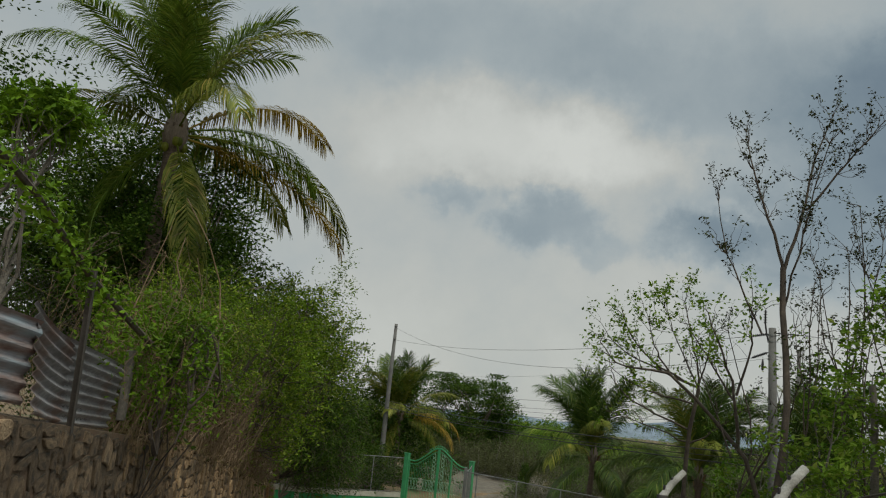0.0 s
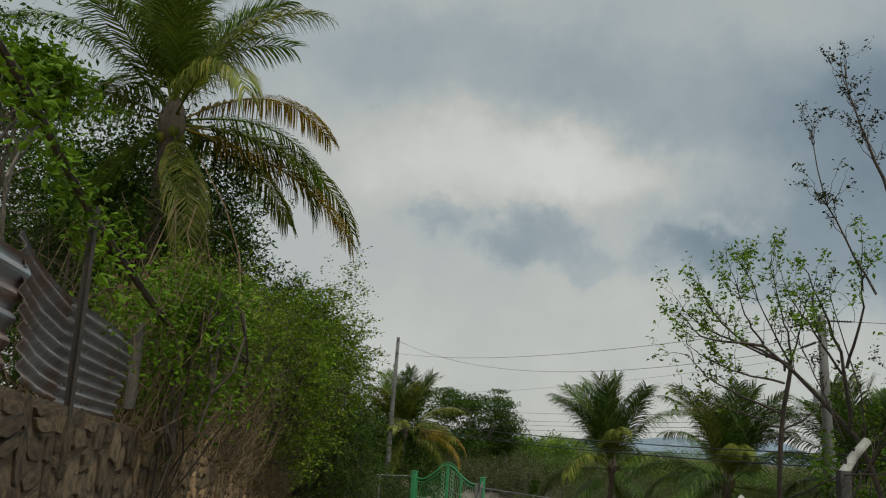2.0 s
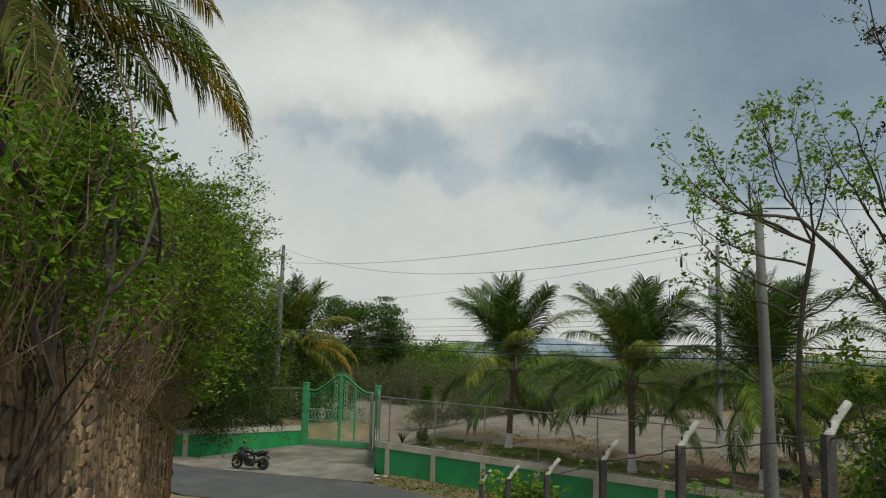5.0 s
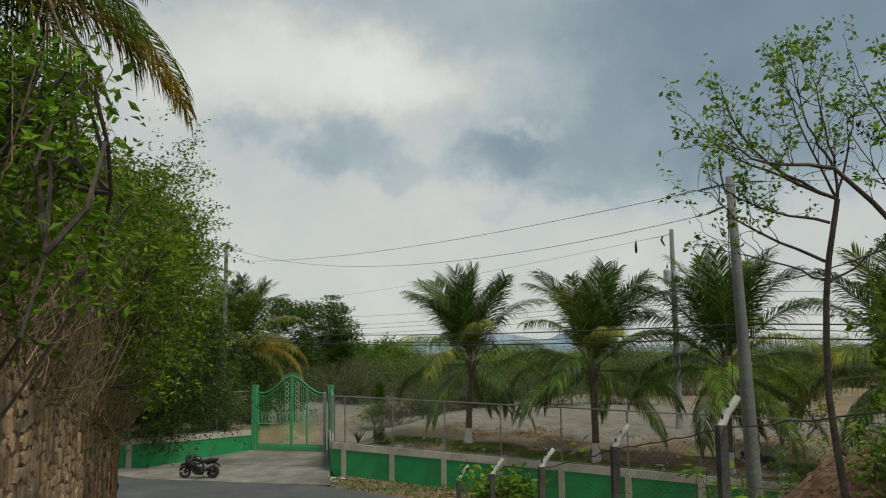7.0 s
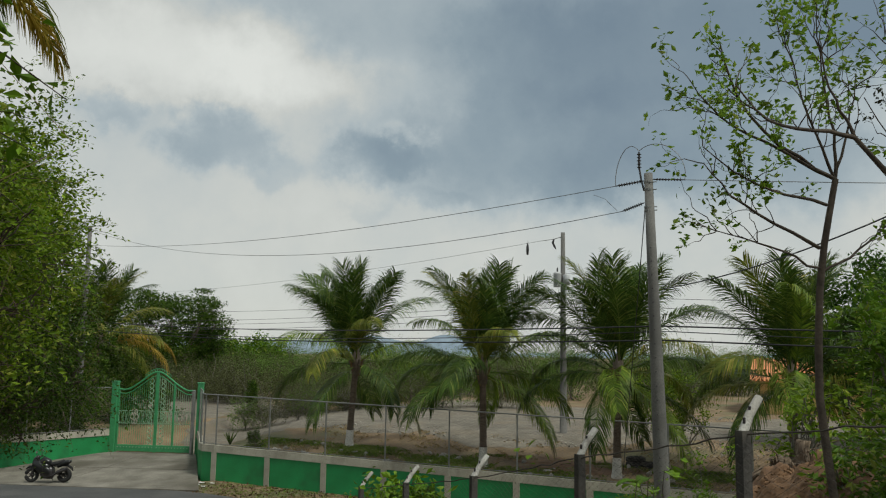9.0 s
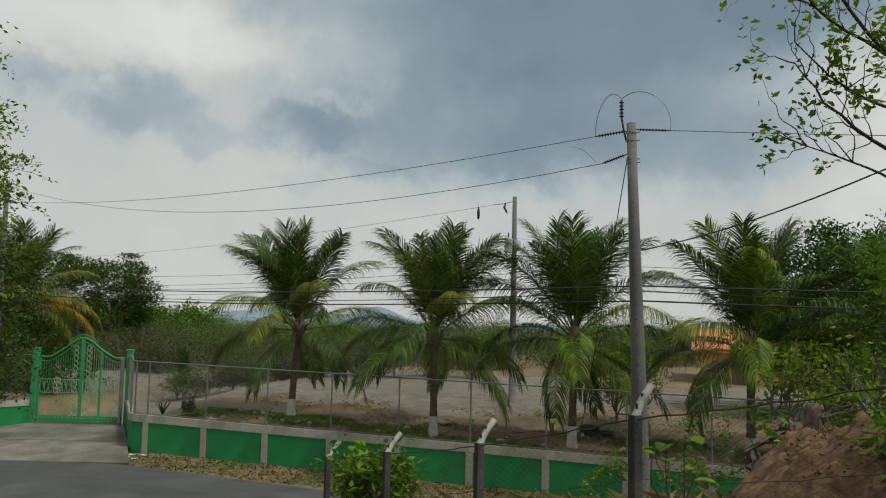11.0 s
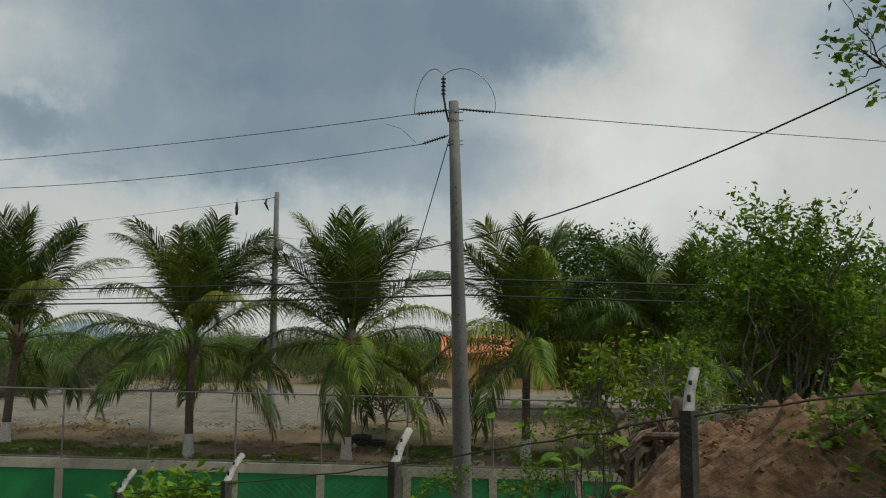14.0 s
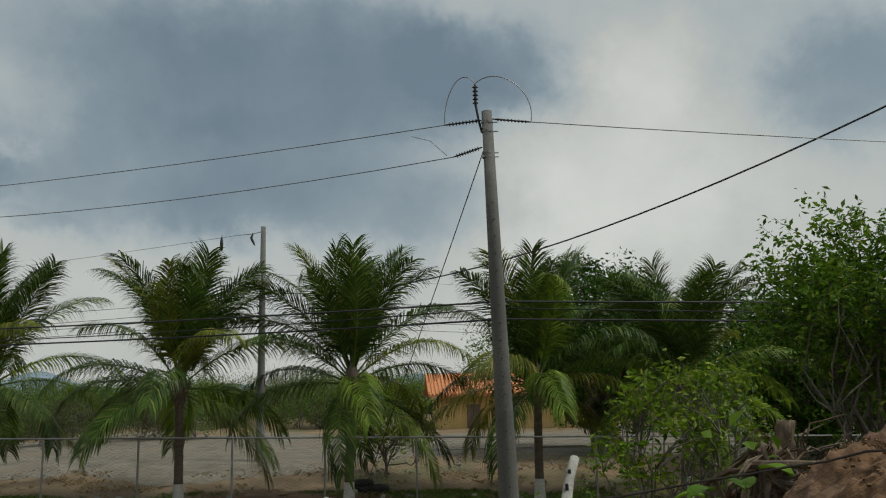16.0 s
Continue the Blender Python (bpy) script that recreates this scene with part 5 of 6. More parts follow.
sparse("young_tree", "slender young tree with fresh green leaves", (24.2, -21.9, lie(24.2, -21.9)), 62, [
    ([(24.2, -21.9, 2.9), (24.05, -21.8, 4.4), (23.9, -21.72, 5.7), (24.02, -21.8, 6.8), fk], 0, 0.046, 0.03, 0),
    ([fk, (23.8, -22.11, 7.73), (23.47, -22.36, 7.95), (23.24, -22.6, 8.39), (23.18, -22.7, 8.75)], 0, 0.022, 0.006, 13),
    ([fk, (23.7, -22.2, 7.75), (23.25, -22.5, 7.95), (22.98, -22.72, 8.25)], 0, 0.02, 0.006, 11),
    ([(24.08, -21.83, 7.27), (23.7, -22.1, 7.35), (23.39, -22.35, 7.45), (23.0, -22.65, 7.75)], 0, 0.018, 0.005, 11),
    ([(24.0, -21.8, 6.85), (23.6, -22.2, 7.05), (23.2, -22.5, 7.3), (23.0, -22.6, 7.6)], 0, 0.02, 0.005, 10),
    ([(24.0, -21.8, 6.65), (23.5, -22.2, 6.85), (23.0, -22.5, 7.0)], 0, 0.014, 0.004, 9),
    ([fk, (24.0, -21.95, 7.95), (23.76, -22.29, 8.78)], 0, 0.018, 0.005, 11),
    ([fk, (24.15, -21.95, 8.2), (24.02, -22.12, 8.9)], 0, 0.018, 0.005, 10),
    ([fk, (24.3, -21.8, 8.0), (24.4, -21.75, 8.6)], 0, 0.016, 0.005, 9),
    ([(24.0, -21.8, 6.6), (24.4, -21.65, 6.85), (24.8, -21.45, 7.3)], 0, 0.016, 0.005, 7)], M_LEAF_TWIG, 2, 0.07, M_TWIG, jitter=0.04)
sparse("young_tree", "leaning tree with fresh green leaves", (26.1, -22.3, lie(26.1, -22.3)), 63, [
    ([(26.1, -22.3, 3.2), (25.6, -22.2, 5.2), (25.2, -22.25, 6.5), (24.99, -22.31, 6.78), (24.48, -22.77, 7.41), (24.27, -22.96, 7.65)], 0, 0.046, 0.02, 2),
    ([(24.27, -22.96, 7.65), (23.94, -23.2, 7.66), (23.6, -23.4, 7.75), (23.35, -23.5, 8.05)], 0, 0.022, 0.006, 10),
    ([(24.27, -22.96, 7.65), (24.1, -23.1, 8.0), (24.0, -23.2, 8.5)], 0, 0.016, 0.005, 9),
    ([(25.1, -22.3, 6.6), (25.15, -22.5, 7.4), (25.0, -22.7, 8.0), (24.85, -22.9, 8.6)], 0, 0.03, 0.008, 11),
    ([(25.1, -22.45, 7.3), (24.8, -22.75, 7.9), (24.6, -23.0, 8.4)], 0, 0.018, 0.005, 10),
    ([(25.15, -22.5, 7.4), (25.4, -22.6, 8.1), (25.45, -22.7, 8.8)], 0, 0.022, 0.006, 9),
    ([(25.3, -22.2, 6.2), (25.8, -22.3, 7.0), (26.1, -22.4, 7.8)], 0, 0.02, 0.006, 8)], M_LEAF_TWIG, 2, 0.07, M_TWIG, jitter=0.04)
for k, (x, y, h) in enumerate(((26.9, -24.0, 3.2), (26.4, -22.0, 4.4), (27.4, -22.8, 4.8), (24.9, -21.4, 2.8), (27.9, -23.6, 5.2))):
    z = lie(x, y)
    sparse("sapling", "thin upright sapling with scattered leaves", (x, y, z), 70 + k, [((x, y, z - 0.1), (x + 0.15, y + 0.1, z + h), 0.03, 0.008, 18), ((x, y, z + h * 0.3), (x - 0.4, y + 0.1, z + h * 0.85), 0.02, 0.006, 15), ((x, y, z + h * 0.4), (x + 0.5, y - 0.1, z + h * 0.8), 0.02, 0.006, 14)], M_LEAF_LIGHT if k % 2 else M_LEAF_TWIG, 4, 0.09, M_GREYBARK, jitter=0.06)
for k, (x, y, h) in enumerate(((21.9, -13.2, 1.9), (22.6, -12.6, 2.2), (20.6, -12.6, 1.4))):
    z = lie(x, y)
    sparse("sapling", "yellow-green sapling among the weeds", (x, y, z), 80 + k, [((x, y, z - 0.1), (x + 0.1, y + 0.1, z + h), 0.018, 0.005, 9), ((x, y, z + h * 0.2), (x - 0.4, y + 0.1, z + h * 0.8), 0.012, 0.004, 8)], M_LEAF_VINE, 3, 0.08, M_GREYBARK, jitter=0.06)
for k, (x, y, zc, rad) in enumerate(((25.2, -20.6, 4.7, 1.0), (26.8, -20.5, 5.0, 1.3), (28.6, -21.5, 5.2, 1.4), (24.6, -19.2, 4.0, 0.7))):
    leafy("shrub", "green shrub behind the wire fence", "shrub", (x, y, lie(x, y)), (x, y, zc), (rad, rad, rad * 0.9), M_LEAF_LIGHT, 90 + k, int(120 * rad), 30, 0.12, 0.04, M_GREYBARK, 0.2, 10)

# far woods, one mass each
for k, (mat, y0, y1, x0, x1, hh, n, lab) in enumerate(((M_SCRUB, 19, 60, -75, 70, 3.2, 420, "grey-brown dry scrub beyond the yard"), (M_SCRUBGREEN, 80, 150, -170, 140, 5.0, 330, "dull green woods in the distance"), (M_SCRUBGREEN, 40, 75, 30, 110, 9.0, 120, "green trees behind the house"), (M_SCRUBGREEN, 26, 62, -75, 22, 3.4, 240, "green thicket beyond the yard"), (M_SCRUB, 18, 26, -42, -4, 3.0, 70, "dry scrub at the edge of the yard"))):
    r = np.random.default_rng(100 + k)
    ch, st = [], []
    for q in range(n):
        x, y = r.uniform(x0, x1), r.uniform(y0, y1)
        h = hh * r.uniform(0.55, 1.15)
        zb = lie(x, y)
        if (17 < x < 34 and y < 46) or (-4 < x < 17 and y < 29) or (x < -4 and y < 18.5 - 0.25 * (x + 10)):
            continue
        P, K = crown_places(r, (x, y, zb + h * 0.5), (h * 0.65, h * 0.65, h * 0.52), 80, 26 if y < 70 else 14, h * 0.09, 0.35, 0.4)
        ch.append(leaves(r, P, 0.024 * h + 0.05, 0.3, 0.5))
        for w in range(4 if y < 62 else 1):
            st.append(branch(r, (x + 0.2 * w, y, zb - 0.2), K[w] + (0, 0, h * 0.2), 0.05, 0.012, 0.3, 5, 4)[1])
    ob = thing("far_woods", Matrix(), lab, "woods", kind="stuff")
    tagged(part("foliage", merge(ch), mat, ob), kind="stuff")
    tagged(part("stems", merge(st), M_GREYBARK, ob), kind="stuff")

# ---------------------------------------------------------------- earth bank and stump
n = 200
u = np.linspace(-1, 1, n)
X, Y = np.meshgrid(u, u)
mx, my = 26.6, -17.8
R = np.sqrt(X ** 2 + Y ** 2)
px, py = mx + X * 5.0, my + Y * 3.8


def value_noise(seed, cells, n):
    """A smooth random field of n by n places over a grid of cells."""
    g = np.random.default_rng(seed).normal(size=(cells + 2, cells + 2))
    q = np.linspace(0, cells, n)
    k = np.minimum(q.astype(int), cells - 1)
    f = step(q - k)
    top_ = g[k][:, k] * (1 - f) + g[k][:, k + 1] * f
    low_ = g[k + 1][:, k] * (1 - f) + g[k + 1][:, k + 1] * f
    return top_ * (1 - f)[:, None] + low_ * f[:, None]


bumps = 0.14 * value_noise(1, 9, n) + 0.1 * np.abs(value_noise(2, 21, n)) + 0.07 * value_noise(3, 46, n) + 0.035 * value_noise(4, 95, n) + 0.012 * np.random.default_rng(9).normal(size=px.shape)
lowz = land(px, py) - 0.35
Zm = lowz + (np.maximum(4.2 + 0.12 * (px - 24) - 0.08 * (py + 18), lowz + 0.4) + bumps - lowz) * step((1.0 - R) / 0.42)
V = np.stack([px, py, Zm], -1).reshape(-1, 3)
i, j = np.meshgrid(np.arange(n - 1), np.arange(n - 1), indexing="ij")
F = np.stack([i * n + j, i * n + j + 1, (i + 1) * n + j + 1, (i + 1) * n + j], -1).reshape(-1, 4)
solo("earth_bank", smooth(mesh_np("earth_bank", V, F)), M_RED, "heap of bare reddish earth with stones", "earth bank", kind="structure")
r = np.random.default_rng(7)


def rock_mesh(seed, sub=1):
    rr = np.random.default_rng(seed)
    bm = bmesh.new()
    bmesh.ops.create_icosphere(bm, subdivisions=sub, radius=1)
    for v in bm.verts:
        v.co *= 1 + rr.uniform(-0.22, 0.18)
    me = bpy.data.meshes.new("rock")
    bm.to_mesh(me)
    bm.free()
    return smooth(me)


rocks = [rock_mesh(s, 2) for s in range(4)]
for me in rocks:
    me.materials.append(M_RED)


def mound_z(x, y):
    rr = math.hypot((x - mx) / 5.0, (y - my) / 3.8)
    z = lie(x, y) - 0.35
    return z + (max(4.2 + 0.12 * (x - 24) - 0.08 * (y + 18), z + 0.4) - z) * float(step((1 - rr) / 0.42))


for k in range(26):
    x, y = 24.6 + r.uniform(-1.2, 2.2), -18.2 + r.uniform(-1.2, 1.8)
    s = r.uniform(0.03, 0.1) if k else 0.3
    if k == 0:
        x, y = 25.1, -18.8
    solo("rock", rocks[k % 4], None, "brown stone lying on the earth bank", "rock", group="stones on the bank", m=pose(x, y, mound_z(x, y), r.uniform(0, 90), 0, r.uniform(0, 360)) @ Matrix.Diagonal((s * 1.3, s, s * 0.7, 1)))
pale = [m_.copy() for m_ in rocks]
for m_ in pale:
    m_.materials[0] = M_PALESTONE
for k in range(60):
    x, y = r.uniform(1, 24), 0.9 + r.uniform(0, 2.6)
    s = r.uniform(0.05, 0.16)
    solo("rock", pale[k % 4], None, "pale stone in the weeds behind the fence", "rock", group="stones in the yard", m=pose(x, y, lie(x, y) + s * 0.2, r.uniform(0, 90), 0, r.uniform(0, 360)) @ Matrix.Diagonal((s * 1.4, s, s * 0.6, 1)))

clods = []
for k in range(900):
    x, y = 23.2 + r.uniform(0, 4.5), -19.6 + r.uniform(0, 4.2)
    s = r.uniform(0.005, 0.018) * (1 if k % 12 else 1.6)
    z = mound_z(x, y) + 0.1
    V, F = boxq(-s, -s, -s * 2, s, s, s * 0.6)
    V = V * r.uniform(0.6, 1.3, V.shape) @ np.array(Euler((r.uniform(0, 6), r.uniform(0, 6), r.uniform(0, 6))).to_matrix()).T
    clods.append((V + (x, y, z + 0.02), F))
cl = thing("clods", Matrix(), "loose clods strewn over the earth bank", "clods", kind="stuff")
tagged(part("lumps", merge(clods), M_RED, cl), kind="stuff")
pebbles = []
for k in range(5200):
    x, y = r.uniform(-6, 26), r.uniform(6.5, 24)
    s = r.uniform(0.015, 0.04) * (1 if k % 14 else 2)
    V, F = boxq(-s, -s, -s * 0.5, s, s, s * 0.6)
    pebbles.append((V * r.uniform(0.6, 1.3, V.shape) + (x, y, lie(x, y) + 0.05), F))
pb = thing("pebbles", Matrix(), "pale stones strewn over the gravel", "pebbles", kind="stuff")
tagged(part("stones", merge(pebbles), M_PALESTONE, pb), kind="stuff")

stump = thing("tree_stump", pose(23.4, -15.7, 3.05), "uprooted grey tree stump with bare roots", "stump")
sb = np.array((23.1, -15.75, lie(23.1, -15.75)))
bundle = []
for k in range(34):
    w = k * 0.9
    a0, a1 = np.array((-0.12 + 0.2 * math.cos(w), 0.2 * math.sin(w), -1.3)), np.array((0.1 + 0.14 * math.cos(w * 1.3), 0.12 * math.sin(w), 0.6 + 0.5 * r.uniform()))
    bundle.append(branch(r, a0, a1, r.uniform(0.035, 0.085), r.uniform(0.012, 0.035), 0.6, 11, 7)[1])
V, F = merge(bundle)
V = V + r.normal(size=V.shape) * 0.012
part("body", (V, F), M_ROOT, stump)
tt = np.linspace(0, 1, 14)
V, F = tube(np.stack([-0.1 + 0.3 * tt, 0.05 * np.sin(tt * 5), -1.3 + 2.3 * tt], -1), 0.22 - 0.08 * tt, 16)
V = V * (1 + r.normal(size=V.shape) * 0.09)
part("core", smooth(mesh_np("core", V, F)), M_ROOT, stump)
V, F = tube(np.stack([0.38 + 0.06 * tt, 0.08 + 0 * tt, 0.4 + 1.0 * tt], -1), 0.14 - 0.04 * tt, 14)
part("trunk_stub", smooth(mesh_np("trunk_stub", V + r.normal(size=V.shape) * 0.012, F)), M_ROOT, stump)
for k, (d, r0, ln) in enumerate((((0.9, -0.3, 0.05), 0.07, 1.3), ((0.8, -0.1, 0.2), 0.08, 1.0), ((0.55, -0.65, -0.15), 0.05, 1.0), ((0.95, 0.2, 0.3), 0.06, 1.2), ((0.3, -0.7, -0.5), 0.045, 0.8), ((0.2, -0.2, 0.9), 0.07, 0.55), ((0.5, 0.0, 0.8), 0.09, 0.5), ((-0.2, -0.4, 0.8), 0.05, 0.4), ((0.75, -0.5, -0.3), 0.035, 1.2), ((0.6, 0.3, -0.2), 0.05, 1.0))):
    d = np.array(d) / np.linalg.norm(d)
    s = np.array((0.05 + 0.05 * (k % 3), -0.15, 0.55 + 0.1 * (k % 4)))
    part("root", branch(r, s, s + d * ln + (0, 0, -0.1), r0 * 0.62, r0 * 0.2, 0.6, 11, 7)[1], M_ROOT, stump)
    for w in range(3):
        dd = d + r.normal(size=3) * 0.45
        s2 = s + d * ln * r.uniform(0.2, 0.6)
        part("rootlet", branch(r, s2, s2 + dd * ln * 0.5, r0 * 0.3, 0.006, 0.6, 8, 5)[1], M_ROOT, stump)
log = thing("fallen_branch", pose(23.9, -16.2, mound_z(23.9, -16.2) + 0.06), "bleached branch lying on the earth", "branch")
part("stem", branch(r, (-0.7, 0.3, 0.1), (0.8, -0.35, 0.03), 0.06, 0.03, 0.15, 8, 8)[1], M_ROOT, log)

M_BLEACH = pm("bleached_wood", (0.24, 0.2, 0.15), (0.4, 0.34, 0.27), 6.0, 0.95, 0.6, 30, stretch=(1, 1, 0.35), c3=(0.16, 0.13, 0.1))
for k, (x, y, ln, turn, tip) in enumerate(((23.75, -16.0, 1.1, -25, 0.25), (24.0, -15.7, 1.3, -8, 0.12), (23.8, -16.35, 0.8, -60, 0.1))):
    d = np.array((math.cos(math.radians(turn)), math.sin(math.radians(turn)), 0))
    bb = thing("fallen_branch", pose(x, y, mound_z(x, y) + 0.14), "bleached crooked branch beside the stump", "branch")
    stem_, tb = branch(r, (0, 0, 0), d * ln + (0, 0, tip), 0.045, 0.018, 0.7, 9, 7)
    part("stem", tb, M_BLEACH, bb)
    for w in range(2):
        part("twig", branch(r, stem_[3 + 3 * w], stem_[3 + 3 * w] + r.normal(size=3) * 0.22 + (0, 0, 0.1), 0.016, 0.006, 0.6, 6, 5)[1], M_BLEACH, bb)

# ---------------------------------------------------------------- near fence with leaning arms
caps = [(32.1, -32.0, 7.3), (30.3, -30.3, 6.92), (28.53, -28.65, 6.53), (26.74, -26.98, 6.34), (25.1, -25.5, 5.78), (23.45, -24.0, 5.45), (21.86, -22.34, 5.02), (20.06, -20.47, 4.46), (18.3, -18.7, 4.02), (16.6, -16.95, 3.6)]
nf = thing("wire_fence", Matrix(), "rusty chain-link fence on weathered concrete posts", "fence")
r = np.random.default_rng(17)
foot = []
for k, (x, y, z) in enumerate(caps):
    g = lie(x, y)
    # the arm leans out over the lot, its tip being the given place
    tx, ty = 0.09, 0.19
    bx, by, bz = x - tx, y - ty, z - 0.21
    foot.append((bx, by, bz))
    V, F = tube([(bx, by, g - 0.2), (bx, by, (g + bz) / 2), (bx, by, bz)], [0.062, 0.058, 0.055], 4)
    post = part("post", (V, F), M_POST, nf)
    V, F = tube([(bx, by, bz - 0.02), (bx + tx * 0.5, by + ty * 0.5, bz + 0.11), (x + 0.02, y + 0.01, z + 0.02)], [0.036, 0.034, 0.032], 8)
    arm = part("arm", smooth(mesh_np("arm", V, F)), M_ARM, post, "whitewashed leaning arm")
    for f in (0.35, 0.75):
        part("notch", bevelled("notch", 0.02, 0.02, 0.045, 0.004), M_PORC, arm, "", pose(bx + tx * f - 0.02, by + ty * f - 0.05, bz + 0.2 * f))
for k in range(len(foot) - 1):
    p, q = foot[k], foot[k + 1]
    m, L = along(p, q)
    g0, g1 = lie(p[0], p[1]) + 0.05, lie(q[0], q[1]) + 0.05
    V, F = chain(L, p[2] - 0.06 - g0, q[2] - 0.06 - g1, 0.062, 0.0011)
    sagging = 0.05 * np.sin(np.pi * V[:, 0] / L) + 0.02 * np.sin(V[:, 0] * 5 + V[:, 2] * 3)
    V[:, 2] += g0 + (g1 - g0) * V[:, 0] / L - sagging * 0.6
    V[:, 1] += sagging + 0.05
    part("netting", (V, F), M_RUSTWIRE, nf, "", m)
    t = np.linspace(0, 1, 14)[:, None]
    for dz, sg, rad in ((-0.03, 0.015, 0.007), (-0.5, 0.05, 0.003)):
        A, B = np.array(p) + (0, 0, dz), np.array(q) + (0, 0, dz)
        P = A + (B - A) * t
        P[:, 2] -= sg * 4 * (t * (1 - t))[:, 0]
        P += r.normal(size=P.shape) * 0.006
        part("strand", tube(P, rad, 6), M_RUSTWIRE, nf)
# a vine leaf cluster on the top strand
for k, (x, y, z, nn) in enumerate(((20.9, -21.3, 4.6, 5), (17.5, -17.9, 3.65, 26), (16.9, -17.2, 3.4, 30), (22.7, -23.2, 4.8, 4))):
    P = np.array((x, y, z)) + np.clip(r.normal(size=(nn, 3)), -1.6, 1.6) * ((0.3, 0.3, 0.12) if nn > 9 else (0.1, 0.1, 0.06))
    solo("fence_vine", leaves_mesh("fence_vine", r, P, 0.12), M_LEAF_VINE, "broad vine leaves on the top wire", "vine")

x, y = 21.9, -18.6
weed = thing("broad_weed", pose(x, y, lie(x, y)), "tall weed with broad pale green leaves", "weed")
for k in range(7):
    w = k * 0.9
    tipz = 0.65 + 0.09 * k
    A = np.array((0.25 * math.cos(w), 0.25 * math.sin(w), tipz))
    part("stalk", branch(r, (0, 0, -0.1), A, 0.012, 0.006, 0.2, 6, 5)[1], M_TWIG, weed)
    a_ = np.linspace(-1, 1, 7)
    d, sd = np.array((math.cos(w), math.sin(w), -0.15)), np.array((-math.sin(w), math.cos(w), 0.0))
    half = 0.11 * np.sqrt(np.clip(1 - a_ ** 2, 0.02, 1))
    mid = A + d * (a_ * 0.15 + 0.15)[:, None] - np.array((0, 0, 0.05)) * (a_ ** 2)[:, None]
    V = np.concatenate([mid - sd * half[:, None] + (0, 0, 0.03), mid, mid + sd * half[:, None] + (0, 0, 0.03)])
    F = np.array([(g * 7 + q, g * 7 + q + 1, (g + 1) * 7 + q + 1, (g + 1) * 7 + q) for g in range(2) for q in range(6)])
    part("leaf_blade", (V, F), M_LEAF_VINE, weed)

# ---------------------------------------------------------------- stone retaining wall
sw = thing("wall_stone", Matrix(), "rough field-stone retaining wall with dark joints", "wall", kind="structure")
s = np.linspace(-14, 23.0, 75)
F0 = SWP[None] + SWU[None] * s[:, None]
zt = wall_top(s)
zb = land(F0[:, 0] + SWN[0] * 0.2, F0[:, 1] + SWN[1] * 0.2) - 0.4
rows = []
for off, zz in ((-0.03, zb), (-0.03, zt - 0.03), (-0.5, zt + 0.02), (-0.5, zb)):
    rows.append(np.concatenate([F0 + SWN * off, zz[:, None]], 1))
V = np.concatenate(rows)
m_ = len(s)
F = [(a * m_ + k, a * m_ + k + 1, ((a + 1) % 4) * m_ + k + 1, ((a + 1) % 4) * m_ + k) for a in range(4) for k in range(m_ - 1)]
F += [(0, m_, 2 * m_, 3 * m_), (m_ - 1, 4 * m_ - 1, 3 * m_ - 1, 2 * m_ - 1)]
part("core", (V, np.array(F)), M_MORTAR, sw)


def stone_arrays(rr):
    """A faceted block of unit size: two rings and a slightly domed face, the face towards +y."""
    k = 8
    a = np.arange(k) * 2 * np.pi / k + rr.uniform(-0.18, 0.18, k)
    rad = rr.uniform(0.7, 1.12, k)
    q = np.stack([np.sign(np.cos(a)) * np.abs(np.cos(a)) ** 0.5 * rad, np.sign(np.sin(a)) * np.abs(np.sin(a)) ** 0.5 * rad], -1) * 0.5
    rings = [(1.0, 0.0), (0.97, 0.7), (0.9, 0.95)]
    V = np.concatenate([np.stack([q[:, 0] * f, np.full(k, d) + rr.uniform(-0.08, 0.08, k) * (d > 0), q[:, 1] * f], -1) for f, d in rings])
    F = [(g * k + i, g * k + (i + 1) % k, (g + 1) * k + (i + 1) % k, (g + 1) * k + i) for g in range(2) for i in range(k)]
    F += [(2 * k + 0, 2 * k + 1, 2 * k + 2, 2 * k + 3), (2 * k + 3, 2 * k + 4, 2 * k + 7, 2 * k + 0), (2 * k + 4, 2 * k + 5, 2 * k + 6, 2 * k + 7)]
    return V, np.array(F)[:, ::-1]


r = np.random.default_rng(23)
protos = [stone_arrays(r) for _ in range(14)]
pmesh = []
for V, F in protos:
    me = mesh_np("stone", V, F)
    me.materials.append(M_STONE)
    warm = me.copy()
    warm.materials[0] = M_STONEWARM
    pmesh.append((me, warm))
ang = math.degrees(math.atan2(SWN[0] * -1, SWN[1]))
spots = []
pos = -13.8
while pos < 22.9:
    w = r.uniform(0.13, 0.4)
    t = float(wall_top(pos + w / 2))
    c = SWP + SWU * (pos + w / 2)
    lo = lie(c[0] + SWN[0] * 0.3, c[1] + SWN[1] * 0.3) - 0.2
    z = t - 0.02 - r.uniform(0, 0.06)
    while z > lo:
        h = r.uniform(0.1, 0.22) if r.uniform() < 0.7 else r.uniform(0.24, 0.42)
        spots.append((pos + w / 2 + r.uniform(-0.03, 0.03), z - h / 2, w * r.uniform(0.9, 1.06), h * r.uniform(0.9, 1.0), r.uniform(0.008, 0.04), r.integers(14), r.uniform(-14, 14)))
        z -= h
    pos += w
rest_chunks = ([], [])
count = 0
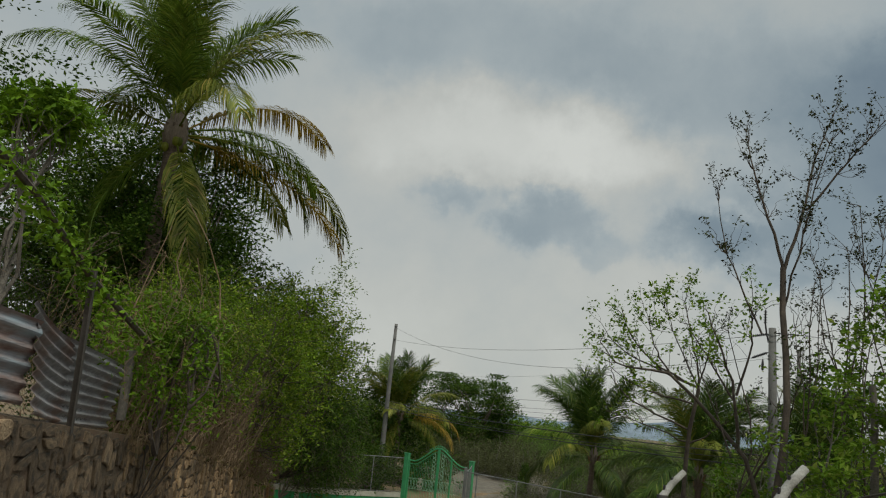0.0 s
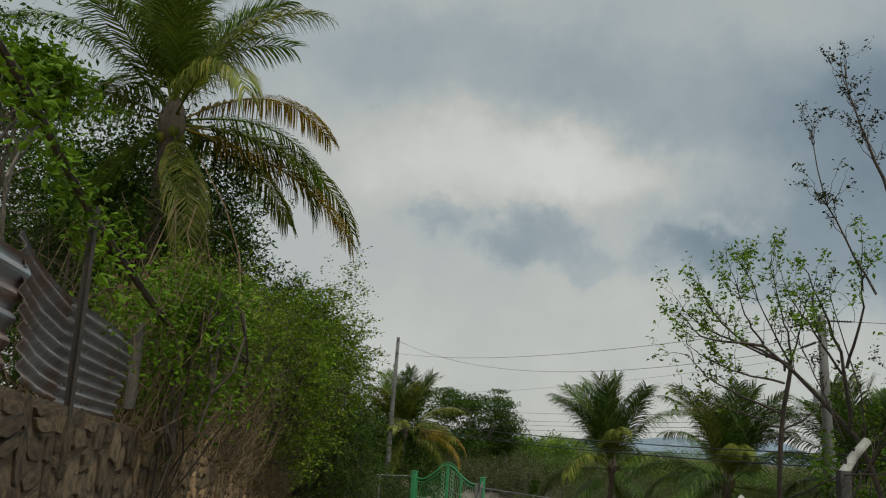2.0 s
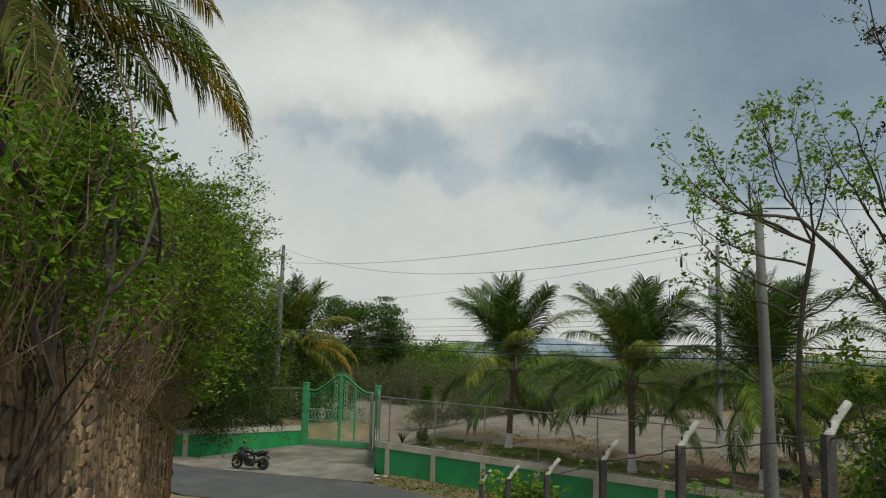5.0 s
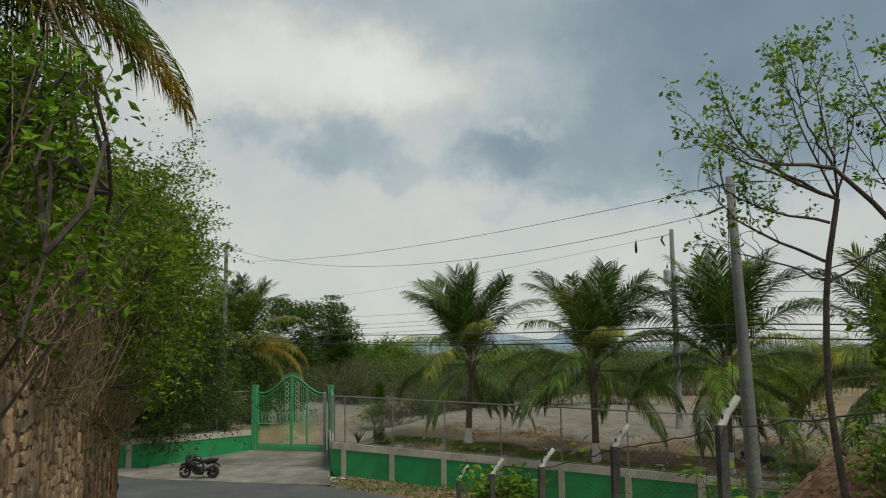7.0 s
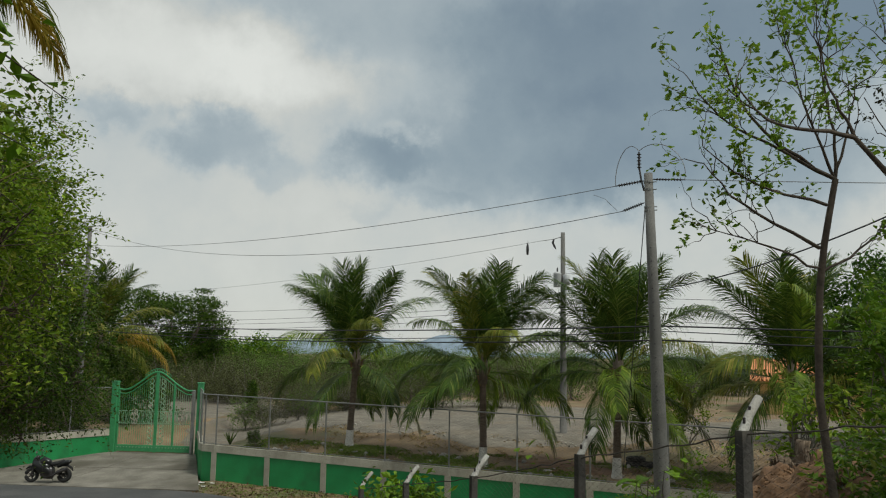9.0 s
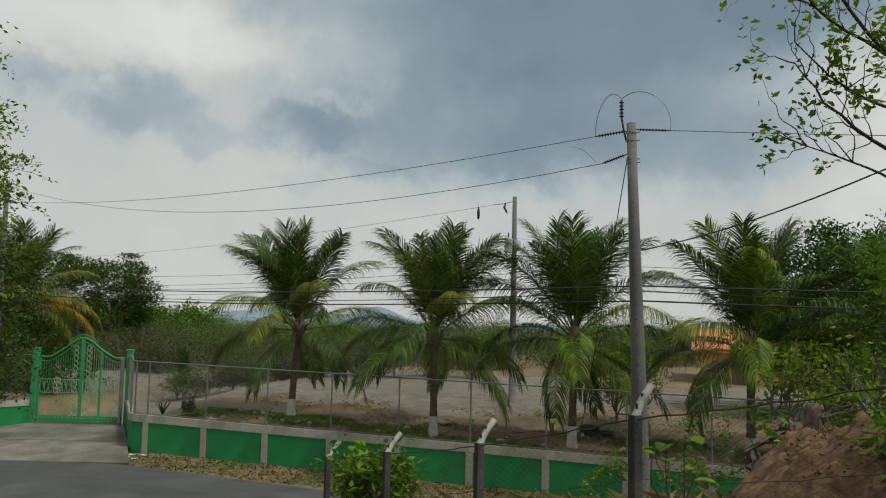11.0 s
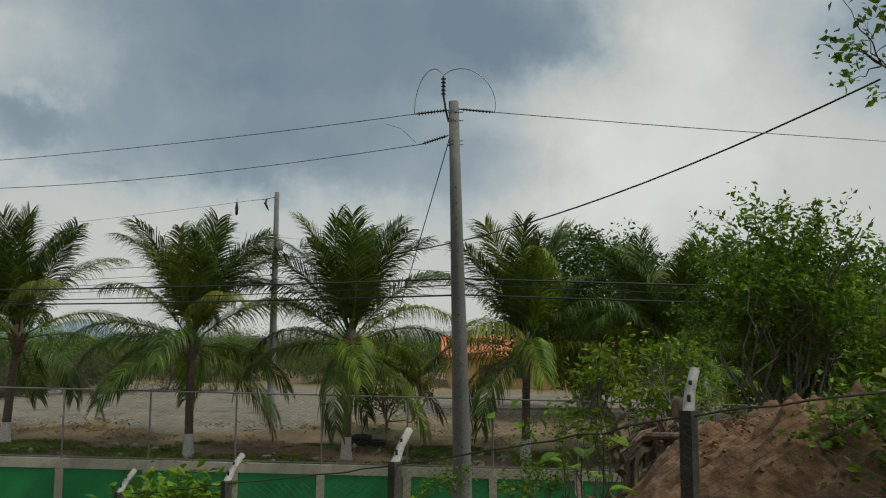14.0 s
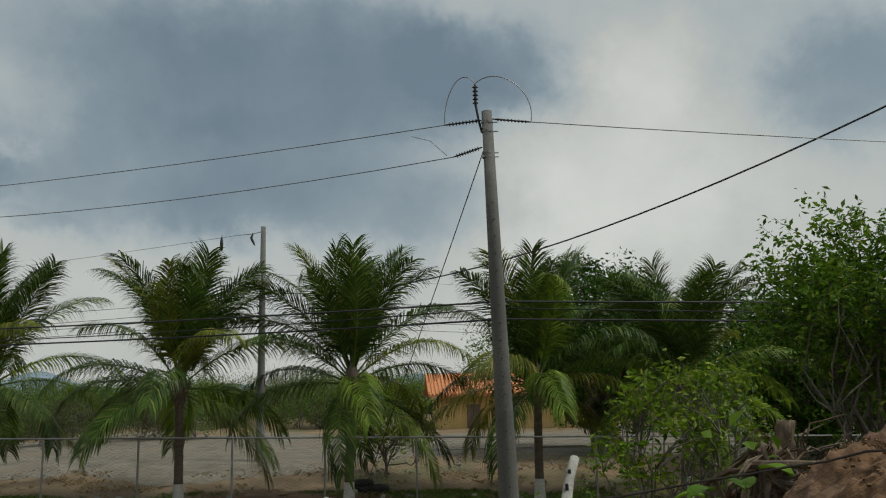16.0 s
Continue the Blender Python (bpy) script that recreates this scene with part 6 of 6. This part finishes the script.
for q in spots:
    c = SWP + SWU * q[0] - SWN * 0.03
    m = pose(c[0], c[1], q[1], 0, 0, ang) @ pose(0, 0, 0, 0, q[6], 0) @ Matrix.Diagonal((q[2] * 1.02, q[4], q[3] * 1.04, 1))
    if -0.5 < q[0] < 9.0 and count < 300:
        count += 1
        part("stone", pmesh[q[5]][q[0] > 3.2 + 0.1 * q[6]], None, sw, "", m)
    else:
        V, F = protos[q[5]]
        M = np.array(m)
        rest_chunks[q[0] > 3.2].append((V @ M[:3, :3].T + M[:3, 3], F))
tagged(part("stones", merge(rest_chunks[0]), M_STONE, sw), kind="stuff")
tagged(part("stones", merge(rest_chunks[1]), M_STONEWARM, sw, "tan stones smeared with orange earth"), kind="stuff")
# end face of the wall
end = SWP + SWU * 22.97
ch = []
for k in range(26):
    V, F = protos[k % 14]
    dz, dd = r.uniform(lie(end[0], end[1]) + 0.6, float(wall_top(23.0))), r.uniform(-0.42, -0.02)
    M = np.array(pose(end[0] + SWN[0] * dd, end[1] + SWN[1] * dd, dz, 0, 0, ang + 90) @ Matrix.Diagonal((0.22, 0.09, 0.3, 1)))
    ch.append((V @ M[:3, :3].T + M[:3, 3], F))
for q in spots:
    if q[0] > 20.6:
        c = SWP + SWU * q[0] + SWN * 0.015
        M = np.array(pose(c[0], c[1], q[1], 0, 0, ang) @ Matrix.Diagonal((q[2] * 1.3, q[4], q[3] * 1.3, 1)))
        V, F = protos[(q[5] + 5) % 14]
        ch.append((V @ M[:3, :3].T + M[:3, 3], F))
tagged(part("end_stones", merge(ch), M_ORANGE, sw, "orange earth over the end stones"), kind="stuff")

# ---------------------------------------------------------------- sheets, posts and dry stems above the wall


def corrugated(p, q, z0, z1, tilt, material, label, waves=7, seed=0):
    rr = np.random.default_rng(seed)
    t = np.linspace(0, 1, 18)
    v = np.linspace(0, 1, waves * 8 + 1)
    T, W = np.meshgrid(t, v)
    X = p[0] + (q[0] - p[0]) * T
    Y = p[1] + (q[1] - p[1]) * T
    Z = (z0[0] + (z0[1] - z0[0]) * T) * (1 - W) + (z1[0] + (z1[1] - z1[0]) * T) * W
    off = 0.022 * np.sin(W * waves * 2 * np.pi) + tilt * (W - 0.1) + 0.05 * np.sin(T * 3 + W * 2 + seed) + 0.0015 * rr.normal(size=T.shape)
    V = np.stack([X + SWN[0] * off, Y + SWN[1] * off, Z], -1).reshape(-1, 3)
    n = 18
    i, j = np.meshgrid(np.arange(len(v) - 1), np.arange(n - 1), indexing="ij")
    F = np.stack([i * n + j, i * n + j + 1, (i + 1) * n + j + 1, (i + 1) * n + j], -1).reshape(-1, 4)
    V2 = V - np.append(SWN, 0) * 0.006
    rim = [k for k in range(n)] + [k * n + n - 1 for k in range(1, len(v))] + [(len(v) - 1) * n + k for k in range(n - 2, -1, -1)] + [k * n for k in range(len(v) - 2, 0, -1)]
    N = len(V)
    S = np.array([(rim[k], rim[(k + 1) % len(rim)], rim[(k + 1) % len(rim)] + N, rim[k] + N) for k in range(len(rim))])
    return solo("corrugated_sheet", mesh_np("corrugated_sheet", np.concatenate([V, V2]), np.concatenate([F, F[:, ::-1] + N, S])), material, label, "metal sheet", group="sheets on the wall")


def sp(s, off=-0.12):
    c = SWP + SWU * s + SWN * off
    return (float(c[0]), float(c[1]))


corrugated(sp(-3.2), sp(0.1), (6.6, 6.36), (7.25, 7.1), 0.05, M_SHEETRED, "rust-red and blue-grey corrugated sheet, weathered", 5, 1)
corrugated(sp(0.0, -0.06), sp(1.05, -0.1), (6.3, 6.2), (7.27, 6.95), -0.05, M_SHEET, "grey corrugated sheet bent and leaning", 8, 2)
corrugated(sp(0.75, -0.16), sp(2.75, -0.16), (6.2, 6.1), (7.06, 6.84), 0.03, M_SHEET, "grey corrugated zinc sheet on the wall", 8, 3)
g = sp(1.12, -0.02)
ipost = thing("steel_post", pose(g[0], g[1], 6.1), "dark rusty angle-iron post", "post")
part("angle", boxq(-0.035, -0.004, -0.1, 0.035, 0.004, 1.62), M_RUSTWIRE, ipost, "", pose(0, 0, 0, 0, 6, ang))
part("flange", boxq(-0.004, -0.07, -0.1, 0.004, 0, 1.62), M_RUSTWIRE, ipost, "", pose(0, 0, 0, 0, 6, ang) @ Matrix.Translation((-0.035, 0, 0)))
g = sp(3.0, -0.1)
wpst = solo("wooden_post", bevelled("wooden_post", 0.12, 0.09, 0.85, 0.012), M_GREYBARK, "bleached split wooden post", "post", m=pose(g[0], g[1], 6.62, 0, 3, ang))
net = thing("wire_netting", Matrix(), "sagging chain-link netting behind the sheets", "fence")
m, L = along(sp(-2.5, -0.22), sp(2.6, -0.22))
V, F = chain(L, 1.75, 1.1, 0.07, 0.002)
V[:, 2] += 6.25 - 0.05 * V[:, 0]
part("netting", (V, F), M_RUSTWIRE, net, "", m)
A = [np.array((*sp(-4.5, -0.1), 8.75)), np.array((*sp(-0.6, -0.1), 8.1)), np.array((*sp(1.1, -0.1), 7.65)), np.array((*sp(2.6, 0.0), 7.3)), np.array((*sp(4.6, 0.1), 6.9))]
vine = thing("creeper", Matrix(), "yellow-green creeper climbing along a wire", "vine")
part("stem", tube(A, [0.03, 0.03, 0.035, 0.04, 0.03], 6), M_TWIG, vine)
t = r.uniform(0.1, 3.5, 1400)
B = np.stack([np.interp(t, range(5), [a[k] for a in A]) for k in range(3)], -1)
B += np.clip(r.normal(size=B.shape), -1.5, 1.5) * (0.1 + 0.16 * np.clip(t - 2, 0, 2))[:, None] * (1, 1, 1.2)
B[:, 2] -= np.clip(np.abs(r.normal(size=len(B))), 0, 1.8) * 0.22 * np.clip(t - 1.6, 0, 2)
part("leaves", leaves(r, B, 0.085, 0.3, 0.5, 0.2), M_LEAF_VINE, vine)

# dry stems and hanging vines
dry = thing("dry_vines", Matrix(), "tangle of dry brown vines hanging over the wall", "vines", kind="stuff")
ch = []
for k in range(1500):
    s0 = r.uniform(2.8, 18)
    o = r.uniform(-1.2, 0.25) + 0.05 * max(0, s0 - 10)
    c = SWP + SWU * s0 + SWN * o
    z0 = float(wall_top(s0)) + r.uniform(-0.15, 0.1)
    hgt = r.uniform(0.4, 2.4)
    c2 = c + SWU * r.normal() * 0.55 + SWN * r.uniform(-0.2, 0.5)
    ch.append(branch(r, (*c, z0), (*c2, z0 + hgt), r.uniform(0.003, 0.008), 0.002, 0.5, 6, 3)[1])
for k in range(14):
    s0 = r.uniform(4, 20)
    c = SWP + SWU * s0 + SWN * r.uniform(-1.0, 0.1)
    z0 = float(wall_top(s0))
    c2 = c + SWU * r.uniform(-1.5, 1.5) + SWN * r.uniform(-0.6, 0.8)
    ch.append(branch(r, (*c, z0), (*c2, z0 + r.uniform(1.5, 3.6)), r.uniform(0.012, 0.022), 0.008, 0.25, 7, 5)[1])
tagged(part("stems", merge(ch), M_DRYSTICK, dry), kind="stuff")
s0 = r.uniform(2.9, 19, 5200)
o = r.uniform(-0.7, 0.2, 5200)
C = np.concatenate([SWP + SWU * s0[:, None] + SWN * o[:, None], (wall_top(s0) + r.uniform(-0.2, 1.7, 5200))[:, None]], 1)
tagged(part("withered_leaves", leaves(r, C, 0.07, 0.3, 0.4, 0.6), M_LITTER, dry), kind="stuff")
ch = []
for k in range(2600):
    s0 = r.uniform(3, 23)
    o = r.uniform(-0.5, 0.1)
    c = SWP + SWU * s0 + SWN * o
    z0 = float(wall_top(s0))
    e = (c[0] + r.normal() * 0.12, c[1] + r.normal() * 0.12, z0 + r.uniform(-0.45, 0.3))
    ch.append(tube([(*c, z0), ((c[0] + e[0]) / 2 + 0.03, (c[1] + e[1]) / 2, (z0 + e[2]) / 2 + 0.08), e], [0.004, 0.003, 0.001], 3, False))
gt = thing("dry_grass", Matrix(), "dry grass tufts along the top of the wall", "grass", kind="stuff")
tagged(part("blades", merge(ch), M_DRYGRASS, gt), kind="stuff")

# ---------------------------------------------------------------- weeds and grass


def tufts(name, label, r, places, hgt, mat, per=9):
    n = len(places)
    B = np.repeat(places, per, 0) + np.concatenate([r.normal(size=(n * per, 2)) * 0.07, np.zeros((n * per, 1))], 1)
    d = np.concatenate([r.normal(size=(n * per, 2)) * 0.45, np.ones((n * per, 1))], 1) * (hgt * r.uniform(0.4, 1.3, n * per))[:, None]
    s = np.cross(d, r.normal(size=d.shape))
    s /= np.linalg.norm(s, axis=1)[:, None] + 1e-9
    w = 0.012
    tip = B + d + np.concatenate([d[:, :2] * 0.4, -0.25 * d[:, 2:]], 1)
    V = np.stack([B - s * w, B + s * w, B + d * 0.6 + s * w * 0.8, tip], 1).reshape(-1, 3)
    ob = thing(name, Matrix(), label, "grass", kind="stuff")
    tagged(part("blades", (V, np.arange(len(V)).reshape(-1, 4)), mat, ob), kind="stuff")


def scatter(r, n, x0, x1, y0, y1, keep=None):
    x, y = r.uniform(x0, x1, n), r.uniform(y0, y1, n)
    if keep is not None:
        k = keep(x, y)
        x, y = x[k], y[k]
    return np.stack([x, y, land(x, y)], -1)


patch = lambda x, y: np.sin(x * 1.3 + np.sin(y * 1.1)) + np.sin(y * 1.9 + x * 0.4) + r.normal(size=x.shape) * 0.6
tufts("yard_grass", "patchy green weeds behind the fence", r, scatter(r, 9000, 0.3, 34, 0.9, 3.8, lambda x, y: patch(x, y) > 0.35), 0.13, M_GRASS)
tufts("yard_dry_grass", "dry straw weeds behind the fence", r, scatter(r, 1800, 0.3, 36, 0.4, 8, lambda x, y: patch(x + 3, y) > 0.4), 0.13, M_DRYGRASS)
tufts("verge_grass", "thin weeds along the foot of the wall", r, scatter(r, 1500, 0.9, 36, -2.5, -0.15), 0.07, M_GRASS)
beyond = lambda x, y: ((x - 23.45) * 0.70 + (y + 24.0) * 0.71) > 0.15
tufts("lot_weeds", "tall straw-coloured weeds behind the wire fence", r, scatter(r, 3600, 17, 33, -27, -11, beyond), 0.42, M_DRYGRASS)
tufts("lot_grass", "green weeds behind the wire fence", r, scatter(r, 1500, 17, 33, -27, -11, beyond), 0.4, M_GRASS)
P = scatter(r, 4200, 0.3, 30, -2.6, -0.1)
lit = thing("leaf_litter", Matrix(), "fallen dry leaves along the road edge", "leaves", kind="stuff")
tagged(part("litter", leaves(r, P + (0, 0, 0.03), 0.11, 0.9, 0.6), M_LITTER, lit), kind="stuff")

# ---------------------------------------------------------------- house behind the yard
house = thing("house", pose(27.4, 31, lie(27.4, 29) - 0.25), "low yellow house with an orange tiled roof", "house")
part("wall", boxq(-5.6, -2, -0.3, 6, 6, 2.75), M_YELLOW, house)
rf = [(-6.2, -2.8, 2.5), (6.6, -2.8, 2.5), (6.6, 2, 3.9), (-6.2, 2, 3.9), (-6.2, 6.8, 2.5), (6.6, 6.8, 2.5)]
V = np.array(rf + [(x, y, z - 0.12) for x, y, z in rf], float)
part("roof", (V, np.array([(0, 1, 2, 3), (3, 2, 5, 4), (6, 9, 8, 7), (9, 10, 11, 8), (0, 6, 7, 1), (4, 5, 11, 10), (0, 3, 9, 6), (3, 4, 10, 9), (1, 7, 8, 2), (2, 8, 11, 5)])), M_TILE, house, "orange clay tile roof")
ch = []
for k in range(52):
    x = -6.15 + k * 0.25
    ch.append(tube([(x, -2.82, 2.53), (x, -0.4, 3.22), (x, 2.0, 3.92)], 0.07, 6))
tagged(part("tile_rows", merge(ch), M_TILE, house), kind="stuff")
dr_ = part("door", bevelled("door", 0.9, 0.08, 2.0, 0.01), M_BARK, house, "dark wooden door", pose(-3.2, -2.03, 0.85))
wn_ = part("window", bevelled("window", 1.2, 0.08, 1.0, 0.01), M_CREAM, house, "", pose(-0.8, -2.03, 1.4))
part("pane", bevelled("pane", 1.04, 0.02, 0.84, 0.004), M_PORC, wn_, "", pose(0, -0.04, 0))
kb = solo("yard_kerb", mesh_np("yard_kerb", *boxq(-14, -0.08, -0.1, 14, 0.08, 0.16)), M_CREAM, "pale concrete kerb across the yard", "kerb", m=pose(24, 13.5, lie(24, 13.5), 0, 0, 4))
tub = thing("plant_tub", pose(17.8, 3.9, lie(17.8, 3.9)), "dark heap of old tyres under the tree", "tyre")
for k in range(3):
    a_ = np.linspace(0, 2 * np.pi, 17)
    part("tyre", tube(np.stack([0.3 * np.cos(a_) + (0.55 if k == 2 else 0), 0.3 * np.sin(a_), 0 * a_ + 0.1 + (0.19 * k if k < 2 else 0)], -1), 0.11, 8, False), M_TYRE, tub)

# dug brown soil among the palms, wooden stakes, scraps by the drive
a_ = np.linspace(0, 2 * np.pi, 41)[:-1]
wob = 1 + 0.18 * np.sin(a_ * 3 + 1) + 0.12 * np.sin(a_ * 7)
rings = []
for f in (1.0, 0.8, 0.55, 0.3, 0.08):
    X, Y = 15.2 + 2.6 * f * wob * np.cos(a_), 2.9 + 1.7 * f * wob * np.sin(a_)
    rings.append(np.stack([X, Y, land(X, Y) + (0.16 * (1 - f) if f < 1 else -0.03) + 0.03 * np.sin(X * 7) * np.sin(Y * 9)], -1))
F = np.array([(g * 40 + k, g * 40 + (k + 1) % 40, (g + 1) * 40 + (k + 1) % 40, (g + 1) * 40 + k) for g in range(4) for k in range(40)])
solo("dug_soil", smooth(mesh_np("dug_soil", np.concatenate(rings), F)), M_RED, "patch of freshly dug brown soil", "ground", kind="structure")
for x, y, h in ((0.13, 24.8, 1.3), (2.3, 31.3, 1.3), (0.9, 27.5, 1.2), (-2.2, 25.4, 1.1), (5.4, 29, 1.2)):
    solo("stake", mesh_np("stake", *tube([(0, 0, -0.2), (0.02, 0, h * 0.5), (0.05, 0.02, h)], [0.09, 0.08, 0.06], 6)), M_TWIG, "dark rough wooden stake in the yard", "stake", group="stakes in the yard", m=pose(x, y, lie(x, y)))
for k in range(14):
    x, y = -1.9 + r.uniform(0, 2.6), -0.55 - r.uniform(0, 1.1)
    u_ = np.linspace(-1, 1, 4)
    U, W = np.meshgrid(u_, u_)
    V = np.stack([U * 0.1, W * 0.07, 0.02 + 0.02 * np.sin(U * 3 + k) * np.cos(W * 2)], -1).reshape(-1, 3)
    F = np.array([(i * 4 + j, i * 4 + j + 1, i * 4 + j + 5, i * 4 + j + 4) for i in range(3) for j in range(3)])
    solo("paper_scrap", mesh_np("paper_scrap", V, F), M_LIME, "crumpled white scrap of litter", "litter", group="scraps by the drive", m=pose(x, y, lie(x, y) + 0.04, 0, 0, r.uniform(0, 360)))

# ---------------------------------------------------------------- motorcycle
bike = thing("motorcycle", pose(-5.85, -3.62, 0.075 + max(lie(-5.85, -3.6), 0), 0, 0, 27), "black motorcycle parked on its stand by the road", "motorcycle")


def wheel(x, rw, tw):
    a_ = np.linspace(0, 2 * np.pi, 25)
    rim = part("wheel", tube(np.stack([x + (rw - 0.11) * np.cos(a_), 0 * a_, rw + (rw - 0.11) * np.sin(a_)], -1), 0.022, 8, False), M_BLACKPAINT, bike)
    part("tyre", smooth(mesh_np("tyre", *tube(np.stack([x + (rw - tw * 0.5) * np.cos(a_), 0 * a_, rw + (rw - tw * 0.5) * np.sin(a_)], -1), tw * 0.5, 10, False))), M_TYRE, rim)
    part("hub", tube([(x, -0.06, rw), (x, 0.06, rw)], 0.06, 10), M_PORC, rim)
    for k in range(5):
        w = k * 1.257
        part("spoke", tube([(x, 0, rw), (x + (rw - 0.11) * math.cos(w), 0, rw + (rw - 0.11) * math.sin(w))], 0.024, 6), M_PORC, rim)
    part("disc", tube([(x, 0.065, rw), (x, 0.07, rw)], 0.11, 16), M_CHROME, rim)


wheel(-0.68, 0.305, 0.14)
wheel(0.68, 0.31, 0.18)


def blob(name, pts, wid, hgt, mat, lab=""):
    """A smooth body along a spine, with its width and height at each point."""
    P = np.array(pts, float)
    a_ = np.arange(12) * 2 * np.pi / 12
    V = np.concatenate([np.stack([np.full(12, p[0]), w * 0.5 * np.cos(a_), p[2] + h * 0.5 * np.sin(a_)], -1) for p, w, h in zip(P, wid, hgt)])
    F = [(g * 12 + i, g * 12 + (i + 1) % 12, (g + 1) * 12 + (i + 1) % 12, (g + 1) * 12 + i) for g in range(len(P) - 1) for i in range(12)]
    for b in (0, (len(P) - 1) * 12):
        F += [(b + q, b + q + 1, b + 10 - q, b + 11 - q) for q in range(5)]
    return part(name, smooth(mesh_np(name, V, np.array(F))), mat, bike, lab)


blob("tank", [(-0.36, 0, 0.84), (-0.28, 0, 0.87), (-0.1, 0, 0.88), (0.08, 0, 0.83), (0.14, 0, 0.79)], [0.14, 0.32, 0.36, 0.28, 0.16], [0.14, 0.32, 0.36, 0.28, 0.14], M_BLACKPAINT)
blob("seat", [(0.08, 0, 0.78), (0.2, 0, 0.77), (0.4, 0, 0.8), (0.6, 0, 0.87), (0.68, 0, 0.89)], [0.2, 0.3, 0.32, 0.28, 0.16], [0.12, 0.18, 0.2, 0.18, 0.1], M_TYRE)
blob("tail", [(0.4, 0, 0.72), (0.62, 0, 0.8), (0.86, 0, 0.86), (0.94, 0, 0.88)], [0.26, 0.3, 0.24, 0.14], [0.26, 0.24, 0.18, 0.1], M_BLACKPAINT)
blob("engine", [(-0.3, 0, 0.42), (-0.2, 0, 0.45), (0.0, 0, 0.44), (0.16, 0, 0.42), (0.24, 0, 0.42)], [0.2, 0.36, 0.42, 0.42, 0.3], [0.36, 0.58, 0.6, 0.56, 0.4], M_PORC)
blob("headlight", [(-0.62, 0, 0.9), (-0.56, 0, 0.9), (-0.46, 0, 0.9)], [0.2, 0.28, 0.22], [0.24, 0.34, 0.28], M_BLACKPAINT)
part("lens", turn_about([(0.001, 0.03), (0.06, 0.02), (0.08, 0.0)], "lens"), M_CHROME, bike, "", pose(-0.62, 0, 0.9, 0, -90, 0))
blob("side_panel", [(-0.42, 0, 0.66), (-0.3, 0, 0.68), (-0.1, 0, 0.66), (0.1, 0, 0.64)], [0.26, 0.42, 0.42, 0.32], [0.2, 0.42, 0.4, 0.3], M_BLACKPAINT)
blob("fairing", [(-0.66, 0, 0.78), (-0.56, 0, 0.78), (-0.36, 0, 0.66), (-0.1, 0, 0.52), (0.12, 0, 0.44), (0.2, 0, 0.42)], [0.16, 0.36, 0.46, 0.48, 0.44, 0.3], [0.26, 0.44, 0.6, 0.58, 0.42, 0.28], M_BLACKPAINT)
blob("windscreen", [(-0.6, 0, 0.98), (-0.5, 0, 1.04), (-0.38, 0, 1.08)], [0.14, 0.26, 0.22], [0.1, 0.16, 0.08], M_PORC)
for sy in (-1, 1):
    part("fork_leg", tube([(-0.68, sy * 0.09, 0.31), (-0.56, sy * 0.09, 0.66), (-0.44, sy * 0.09, 1.0)], 0.034, 8), M_PORC, bike)
    part("handlebar", tube([(-0.42, sy * 0.05, 1.02), (-0.4, sy * 0.22, 1.06), (-0.3, sy * 0.38, 1.03)], 0.016, 8), M_TYRE, bike)
    mir = part("mirror", tube([(-0.38, sy * 0.26, 1.06), (-0.42, sy * 0.3, 1.18), (-0.4, sy * 0.34, 1.27)], 0.009, 6), M_TYRE, bike)
    part("glass", bevelled("glass", 0.03, 0.14, 0.09, 0.012), M_CHROME, mir, "", pose(-0.4, sy * 0.36, 1.3))
    part("swing_arm", tube([(0.12, sy * 0.1, 0.42), (0.4, sy * 0.1, 0.36), (0.68, sy * 0.1, 0.31)], 0.026, 8), M_PORC, bike)
    part("frame_tube", tube([(-0.42, sy * 0.04, 0.9), (-0.1, sy * 0.14, 0.72), (0.2, sy * 0.12, 0.5)], 0.024, 8), M_BLACKPAINT, bike)
    part("seat_tube", tube([(0.1, sy * 0.1, 0.6), (0.4, sy * 0.1, 0.7), (0.8, sy * 0.08, 0.82)], 0.016, 8), M_BLACKPAINT, bike)
part("exhaust", tube([(-0.25, -0.1, 0.28), (0.0, -0.14, 0.24), (0.3, -0.17, 0.34), (0.45, -0.18, 0.45), (0.85, -0.19, 0.6)], [0.03, 0.03, 0.04, 0.07, 0.075], 10), M_PORC, bike, "dark exhaust pipe")
part("fender", tube([(0.62, 0, 0.72), (0.8, 0, 0.72), (0.98, 0, 0.6), (1.04, 0, 0.5)], [0.05, 0.06, 0.05, 0.03], 8), M_TYRE, bike)
part("plate", bevelled("plate", 0.012, 0.18, 0.13, 0.004), M_CREAM, bike, "pale licence plate", pose(1.06, 0, 0.6, 0, 12, 0))
part("front_fender", tube([(-0.92, 0, 0.56), (-0.78, 0, 0.66), (-0.62, 0, 0.66), (-0.5, 0, 0.6)], [0.03, 0.055, 0.055, 0.03], 8), M_BLACKPAINT, bike)
part("stand", tube([(0.05, 0.12, 0.34), (0.1, 0.22, 0.15), (0.13, 0.3, -0.0)], 0.014, 6), M_PORC, bike)
